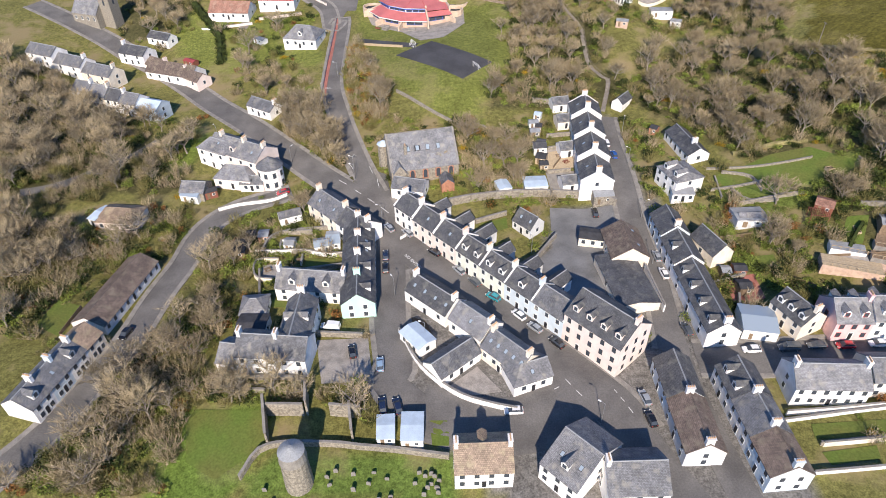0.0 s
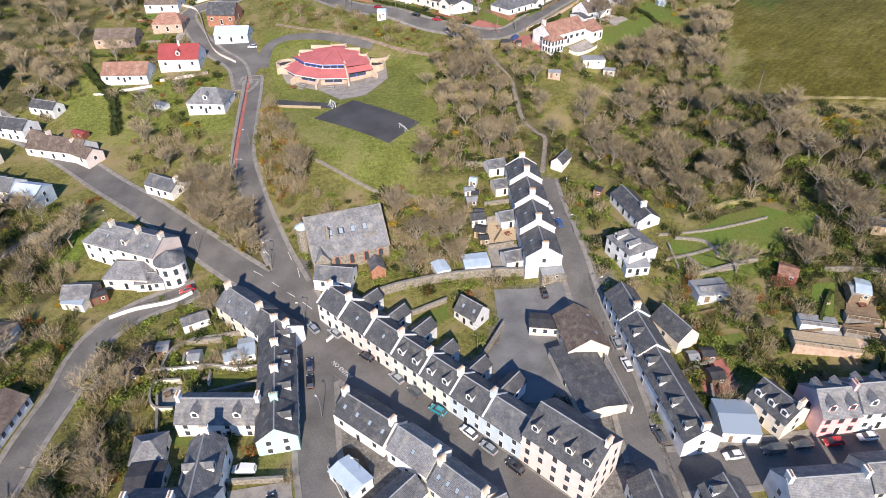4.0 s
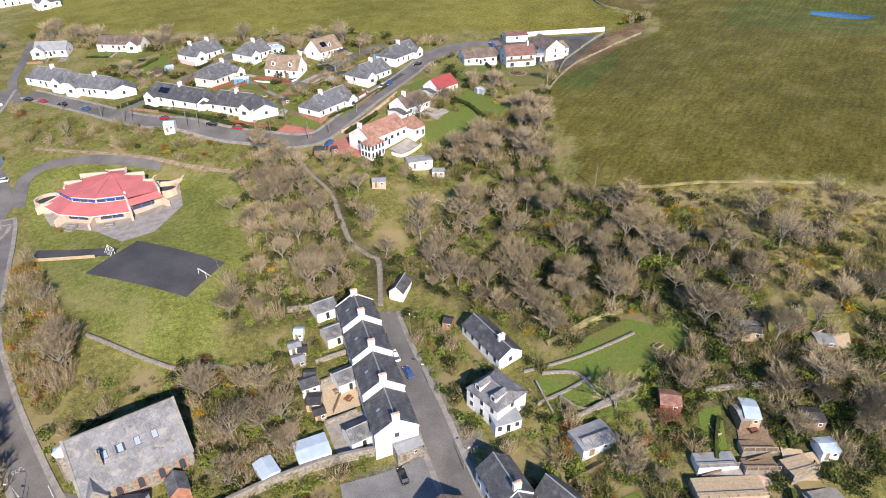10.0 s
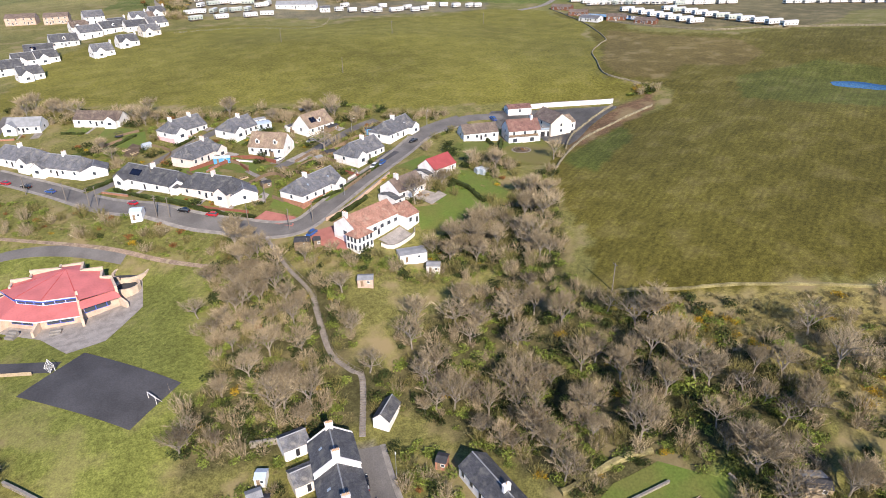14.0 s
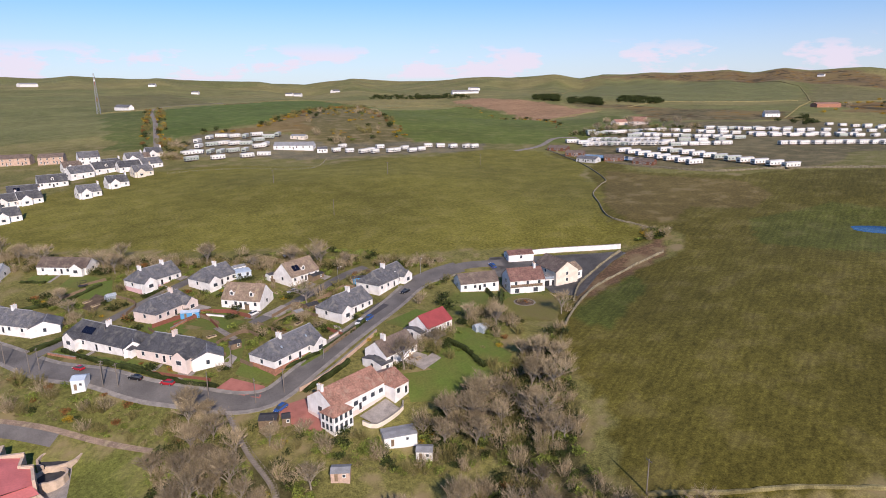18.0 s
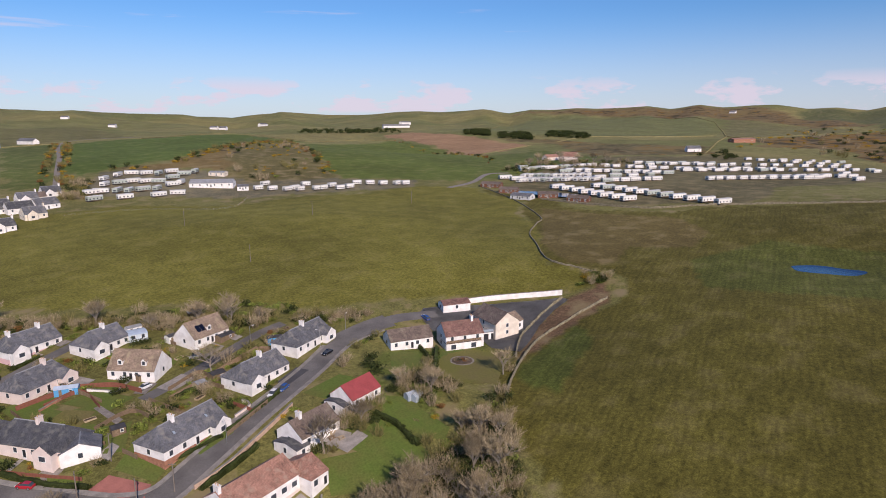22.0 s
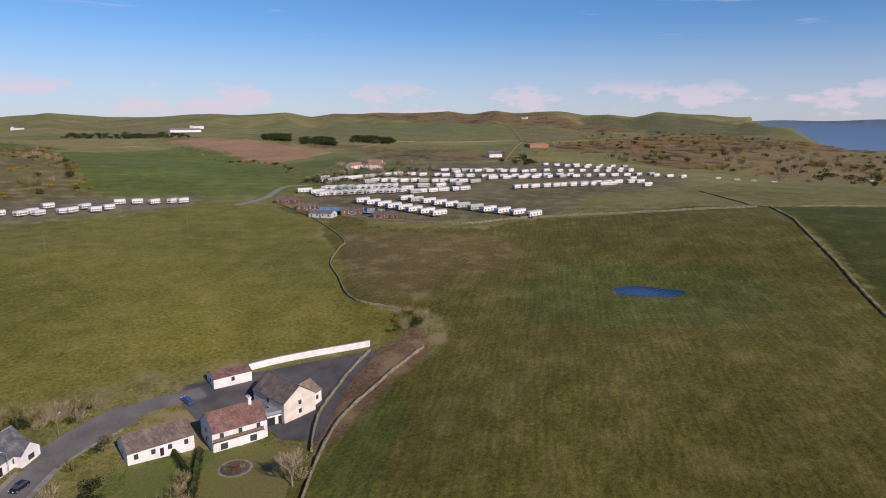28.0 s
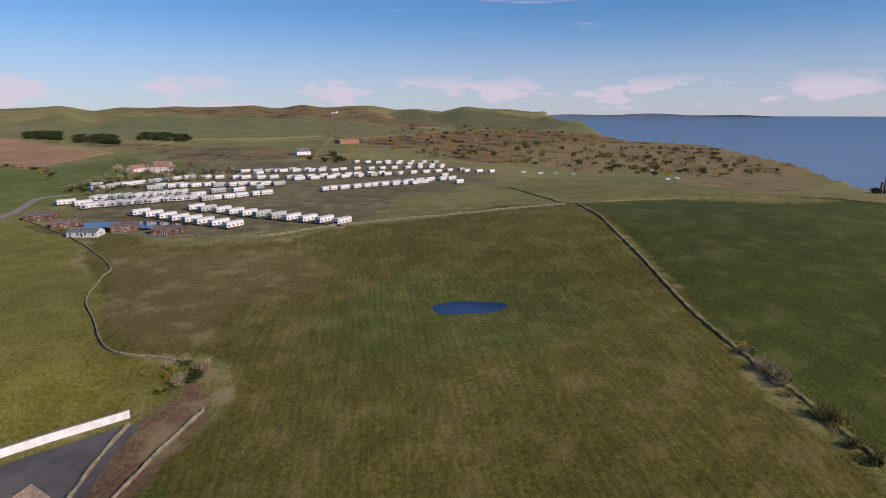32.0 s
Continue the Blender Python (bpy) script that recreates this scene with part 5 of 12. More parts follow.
# ---- special buildings ----
def hall(a, b):
    a, b = Vector(a), Vector(b)
    u = (b - a).normalized()
    L, D, e, rise = (b - a).length, 18.0, 5.2, 8.0
    c = (a + b) / 2 + Vector((-u.y, u.x)) * D / 2
    ob = tagged(new("church_hall"), "grey stone church hall with pale slate roof and arched windows", "hall")
    ob.matrix_world = Matrix.Translation((c.x, c.y, 4.4)) @ Matrix.Rotation(math.atan2(u.y, u.x), 4, "Z")
    part("wall", body_mesh(L, D, e, rise, (0, 0), 4), M["stone"], ob)
    rf = part("roof", roof_mesh(L, D, e, rise, (0, 0), 0.3, 0.2)[0], M["slate_light"], ob)
    part("ridge", Mesh().box(-L / 2, -0.2, e + rise - 0.05, L / 2, 0.2, e + rise + 0.15), M["concrete"], rf)
    for sx in (-1, 1):
        k = Mesh()
        for sy in (-1, 1):
            x0, x1 = sorted((sx * L / 2 - 0.25, sx * L / 2 + 0.3))
            p = [(x0, sy * (D / 2 + 0.2), e), (x1, sy * (D / 2 + 0.2), e), (x1, 0, e + rise + 0.35), (x0, 0, e + rise + 0.35)]
            k.solid(p if sy < 0 else p[::-1], (0, 0, -0.4))
        part("gable_coping", k, M["concrete"], ob)
    for i in range(5):
        x = -L / 2 + L * (i + 0.6) / 5.2
        w, z0, z1 = 0.6, 1.4, 3.6
        arch = [(x + w * math.cos(q), -D / 2 - 0.05, z1 + w * 1.3 * math.sin(q)) for q in np.linspace(0, math.pi, 9)]
        s = Mesh().solid([(x - w, -D / 2 - 0.05, z0), (x + w, -D / 2 - 0.05, z0)] + arch, (0, 0.1, 0))
        big = [(x + (w + 0.35) * math.cos(q), -D / 2 - 0.02, z1 + (w + 0.35) * 1.3 * math.sin(q)) for q in np.linspace(0, math.pi, 9)]
        f = part("window", Mesh().solid([(x - w - 0.35, -D / 2 - 0.02, z0 - 0.3), (x + w + 0.35, -D / 2 - 0.02, z0 - 0.3)] + big, (0, 0.1, 0)), M["brick"], ob, "brick-edged arched window")
        part("pane", s, M["glass"], f)
    for i, x in enumerate((-4.5, -1.5, 1.8, 5.2)):
        q = part("skylight", Mesh().box(-0.6 - 0.3 * (i == 1), -0.9, 0, 0.6 + 0.3 * (i == 1), 0.9, 0.12), M["trim_dark"], ob, at=pose(x, -4.2, e + rise - 4.2 * rise / 9 + 0.06, math.degrees(math.atan(rise / 9)), 0, 0))
        part("pane", Mesh().box(-0.5, -0.8, 0.12, 0.5, 0.8, 0.14), M["glass_roof"], q)
    # bell turret, porch gable and stack
    t = Mesh().tube((0, 0, -3), (0, 0, 8.5), 1.9, 1.8, 8)
    tb = part("bell_turret", t, M["stone"], ob, at=pose(-L / 2 - 0.6, 3.0, 0))
    part("cap", Mesh().tube((0, 0, 8.5), (0, 0, 9.6), 2.2, 0.5, 8), M["lightroof"], tb, "verdigris turret cap")
    add_chimney(ob, -L / 2 + 5.2, -5.5, e + 4.6, 1.8, 0.8, 1.2, "stone", 2)
    pw = Mesh().poly([(-2, -D / 2 - 1.2, -3), (2, -D / 2 - 1.2, -3), (2, -D / 2 - 1.2, 4.6), (0, -D / 2 - 1.2, 7.4), (-2, -D / 2 - 1.2, 4.6)])
    pw.poly([(2, -D / 2 - 1.2, -3), (2, -D / 2 + 3, -3), (2, -D / 2 + 3, 4.6), (2, -D / 2 - 1.2, 4.6)]).poly([(-2, -D / 2 + 3, -3), (-2, -D / 2 - 1.2, -3), (-2, -D / 2 - 1.2, 4.6), (-2, -D / 2 + 3, 4.6)])
    g = part("porch", pw, M["stone"], ob, at=pose(-L / 2 + 2.6, 0, 0))
    part("porch_roof", Mesh().solid([(-2.2, -D / 2 - 1.4, 4.5), (-2.2, -D / 2 + 4, 4.5), (0, -D / 2 + 4, 7.5), (0, -D / 2 - 1.4, 7.5)][::-1], (0, 0, -0.15)).solid([(2.2, -D / 2 - 1.4, 4.5), (0, -D / 2 - 1.4, 7.5), (0, -D / 2 + 4, 7.5), (2.2, -D / 2 + 4, 4.5)][::-1], (0, 0, -0.15)), M["slate_light"], g)


def turret(x, y):
    ob = tagged(new("round_turret"), "white round corner tower with conical slate roof", "tower")
    ob.matrix_world = pose(x, y + 3.2, zat(x, y))
    part("wall", Mesh().tube((0, 0, -2), (0, 0, 7.6), 4.0, 4.0, 20), M["white"], ob)
    part("roof", Mesh().tube((0, 0, 7.5), (0, 0, 10.6), 4.35, 0.2, 20), M["slate"], ob)
    for fl in (1.2, 4.6):
        for q in (-140, -100, -60, -20):
            add_window(ob, 4.0 * math.cos(radians(q)), 4.0 * math.sin(radians(q)), fl, 0.9, 1.6, q + 90, "trim_dark")


def tower(x, y):
    ob = tagged(new("church_tower"), "square grey stone church tower with battlements", "tower")
    ob.matrix_world = pose(x + 2, y + 3, zat(x, y), 0, 0, -18)
    part("wall", Mesh().box(-2.8, -2.8, -2, 2.8, 2.8, 15), M["stone"], ob)
    for sx in (-2.5, -0.8, 0.9, 2.5):
        for sy in (-2.6, 2.6):
            part("battlement", Mesh().box(sx - 0.4, sy - 0.25, 15, sx + 0.4, sy + 0.25, 16), M["stone"], ob)
    for tr in (0, 90, 180, 270):
        add_window(ob, 2.8 * math.sin(radians(tr)), -2.8 * math.cos(radians(tr)), 10, 1.0, 2.4, tr, "stone")


def school(x, y, turn):
    """Fan-shaped school: faceted front with a lower roof, clerestory and stepped back walls."""
    ob = tagged(new("school"), "peach block school with stepped red polygonal roof", "school")
    ob.matrix_world = pose(x, y, 16.4, 0, 0, turn) @ Matrix.Diagonal((1.18, 1.08, 1.05, 1))

    def arc(q, r, z):
        return (r * math.cos(radians(q)), r * math.sin(radians(q)), z)

    def top(p):
        return 8.7 - 0.16 * math.hypot(p[0] + 1, p[1] + 3)

    facets = [196, 223, 250, 277]
    back = [(10.8, -15.6), (9.6, -9.6), (7.3, -9.0), (7.3, -4.8), (2.6, -4.2), (2.6, 0.6), (-2.6, 0.8), (-2.6, -0.9), (-9.4, 0.4), (-9.4, -2.2), (-13.6, -1.8), (-13.8, -4.6)]
    front = [arc(q, 16.6, 0)[:2] for q in facets] + [arc(278, 18.6, 0)[:2], arc(304, 19.0, 0)[:2]]
    edge = front + back
    apex = (-1, -3, 8.9)
    up = Mesh()
    for p, q in zip(edge, edge[1:] + edge[:1]):
        up.poly([(*p, top(p)), (*q, top(q)), apex])
    part("upper_roof", up, M["school_red"], ob)
    seam = Mesh()
    for p in front[:-1]:
        seam.tube((*p, top(p) + 0.03), apex, 0.07, 0.05, 4, False)
    part("ridge_seams", seam, M["trim_red"], ob)
    for k in range(3):
        p, q = facets[k], facets[k + 1]
        a, b = arc(p, 20.2, 0), arc(q, 20.2, 0)
        low = Mesh().poly([arc(p, 20.0, -3), arc(q, 20.0, -3), arc(q, 20.0, 3.0), arc(p, 20.0, 3.0)])
        part("wall", low, M["peach"], ob)
        part("lower_roof", Mesh().solid([arc(p, 21.2, 2.7), arc(q, 21.2, 2.7), arc(q, 16.0, 4.7), arc(p, 16.0, 4.7)], (0, 0, -0.15)), M["school_red"], ob)
        part("fascia", Mesh().solid([arc(p, 21.3, 2.45), arc(q, 21.3, 2.45), arc(q, 21.3, 2.75), arc(p, 21.3, 2.75)], arc((p + q) / 2 + 180, 0.1, 0)), M["trim"], ob)
        part("clerestory", Mesh().poly([arc(p, 16.1, 4.5), arc(q, 16.1, 4.5), arc(q, 16.1, 6.3), arc(p, 16.1, 6.3)]), M["trim"], ob)
        part("eaves_band", Mesh().solid([arc(p, 16.75, 5.95), arc(q, 16.75, 5.95), arc(q, 16.75, 6.2), arc(p, 16.75, 6.2)], arc((p + q) / 2 + 180, 0.1, 0)), M["trim_blue"], ob)
        m = (p + q) / 2
        cf = math.cos(radians((q - p) / 2))
        for s in (-2.4, 0, 2.4):
            tx, ty = -math.sin(radians(m)), math.cos(radians(m))
            add_window(ob, 16.1 * cf * math.cos(radians(m)) + s * tx, 16.1 * cf * math.sin(radians(m)) + s * ty, 4.95, 2.1, 0.85, m + 90, "trim_blue")
        for s in (-1.5, 1.5):
            add_window(ob, 20.0 * cf * math.cos(radians(m)) + s * tx, 20.0 * cf * math.sin(radians(m)) + s * ty, 0.9, 2.7, 1.5, m + 90, "trim_blue")
    # east room behind the cross wall
    part("wall", Mesh().poly([arc(278, 19.0, -3), arc(304, 19.4, -3), arc(304, 19.4, 5.2), arc(278, 19.0, 5.2)]), M["peach"], ob)
    part("lower_roof", Mesh().solid([arc(278, 20.6, 4.4), arc(304, 20.9, 4.4), arc(304, 18.6, 5.7), arc(278, 18.4, 5.7)], (0, 0, -0.15)), M["school_red"], ob)
    for s in (-2.4, 0.2, 2.8):
        q = 291
        add_window(ob, 18.75 * math.cos(radians(q)) - s * math.sin(radians(q)), 18.75 * math.sin(radians(q)) + s * math.cos(radians(q)), 2.2, 2.4, 1.3, q + 90, "trim_blue")
    for q, r0, r1, h in ((196, 13, 23, 5.6), (277.5, 15, 22.8, 7.2), (304.6, 13, 22.5, 6.2), (223, 19.4, 23, 2.6), (250, 19.4, 23.5, 2.6)):
        a, b = arc(q, r0, 0), arc(q, r1, 0)
        n = Vector((-math.sin(radians(q)), math.cos(radians(q)), 0)) * 0.3
        w = Mesh().solid([(a[0] - n.x, a[1] - n.y, h), (b[0] - n.x, b[1] - n.y, h * 0.45), (b[0] + n.x, b[1] + n.y, h * 0.45), (a[0] + n.x, a[1] + n.y, h)], (0, 0, -h - 2))
        part("cross_wall", w, M["buff"], ob)
    for p, q in zip(back[:-1], back[1:]):
        d = Vector((q[0] - p[0], q[1] - p[1]))
        z = max(top(p), top(q)) + 0.5
        part("parapet", Mesh().box(-0.3, -0.3, -3, d.length + 0.3, 0.3, z), M["buff"], ob, at=pose(p[0], p[1], 0, 0, 0, math.degrees(math.atan2(d.y, d.x))))
    # walled courts behind the east end
    for cx, cy, r, h in ((13.5, -2.5, 4.2, 4.6), (12.5, -9.5, 3.0, 4.0), (-18.5, -3.0, 3.6, 3.6)):
        for k in range(13):
            ring = Mesh()
            a0, a1 = radians(-120 + 27 * k), radians(-120 + 27 * (k + 1))
            ring.solid([(cx + r * math.cos(a0), cy + r * math.sin(a0), h), (cx + (r + 0.5) * math.cos(a0), cy + (r + 0.5) * math.sin(a0), h), (cx + (r + 0.5) * math.cos(a1), cy + (r + 0.5) * math.sin(a1), h), (cx + r * math.cos(a1), cy + r * math.sin(a1), h)], (0, 0, -h - 2))
            part("court_wall", ring, M["buff"], ob)
        part("court_roof", Mesh().tube((cx, cy, h - 1.4), (cx, cy, h - 1.0), r, r, 14), M["felt"], ob)
    for q in (236, 262):
        c = arc(q, 22.0, 0)
        part("entrance_stair", Mesh().box(-1.2, -2.2, -2, 1.2, 0, -0.5).box(-1.2, -1.5, -0.5, 1.2, 0, 0.0).box(-1.2, -0.8, 0, 1.2, 0, 0.4), M["concrete"], ob, at=pose(c[0], c[1], 0.2, 0, 0, q + 90))
    part("bench", Mesh().box(-1, -0.3, 0, 1, 0.3, 0.5), M["wood_red"], ob, at=pose(*arc(230, 25.0, -0.5), 0, 0, 140))


def goal(x, y, turn):
    ob = tagged(new("goal"), "white tubular football goal on dark tarmac", "goal", "football goals")
    ob.matrix_world = pose(x, y, zat(x, y) + 0.14, 0, 0, turn)
    for s in (-1.8, 1.8):
        part("post", Mesh().tube((s, 0, 0), (s, 0, 2), 0.07, 0.07, 6), M["trim"], ob)
        part("stay", Mesh().tube((s, 0, 2), (s, 1.3, 0), 0.05, 0.05, 6), M["trim"], ob)
    part("crossbar", Mesh().tube((-1.85, 0, 2), (1.85, 0, 2), 0.07, 0.07, 6), M["trim"], ob)
    net = Mesh()
    for k in range(10):
        net.tube((-1.8 + 0.4 * k, 0.02, 1.98), (-1.8 + 0.4 * k, 1.28, 0.02), 0.02, 0.02, 3, False)
    for k in range(6):
        net.tube((-1.8, 0.02 + 0.25 * k, 1.98 - 0.39 * k), (1.8, 0.02 + 0.25 * k, 1.98 - 0.39 * k), 0.02, 0.02, 3, False)
    part("net", net, M["trim"], ob)


ROADS = []
PAVED = ("road_main", "road_west", "road_lane", "road_northwest", "road_estate", "road_cross", "road_school", "road_lower")


def road(name, pts, w, material, lift, label):
    ob = part(name, ribbon(pts, w, lift), M[material])
    tagged(ob, label, "road" if "road" in name else "path", kind="structure")
    ROADS.append((name, pts, w, lift))
    for x, y in smooth_line(pts, 3.0):
        CLEAR.append((x, y, w / 2 + (2.0 if w > 3 else 0.6)))


def stair_path(pts):
    """A long flight of narrow timber-edged steps with a handrail, climbing the grassy bank."""
    q = smooth_line(pts, 0.75)
    t = np.gradient(q, axis=0)
    t /= np.hypot(t[:, 0], t[:, 1])[:, None] + 1e-9
    z = ground(q[:, 0], q[:, 1])
    ob = tagged(new("path_steps"), "long narrow flight of timber-edged steps up the bank", "steps", kind="structure")
    treads, risers, rail = Mesh(), Mesh(), Mesh()
    for k, ((x, y), (u, v)) in enumerate(zip(q, t)):
        for m, lo, hi, drop, up in ((treads, -0.36, 0.24, 0.4, 0.10), (risers, 0.24, 0.37, 0.4, 0.22)):
            m.solid([(x + u * s - v * w, y + v * s + u * w, z[k] + up) for s, w in ((lo, -0.75), (hi, -0.75), (hi, 0.75), (lo, 0.75))], (0, 0, -drop))
        if k % 3 == 0:
            c = (x + v * 0.8, y - u * 0.8)
            rail.box(c[0] - 0.05, c[1] - 0.05, z[k] - 0.3, c[0] + 0.05, c[1] + 0.05, z[k] + 1.0)
            if k >= 3:
                rail.tube((*last, z[k - 3] + 0.95), (*c, z[k] + 0.95), 0.04, 0.04, 4, False)
            last = c
        CLEAR.append((x, y, 2.3))
    part("tread", treads, M["gravel"], ob)["kind"] = "stuff"
    part("riser", risers, M["pole"], ob)["kind"] = "stuff"
    part("handrail", rail, M["pole"], ob)["kind"] = "stuff"


def finish_pavements():
    """Raised pavements beside the streets, left open where another road joins."""
    for name, pts, w, lift in ROADS:
        if name not in PAVED:
            continue
        for s in (-1, 1):
            m = ribbon(pts, 1.3, lift + 0.11, side=s * (w / 2 + 0.65), across=2)
            V = np.array(m.v)
            bad = np.zeros(len(V), bool)
            for other, op, ow, _ in ROADS:
                if other != name and ow > 4:
                    q = smooth_line(op, 1.5)
                    bad |= (np.hypot(V[:, None, 0] - q[None, :, 0], V[:, None, 1] - q[None, :, 1]).min(1) < ow / 2 + 0.2)
            m.f = [f for f in m.f if not bad[list(f)].any()]
            k = part("pavement_" + name[5:] + ("_a" if s > 0 else "_b"), m, M["concrete"])
            tagged(k, "worn concrete pavement with a raised kerb", "pavement", kind="structure")


def area(name, pts, material, lift, label):
    tagged(part(name, sheet(pts, lift), M[material]), label, name.split("_")[0], kind="structure")
    lo, hi = np.array(pts).min(0), np.array(pts).max(0)
    gx, gy = np.meshgrid(np.arange(lo[0], hi[0], 2.5), np.arange(lo[1], hi[1], 2.5))
    ok = inside(pts, gx, gy)
    CLEAR.extend((x, y, 2.2) for x, y in zip(gx[ok], gy[ok]))


_seed = 0


def boundary(name, pts, w, h, material, label):
    global _seed
    _seed += 1
    if name == "wire_fence":
        ob = tagged(new(name), label, "fence", kind="")
        q = smooth_line(pts, 4.0)
        post = Mesh().box(-0.07, -0.07, -0.3, 0.07, 0.07, 1.3).data("post", M["wood_pale"])
        z = ground(q[:, 0], q[:, 1])
        for (x, y), zz in zip(q, z):
            part("post", post, None, ob, at=pose(x, y, zz))
        for k in range(3):
            m = Mesh()
            for i in range(len(q) - 1):
                m.tube((*q[i], z[i] + 0.4 + 0.35 * k), (*q[i + 1], z[i + 1] + 0.4 + 0.35 * k), 0.025, 0.025, 3, False)
            part("wire", m, M["metal"], ob)
        return
    rough = 0.28 if name in ("hedge", "field_wall") else 0.03
    ob = part(name, wall_mesh(pts, w, h, 1.6 if name in ("hedge", "field_wall") else 2.0, rough, _seed), M[material])
    tagged(ob, label, name.split("_")[-1])
    if name == "boundary_wall":
        part("coping", wall_mesh_top(pts, w, h), M["concrete"], ob)
    if name == "hedge":
        HEDGES.append((pts, w, h))


HEDGES = []


def wall_mesh_top(pts, w, h):
    q = smooth_line(pts, 2.0)
    t = np.gradient(q, axis=0)
    t /= np.hypot(t[:, 0], t[:, 1])[:, None] + 1e-9
    n = np.stack([-t[:, 1], t[:, 0]], -1) * (w / 2 + 0.06)
    z = ground(q[:, 0], q[:, 1]) + h
    m = Mesh()
    V = np.stack([np.c_[q + n, z - 0.02], np.c_[q + n, z + 0.1], np.c_[q - n, z + 0.1], np.c_[q - n, z - 0.02]], 1)
    i = np.arange(len(q) * 4).reshape(-1, 4)
    F = [(a[j], a[(j + 1) % 4], b[(j + 1) % 4], b[j]) for a, b in zip(i[:-1], i[1:]) for j in range(4)]
    m.v, m.f = V.reshape(-1, 3).tolist(), F
    return m


def marking(pts):
    m = ribbon(pts, 0.16, 0.24, 0.8, 1, 0.02)
    tagged(part("road_marking", m, M["marking"]), "white painted line on the asphalt", "marking", "road markings", "structure")


def road_text(text, x, y, turn):
    cu = bpy.data.curves.new("road_writing", "FONT")
    cu.body, cu.size, cu.align_x, cu.align_y = text, 1.5, "CENTER", "CENTER"
    cu.materials.append(M["marking"])
    ob = new("road_writing", cu)
    ob.matrix_world = pose(x, y, zat(x, y) + 0.2, 0, 0, turn)
    tagged(ob, "white painted lettering on grey asphalt", "lettering", kind="structure")


def round_ruin(x, y):
    ob = tagged(new("round_tower"), "weathered round rubble tower in the churchyard", "tower")
    ob.matrix_world = pose(x, y, zat(x, y))
    part("wall", Mesh().tube((0, 0, -1), (0, 0, 8.5), 2.9, 2.6, 20), M["stone"], ob)
    part("upper_stage", Mesh().tube((0, 0, 8.5), (0, 0, 11), 2.75, 2.5, 20), M["concrete"], ob)
    part("cap", Mesh().tube((0, 0, 11), (0, 0, 12.2), 2.6, 0.4, 20), M["lead"], ob)


_grave = []


def gravestone(x, y, turn, h):
    if not _grave:
        w = 0.38
        top = [(w * math.cos(q), -0.07, 0.75 + 0.25 * math.sin(q)) for q in np.linspace(0, math.pi, 7)]
        _grave.append(Mesh().solid([(-w, -0.07, -0.2), (w, -0.07, -0.2)] + top, (0, 0.14, 0)).data("gravestone", M["concrete"]))
    ob = new("gravestone", _grave[0])
    ob.matrix_world = pose(x, y, zat(x, y), random.uniform(-5, 5), 0, turn) @ Matrix.Diagonal((1.2, 1.2, h, 1))
    tagged(ob, "grey round-topped gravestone standing in grass", "gravestone", "churchyard gravestones")


def trampoline(x, y):
    ob = tagged(new("trampoline"), "round black garden trampoline with safety net", "trampoline")
    ob.matrix_world = pose(x, y, zat(x, y))
    part("mat", Mesh().tube((0, 0, 0.8), (0, 0, 0.86), 1.7, 1.7, 20), M["felt"], ob)
    for k in range(6):
        a = k * math.pi / 3
        part("post", Mesh().tube((1.75 * math.cos(a), 1.75 * math.sin(a), 0), (1.75 * math.cos(a), 1.75 * math.sin(a), 2.4), 0.04, 0.04, 5), M["trim_dark"], ob)
    part("rim", Mesh().tube((0, 0, 2.3), (0, 0, 2.4), 1.78, 1.78, 20, False), M["trim_dark"], ob)


def mast(x, y, h):
    ob = tagged(new("radio_mast"), "tall red and white lattice radio mast", "mast")
    ob.matrix_world = pose(x, y, zat(x, y))
    for sx, sy in ((-1, -1), (1, -1), (1, 1), (-1, 1)):
        part("leg", Mesh().tube((sx * 2.6, sy * 2.6, -1), (sx * 0.6, sy * 0.6, h), 0.35, 0.25, 5), M["metal"], ob)
    for k in range(10):
        a, b = 2.6 - 2 * k / 10, 2.6 - 2 * (k + 1) / 10
        for c, d in (((-a, -a), (b, -b)), ((a, -a), (-b, -b)), ((a, -a), (b, b)), ((-a, a), (-b, -b))):
            part("brace", Mesh().tube((*c, h * k / 10), (*d, h * (k + 1) / 10), 0.18, 0.18, 4), M["trim_red" if k % 4 == 3 else "metal"], ob)
    part("antenna", Mesh().box(-1.2, -1.2, h * 0.8, 1.2, 1.2, h * 0.84), M["trim"], ob)


# ---- plants ----
for key in ("twig", "olive", "leaf", "leaf_dark", "gorse", "russet", "bramble"):
    nt = M[key].node_tree
    bs = nt.nodes["Principled BSDF"]
    src = bs.inputs["Base Color"].links[0].from_socket
    ge, mr, hv = nt.nodes.new("ShaderNodeNewGeometry"), nt.nodes.new("ShaderNodeMapRange"), nt.nodes.new("ShaderNodeHueSaturation")
    mr.inputs[3].default_value, mr.inputs[4].default_value = 0.6, 1.4
    nt.links.new(ge.outputs["Random Per Island"], mr.inputs[0])
    nt.links.new(mr.outputs[0], hv.inputs["Value"])
    nt.links.new(src, hv.inputs["Color"])
    nt.links.new(hv.outputs[0], bs.inputs["Base Color"])
    bs.inputs["Specular IOR Level"].default_value = 0.1


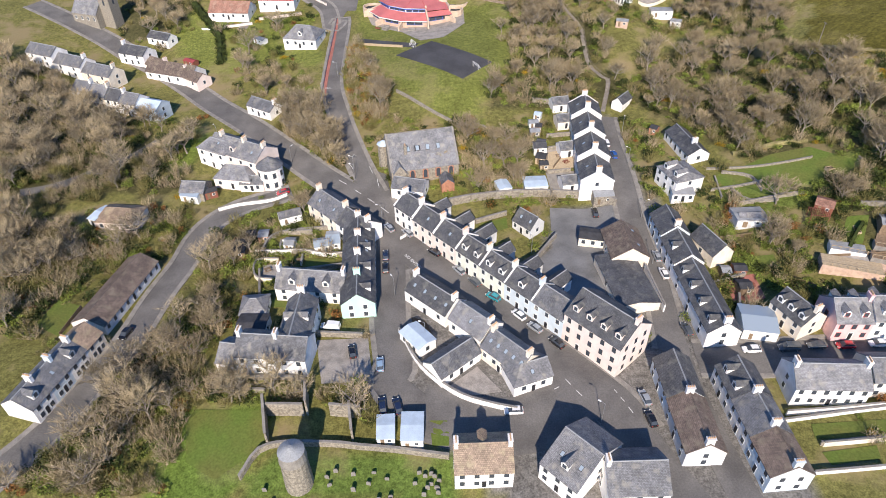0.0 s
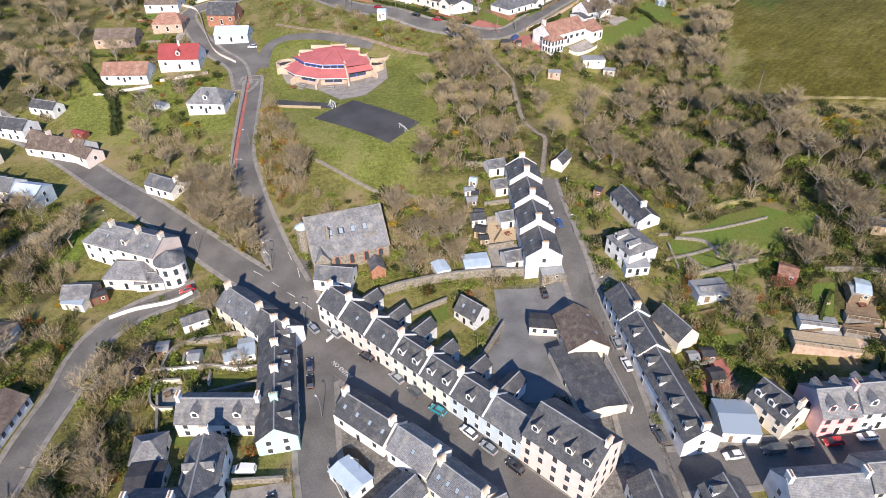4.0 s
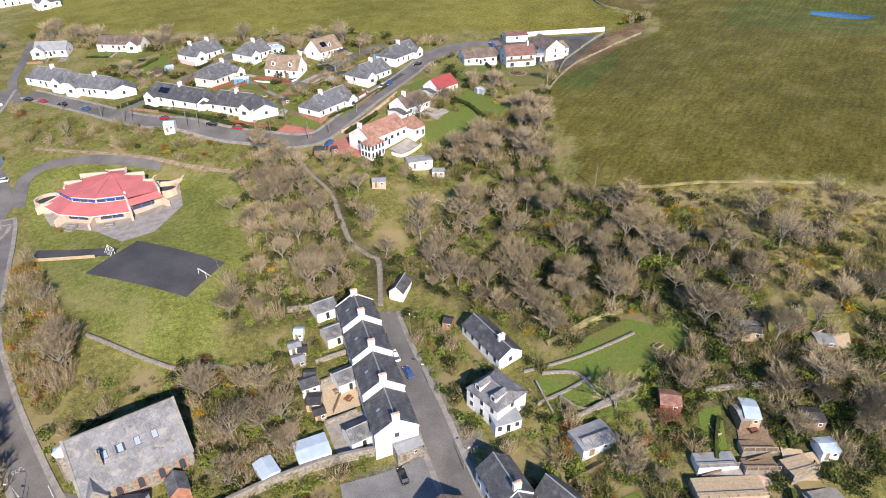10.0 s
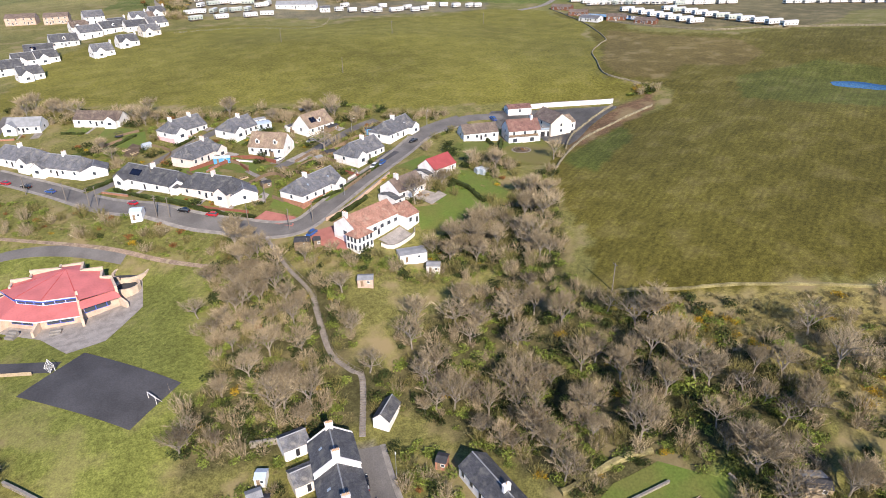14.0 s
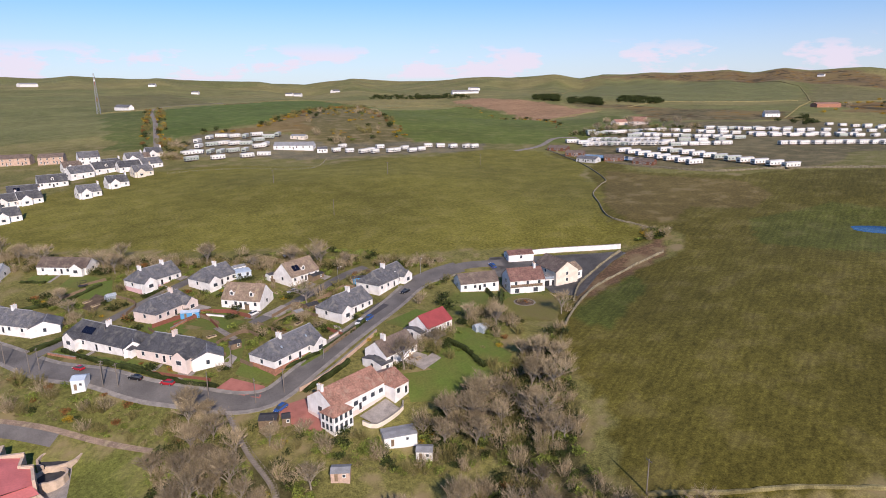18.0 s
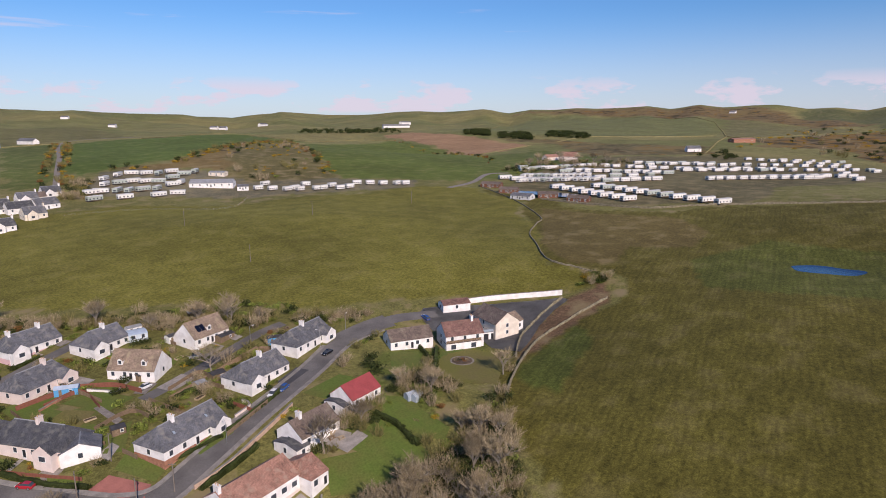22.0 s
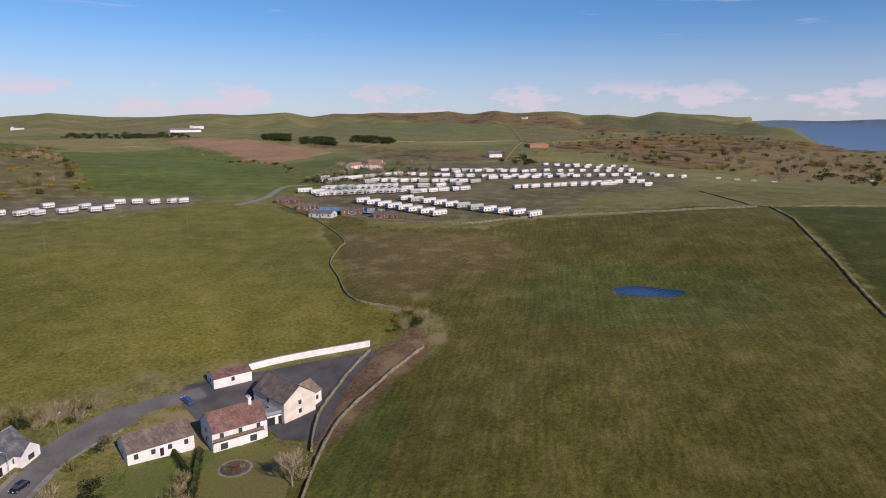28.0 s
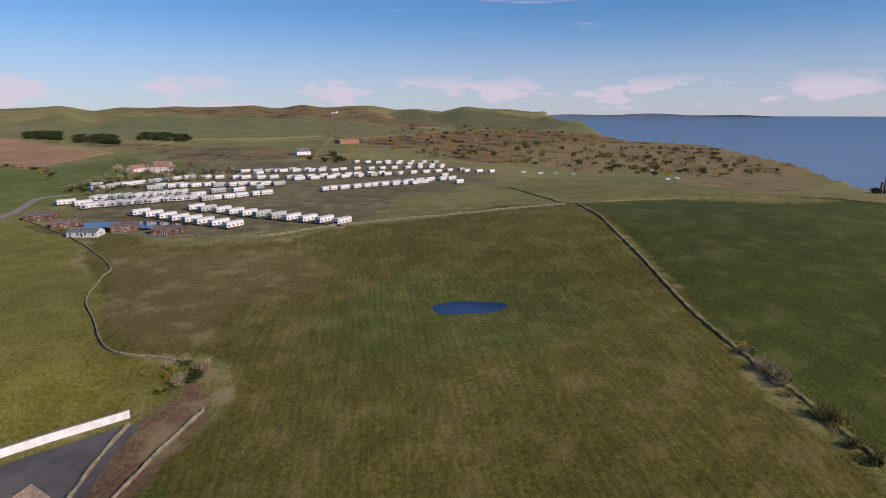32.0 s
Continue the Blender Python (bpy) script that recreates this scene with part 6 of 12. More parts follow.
def bare_tree_meshes(seed, h=7.5, spread=0.55, twigs=420):
    """Trunk with forking limbs that reach up and outwards, and a dome-shaped crown of fine twigs."""
    rng = random.Random(seed)
    wood_m, crown, tips = Mesh(), Mesh(), []

    def grow(p, d, length, r, level):
        bend = Vector((rng.uniform(-1, 1), rng.uniform(-1, 1), 0)) * 0.12
        q = p + (d + bend).normalized() * length
        wood_m.tube(p, q, r, r * 0.6, 6 if level == 0 else 4 if level == 1 else 3, False)
        if level >= 3:
            tips.append((p, q, d))
            return
        count = rng.choice((5, 6, 7)) if level == 0 else rng.choice((3, 4))
        turn = rng.uniform(0, 6.28)
        for k in range(count):
            a = turn + 6.28 * k / count + rng.uniform(-0.5, 0.5)
            side = Vector((math.cos(a), math.sin(a), rng.uniform(0.0, 0.7))).normalized()
            nd = (d * (1 - spread) + side * spread * rng.uniform(0.7, 1.25) + Vector((0, 0, 0.10))).normalized()
            grow(p.lerp(q, rng.uniform(0.6, 1.0)), nd, length * rng.uniform(0.66, 0.86), r * 0.56, level + 1)

    grow(Vector((0, 0, -0.3)), Vector((rng.uniform(-0.1, 0.1), rng.uniform(-0.1, 0.1), 1)).normalized(), h * 0.32, h * 0.024, 0)
    for _ in range(twigs):
        p, q, d = rng.choice(tips)
        s = p.lerp(q, rng.uniform(0.1, 1.0))
        nd = (d * 1.1 + Vector((rng.uniform(-1, 1), rng.uniform(-1, 1), rng.uniform(-0.3, 0.8))) * 0.75).normalized()
        e = s + nd * rng.uniform(0.7, 1.9)
        w = nd.orthogonal().normalized() * rng.uniform(0.016, 0.032)
        crown.poly([s - w, s + w, e])
        f = s.lerp(e, 0.4)
        g = f + (nd + Vector((rng.uniform(-1, 1), rng.uniform(-1, 1), rng.uniform(-0.4, 0.8)))).normalized() * rng.uniform(0.4, 0.9)
        crown.poly([f - w * 0.8, f + w * 0.8, g])
    return wood_m.data("trunk", M["bark"]), crown.data("crown", M["twig"])


def brush_np(seed, stems, size, height, wide=0.045):
    """A leafless thicket: stems that fan out from the ground, each with a plume of fine side twigs, as triangles (n, 3, 3)."""
    rng = np.random.RandomState(seed)
    a, r = rng.uniform(0, 2 * math.pi, stems), np.sqrt(rng.uniform(0, 1, stems))
    foot = np.stack([np.cos(a) * r, np.sin(a) * r, np.zeros(stems)], -1) * size * 0.42
    lean = np.stack([np.cos(a) * r, np.sin(a) * r, np.zeros(stems)], -1) * size * 0.62 + rng.normal(0, 0.22, (stems, 3)) * [1, 1, 0]
    tip = foot + lean + np.array([0, 0, 1.0]) * (height * (1.0 - 0.35 * r ** 2) * rng.uniform(0.7, 1.1, stems))[:, None]
    out = []

    def blade(p, q, w):
        d = q - p
        side = np.cross(d, rng.normal(size=d.shape))
        side /= np.linalg.norm(side, axis=1)[:, None] + 1e-9
        out.append(np.stack([p - side * w, p + side * w, q], 1))

    blade(foot, tip, wide)
    for k in range(7):
        t = rng.uniform(0.25, 0.98, (stems, 1))
        p = foot + (tip - foot) * t
        d = (tip - foot) / height + rng.normal(0, 0.55, (stems, 3)) + [0, 0, 0.25]
        blade(p, p + d * height * rng.uniform(0.16, 0.34, (stems, 1)), wide * 0.8)
    return np.concatenate(out)


def clump_np(seed, count, size, height, leaf, flat=0.0):
    """Leaves or twigs of one shrub as an array of triangles (count, 3, 3); lumpy outline, denser outside."""
    rng = np.random.RandomState(seed)
    lobes = rng.uniform(-0.45, 0.45, (6, 3)) * [1, 1, 0.7]
    k = rng.randint(0, 6, count)
    d = rng.normal(size=(count, 3))
    d /= np.linalg.norm(d, axis=1)[:, None]
    r = 0.52 * rng.uniform(0.35, 1, count) ** 0.5
    c = lobes[k] + d * r[:, None]
    c = c * [size, size, height * 0.6] + [0, 0, height * 0.5]
    c[:, 2] = np.abs(c[:, 2])
    a = rng.normal(size=(count, 3)) + d * 0.3
    a /= np.linalg.norm(a, axis=1)[:, None]
    b = np.cross(a, rng.normal(size=(count, 3)))
    b /= np.linalg.norm(b, axis=1)[:, None]
    s = leaf * rng.uniform(0.6, 1.4, (count, 1))
    return np.stack([c - a * s * 0.5 - b * s * (0.28 - flat), c - a * s * 0.5 + b * s * (0.28 - flat), c + a * s * (0.7 + 2 * flat)], 1)


SHRUB = {
    "twig": [brush_np(k, 38, 2.5, 3.9, 0.056) for k in range(5)],
    "olive": [brush_np(5 + k, 37, 2.3, 3.2, 0.06) for k in range(5)],
    "green": [clump_np(10 + k, 150, 2.0, 1.8, 0.42) for k in range(3)],
    "dark": [clump_np(20 + k, 160, 2.4, 2.7, 0.50) for k in range(3)],
    "gorse": [clump_np(30 + k, 240, 1.9, 1.6, 0.28) for k in range(3)],
    "russet": [clump_np(40 + k, 240, 1.7, 2.2, 0.32) for k in range(2)],
    "tuft": [clump_np(60 + k, 60, 1.3, 0.7, 0.42, 0.15) for k in range(4)],
}
SCRUB = {k: [] for k in (*SHRUB, "woodland", "stem")}
TREES, TREE_TRIS = [], []
_prng = np.random.RandomState(12)


def spots_in(poly, count, tries=40):
    p = np.array(poly)
    lo, hi = p.min(0), p.max(0)
    got = []
    while len(got) < count and tries:
        tries -= 1
        q = _prng.uniform(lo, hi, (max(count, 8) * 2, 2))
        q = q[inside(poly, q[:, 0], q[:, 1])]
        if CLEAR and len(q):
            k = np.array(CLEAR)
            q = q[(np.hypot(q[:, :1] - k[None, :, 0], q[:, 1:] - k[None, :, 1]) > k[None, :, 2]).all(1)]
        got += q.tolist()
    return got[:count]


def shrub(kind, x, y, s, squash=1.0):
    base = SHRUB[kind][_prng.randint(len(SHRUB[kind]))]
    a = _prng.uniform(0, 2 * math.pi)
    c, d = math.cos(a), math.sin(a)
    v = base @ np.array([[c, d, 0], [-d, c, 0], [0, 0, 1]])
    SCRUB[kind].append(v * [s, s, s * squash] + [x, y, zat(x, y) - 0.1])


def wood(name, poly, trees=0, shrubs=0, green=0, dark=0, gorse=0, russet=0, big=1.0, tufts=0):
    for kind, n in (("twig", int(shrubs * 0.42)), ("olive", int(shrubs * 0.42)), ("tuft", tufts), ("green", int(green * 1.35 + shrubs * 0.12)), ("dark", dark), ("gorse", gorse), ("russet", russet)):
        for x, y in spots_in(poly, n):
            shrub(kind, x, y, big * _prng.uniform(0.6, 1.25), _prng.uniform(0.7, 1.15))
    for x, y in spots_in(poly, trees):
        tree(x, y, _prng.uniform(0.8, 1.5) * min(big, 1.5))


def gorse_line(pts, count, spread, big):
    """Gorse and dark thorn along a field edge."""
    q = smooth_line(pts, 3.0)
    for k in range(count):
        x, y = q[_prng.randint(len(q))] + _prng.uniform(-spread, spread, 2)
        shrub(("gorse", "gorse", "dark", "olive", "russet")[_prng.randint(5)], x, y, big * _prng.uniform(0.6, 1.3), _prng.uniform(0.7, 1.1))


def tree(x, y, s=1.0):
    if not TREES:
        for k in range(6):
            t, c = bare_tree_meshes(50 + k, 8.2 + (k % 3), 0.52 + 0.05 * (k % 3), 1000)
            TREES.append((t, c))
            TREE_TRIS.append((triangles_of(t), triangles_of(c, 2)))
    k = _prng.randint(len(TREES))
    t, c = TREES[k]
    m = pose(x, y, zat(x, y), 0, 0, _prng.uniform(0, 360)) @ Matrix.Diagonal((s, s, s * _prng.uniform(0.85, 1.1), 1))
    if not (-62 < x < 150 and 95 < y < 292):
        # trees of the outer woods are joined
        turn, shift = np.array(m.to_3x3()), np.array(m.translation)
        for kind, tris in zip(("stem", "woodland"), TREE_TRIS[k]):
            SCRUB[kind].append(tris @ turn.T + shift)
        return
    ob = tagged(new("bare_tree"), "leafless grey-brown tree with fine spreading twigs", "tree", "bare trees")
    ob.matrix_world = m
    part("trunk", t, None, ob)
    part("crown", c, None, ob)


def triangles_of(me, every=1):
    """The faces of a mesh as an array of triangles (n, 3, 3)."""
    v = np.array([p.co[:] for p in me.vertices])
    out = []
    for p in list(me.polygons)[::every]:
        q = list(p.vertices)
        out += [v[[q[0], q[j], q[j + 1]]] for j in range(1, len(q) - 1)]
    return np.array(out)


def finish_scrub():
    for x, y, kind, s in GARDEN_BUSHES:
        shrub(kind, x, y, s)
    for pts, w, h in HEDGES:
        q = smooth_line(pts, 0.9)
        for x, y in q:
            shrub("dark", x + _prng.uniform(-0.3, 0.3), y + _prng.uniform(-0.3, 0.3), max(w, 0.9) * 0.5, h / (1.3 * max(w, 0.9)))
    for kind, material, name, label in (("twig", "twig", "scrub", "tangled leafless brown scrub"), ("woodland", "twig", "woodland_crowns", "leafless crowns of the outer woods"), ("stem", "bark", "woodland_trunks", "grey trunks and limbs of the outer woods"), ("olive", "olive", "budding_scrub", "olive-brown scrub coming into bud"), ("tuft", "bramble", "grass_tufts", "tussocks of dead grass and bracken"), ("green", "leaf", "green_bushes", "fresh green garden bushes and undergrowth"),
                                         ("dark", "leaf_dark", "evergreen_bushes", "dark evergreen bushes and ivy"), ("gorse", "gorse", "gorse", "gorse bushes in yellow flower"), ("russet", "russet", "russet_shrubs", "russet-leaved garden shrubs")):
        V = np.concatenate(SCRUB[kind]).reshape(-1, 3)
        me = bpy.data.meshes.new(name)
        k = len(V)
        me.vertices.add(k)
        me.vertices.foreach_set("co", V.ravel())
        me.loops.add(k)
        me.loops.foreach_set("vertex_index", np.arange(k))
        me.polygons.add(k // 3)
        me.polygons.foreach_set("loop_start", np.arange(0, k, 3))
        me.materials.append(M[material])
        me.update(calc_edges=True)
        tagged(new(name, me), label, "shrubs", kind="stuff")

# ---- buildings ----

# the village: main street
terrace((-14.0, 153.2), (28.5, 105.9), 8.5, [(0.9, 'white', dict(chim=(0.0, 1.0))), (1, 'pinkish', dict(chim=(1.0,), sky=1)), (1, 'pinkish', dict(chim=(1.0,), sky=1)), (1, 'green', dict(dormers=2, chim=(1.0,))), (1, 'green', dict(dormers=2, chim=(1.0,))), (1, 'blue', dict(dormers=1, chim=(1.0,))), (1.1, 'blue', dict(roof='slate', dormers=0))], eave=6.0, rise=3.0, roof='slate_dark', floors=2, wins=3, ends=0, skews=True, group='main street terrace')
house((28.5, 105.9), (38.9, 94.1), 12.0, eave=9.2, rise=4.3, wall='pinkish', roof='slate_dark', floors=3, wins=5, ends=3, dormers=4, chim=(1.0,), frame='trim_dark', kind='inn', door=0.3, win=(0.8, 1.25))

# behind the main street
house((55.9, 131.2), (55.6, 144.2), 10.2, eave=3.6, rise=3.2, wall='cream', roof='tile_brown', sky=2, wins=2, ends=0)
house((54.6, 115.0), (52.3, 134.9), 10.6, eave=2.8, rise=0.8, wall='cream', roof='slate_dark', wins=2, ends=0, kind='outbuilding', door=None)
house((38.8, 141.7), (46.6, 139.8), 5.0, eave=3, rise=0.4, wall='cream', roof='felt', wins=3, ends=0, kind='outbuilding', door=None)
house((20.7, 150.0), (25.4, 144.8), 6.0, eave=3.2, rise=3, wall='lightgrey', roof='slate_dark', sky=2, wins=3, ends=1)
hall((-15.5, 168.5), (5.5, 173.0))
shed((4.0, 165.8), (3.2, 170.7), 4.0, wall='brick', roof='slate', h=2.6, rise=1.6)
house((-15.6, 163.8), (-5.7, 161.1), 7.0, eave=3.5, rise=2.0, wall='white', roof='slate', wins=2)
shed((21.8, 164.2), (20.5, 169.1), 4.0, wall='trim', roof='lightroof', h=2.6, rise=0.4)
shed((25.9, 164.8), (33.1, 165.1), 6.0, wall='trim', roof='lightroof', h=2.6, rise=0.3)
house((-0.6, 91.6), (8.6, 99.3), 6.5, eave=3, rise=2.2, wall='white', roof='slate', wins=2, ends=0, kind='outbuilding')

# the island of houses in the street
house((-9.8, 119.9), (0.5, 110.0), 8.0, eave=4.2, rise=3, roof='slate_dark', sky=4, wins=3, chim=(0.0, 1.0), wall='white', ends=0)
house((1.3, 109.0), (8.7, 101.5), 8.0, eave=4.5, rise=3, roof='slate_light', wins=3, chim=(1.0,), wall='white', ends=0, sky=1)
house((8.6, 100.0), (16.4, 91.5), 8.0, eave=4.2, rise=3.2, roof='slate', sky=5, wins=4, chim=(0.0, 1.0), wall='cream', ends=0)
house((15.4, 88.7), (24.3, 91.9), 7.0, eave=3.4, rise=2.4, roof='slate_light', hip=(3, 0), wins=2, wall='white', sky=1, ends=0)
house((-10.5, 106.1), (-5.7, 100.2), 5.0, eave=3, rise=0.6, wall='white', roof='lightroof', wins=2, kind='outbuilding')

# the west side of the street
terrace((-16.8, 114.0), (-19.7, 147.6), 8.5, [(1, 'turquoise', dict(chim=(0.97,))), (1, 'white', dict(chim=(0.97,), sky=1)), (1, 'white', dict(chim=(0.97,), sky=2)), (1, 'white', dict(chim=(0.97,)))], eave=5, rise=3.3, roof='slate_dark', floors=2, wins=2, ends=2, dormers=1, group='street terrace')
house((-40.4, 157.6), (-30.8, 147.8), 9.0, eave=5.2, rise=3.2, roof='slate', floors=2, wins=3, chim=(0.0, 1.0), wall='cream', sky=2)
house((-30.8, 147.8), (-23.8, 140.7), 9.0, eave=5.2, rise=3.2, roof='slate_dark', floors=2, wins=2, chim=(1.0,), wall='white')
house((-43.3, 121.1), (-25.5, 118.7), 8.5, eave=4.4, rise=3.2, roof='slate_light', floors=2, wins=4, dormers=2, chim=(0.0, 1.0), wall='white')
house((-50.8, 113.0), (-44.2, 113.5), 7.0, eave=3, rise=2, roof='slate_light', hip=(2.5, 2.5), wins=2, wall='white')
house((-50.2, 105.7), (-43.0, 105.6), 7.0, eave=3, rise=0.6, roof='felt', wins=2, wall='white', kind='outbuilding')
house((-51.8, 96.3), (-46.5, 95.4), 8.0, eave=4, rise=2.4, roof='slate_light', wins=1, wall='white', floors=1)
house((-46.8, 95.6), (-30.7, 94.0), 8.5, eave=6, rise=3, roof='slate', wins=5, floors=2, wall='white', chim=(0.02, 0.55), ends=0, kind='villa')
house((-30.9, 98.7), (-30.6, 113.7), 7.2, eave=6, rise=3.2, roof='slate', wins=3, floors=2, wall='white', dormers=1, dormers_back=1, kind='villa', chim=(1.0,))

# the western road
house((-83.5, 110.2), (-78.9, 135.3), 9.0, eave=2.7, rise=2.3, roof='tile_brown', wall='white', wins=9, ends=1, kind='bungalow')
terrace((-87.5, 84.1), (-81.9, 106.8), 8.0, [(1, 'white', dict(dormers=1, chim=(1.0,))), (1, 'blue', dict(chim=(1.0,), sky=1)), (1, 'white', dict(dormers=1, chim=(1.0,))), (1, 'cream', dict(roof='tile_tan'))], eave=4.4, rise=2.6, roof='slate', floors=2, wins=2, ends=0, group='western terrace')
house((-102.4, 151.0), (-90.6, 149.6), 9.0, eave=3, rise=2.2, roof='tile_tan', hip=(2, 2), wall='pinkish', wins=3, kind='bungalow')
house((-104.6, 152.1), (-101.9, 151.0), 7.0, eave=2.6, rise=0.5, roof='lightroof', wall='white', wins=1, kind='outbuilding')

# the old hotel on the corner
house((-78.7, 186.5), (-59.8, 176.3), 11.0, eave=7, rise=3.2, roof='slate_light', floors=2, wins=5, chim=(0.15, 0.6, 0.98), wall='pinkish', chim_wall='cream', sky=3, dormers=1, kind='hotel', ends=0)
house((-82.2, 188.0), (-71.4, 182.2), 8.0, eave=6.4, rise=2.6, roof='slate_light', floors=2, wins=3, wall='white', hip=(3, 3), kind='hotel_wing')
house((-73.8, 174.4), (-61.6, 172.3), 9.0, eave=3.6, rise=2.6, roof='slate_light', hip=(3, 3), wins=3, wall='pinkish', kind='hotel_wing')
house((-65.1, 172.3), (-57.5, 172.3), 5.0, eave=2.8, rise=1.6, roof='slate', wins=2, wall='pinkish', kind='hotel_wing')
house((-83.1, 167.9), (-75.3, 167.1), 7.0, eave=2.8, rise=2, roof='slate_light', wins=2, wall='stone', kind='outbuilding')
turret(-55.4, 173.1)

# the road out to the west
terrace((-141.3, 227.6), (-105.2, 214.6), 8.0, [(1, 'white', dict(chim=(1.0,))), (1, 'cream', dict(chim=(1.0,), roof='slate_light')), (0.8, 'white', dict(roof='slate_dark')), (1, 'white', dict(chim=(0.0,))), (1.2, 'blue', dict(roof='lightroof', rise=1.8))], eave=5, rise=2.8, roof='slate', floors=2, wins=2, ends=1)
terrace((-172.5, 257.6), (-131.6, 239.1), 8.0, [(1, 'white', dict()), (1, 'white', dict(chim=(1.0,))), (1, 'cream', dict(chim=(1.0,)))], eave=5, rise=2.8, roof='slate', floors=2, wins=2, ends=1)
house((-125.4, 259.6), (-97.4, 239.4), 7.0, eave=2.8, rise=2.3, roof='tile_brown', wall='pinkish', wins=6, chim=(0.3, 0.7), kind='cottage', pots=2)
house((-137.8, 264.7), (-125.4, 259.6), 8.0, eave=4.4, rise=2.6, roof='slate_dark', wall='white', wins=2, floors=2, chim=(0.0,))
house((-130.6, 279.9), (-119.9, 275.0), 6.0, eave=3, rise=2, roof='slate_dark', wall='white', wins=2)
house((-73.0, 219.6), (-62.8, 213.0), 7.0, eave=3.2, rise=2.2, roof='slate', wall='white', wins=2, chim=(1.0,))
house((-168.0, 294.3), (-154.6, 288.7), 11.0, eave=5, rise=6, roof='slate_light', wall='stone', wins=4, kind='church', door=None, ends=1)
tower(-151.7, 290.8)

# villas by the school
house((-84.4, 302.6), (-67.6, 301.1), 11.5, eave=4.4, rise=4.6, roof='red_sheet', wall='white', wins=3, dormers=1, chim=(0.5,))
house((-106.8, 296.5), (-88.0, 294.5), 11.5, eave=3.2, rise=3.5, roof='tile_red', wall='white', wins=4, kind='bungalow')
house((-94.0, 337.3), (-80.4, 336.2), 10.5, eave=3.4, rise=3.5, roof='tile_red', hip=(3, 3), wall='peach', wins=3, kind='bungalow')
house((-117.3, 327.1), (-99.2, 325.9), 10.5, eave=3.2, rise=3.2, roof='tile_brown', wall='peach', wins=4, kind='bungalow')
house((-101.6, 358.5), (-85.6, 356.8), 10.5, eave=3.2, rise=3.2, roof='tile_brown', wall='white', wins=3, kind='bungalow')
house((-69.3, 339.6), (-56.2, 336.9), 10.5, eave=4.4, rise=4.3, roof='slate_dark', wall='brick', wins=3)
house((-63.9, 321.6), (-48.9, 319.8), 9.5, eave=3.4, rise=2.3, roof='lightroof', wall='blue', wins=3, kind='bungalow')
house((-66.6, 265.8), (-52.4, 263.0), 12.5, eave=4.0, rise=3.8, roof='slate_light', hip=(4, 4), wall='white', wins=4, dormers=1)
house((-122.0, 250.8), (-100.6, 242.7), 9.5, eave=3.2, rise=3.3, roof='tile_brown', wall='white', wins=5, kind='cottage')

# the lane north of the village
terrace((52.3, 161.6), (55.1, 204.4), 10.0, [(1, 'white', dict(chim=(0.03,))), (1, 'white', dict(chim=(0.03,))), (1, 'lightgrey', dict(chim=(0.03,))), (0.9, 'white', dict(chim=(0.03, 0.97)))], eave=5.6, rise=3.2, roof='slate_dark', floors=2, wins=2, ends=1, skews=True, group='lane terrace', pots=5, sky_back=1)
house((64.4, 206.2), (69.2, 211.9), 4.1, eave=2.6, rise=1.8, roof='slate_dark', wall='white', wins=0, back=1, ends=0, kind='garage', door=None)
house((74.5, 187.7), (77.1, 171.4), 7.1, eave=2.8, rise=2.2, roof='slate_dark', wall='white', wins=5, kind='bungalow', chim=(0.75,), pots=1)
house((66.0, 165.9), (69.2, 156.5), 9.5, eave=5.2, rise=1.6, roof='slate_light', wall='white', wins=3, floors=2, hip=(2, 2), dormers=2, kind='house')
house((68.3, 155.3), (74.7, 155.0), 6.0, eave=2.8, rise=0.4, roof='lead', wall='white', wins=3, kind='house_extension')
terrace((59.8, 147.5), (61.6, 102.2), 8.0, [(0.8, 'blue', dict(chim=(1.0,), chim_wall='cream')), (0.9, 'white', dict(dormers=1)), (1.9, 'white', dict(dormers=4, chim=(1.0,)))], eave=4.6, rise=3.0, roof='slate_dark', floors=2, wins=3, ends=1, group='lane cottages')
house((77.8, 130.8), (74.6, 140.2), 6.4, eave=3.6, rise=3, roof='slate_dark', wall='cream', wins=2, ends=0, kind='house_extension', door=None)
house((79.8, 111.6), (83.5, 103.0), 8.0, eave=4.6, rise=3.2, roof='slate_dark', wall='yellow', wins=3, dormers=3, floors=2, chim=(1.0,), pots=3)
house((91.0, 102.5), (99.5, 102.2), 9.5, eave=5.4, rise=3.6, roof='slate_light', wall='pink', wins=3, dormers=2, floors=2, chim=(1.0,), frame='trim_red', dormers_back=2)
house((99.5, 102.2), (108.7, 101.9), 9.5, eave=5.4, rise=3.6, roof='slate_light', wall='white', wins=3, dormers=2, floors=2, chim=(1.0,), dormers_back=2)
house((108.7, 101.9), (117.1, 101.2), 9.5, eave=5.4, rise=3.6, roof='slate', wall='cream', wins=3, dormers=2, floors=2, chim=(1.0,))
house((74.6, 85.4), (90.3, 84.6), 8.5, eave=5.4, rise=3.2, roof='slate_light', wall='white', wins=6, floors=2, chim=(0.0, 1.0))
house((91.7, 86.5), (102.4, 86.1), 8.5, eave=4.8, rise=3, roof='slate', wall='cream', wins=4, floors=2, chim=(1.0,))
terrace((60.2, 92.8), (61.5, 65.7), 8.5, [(1, 'white', dict(dormers=2)), (1, 'white', dict(roof='slate', chim=(0.0, 1.0))), (1, 'blue', dict(roof='tile_brown', chim=(1.0,)))], eave=5.2, rise=3, roof='slate_dark', floors=2, wins=3, ends=2)
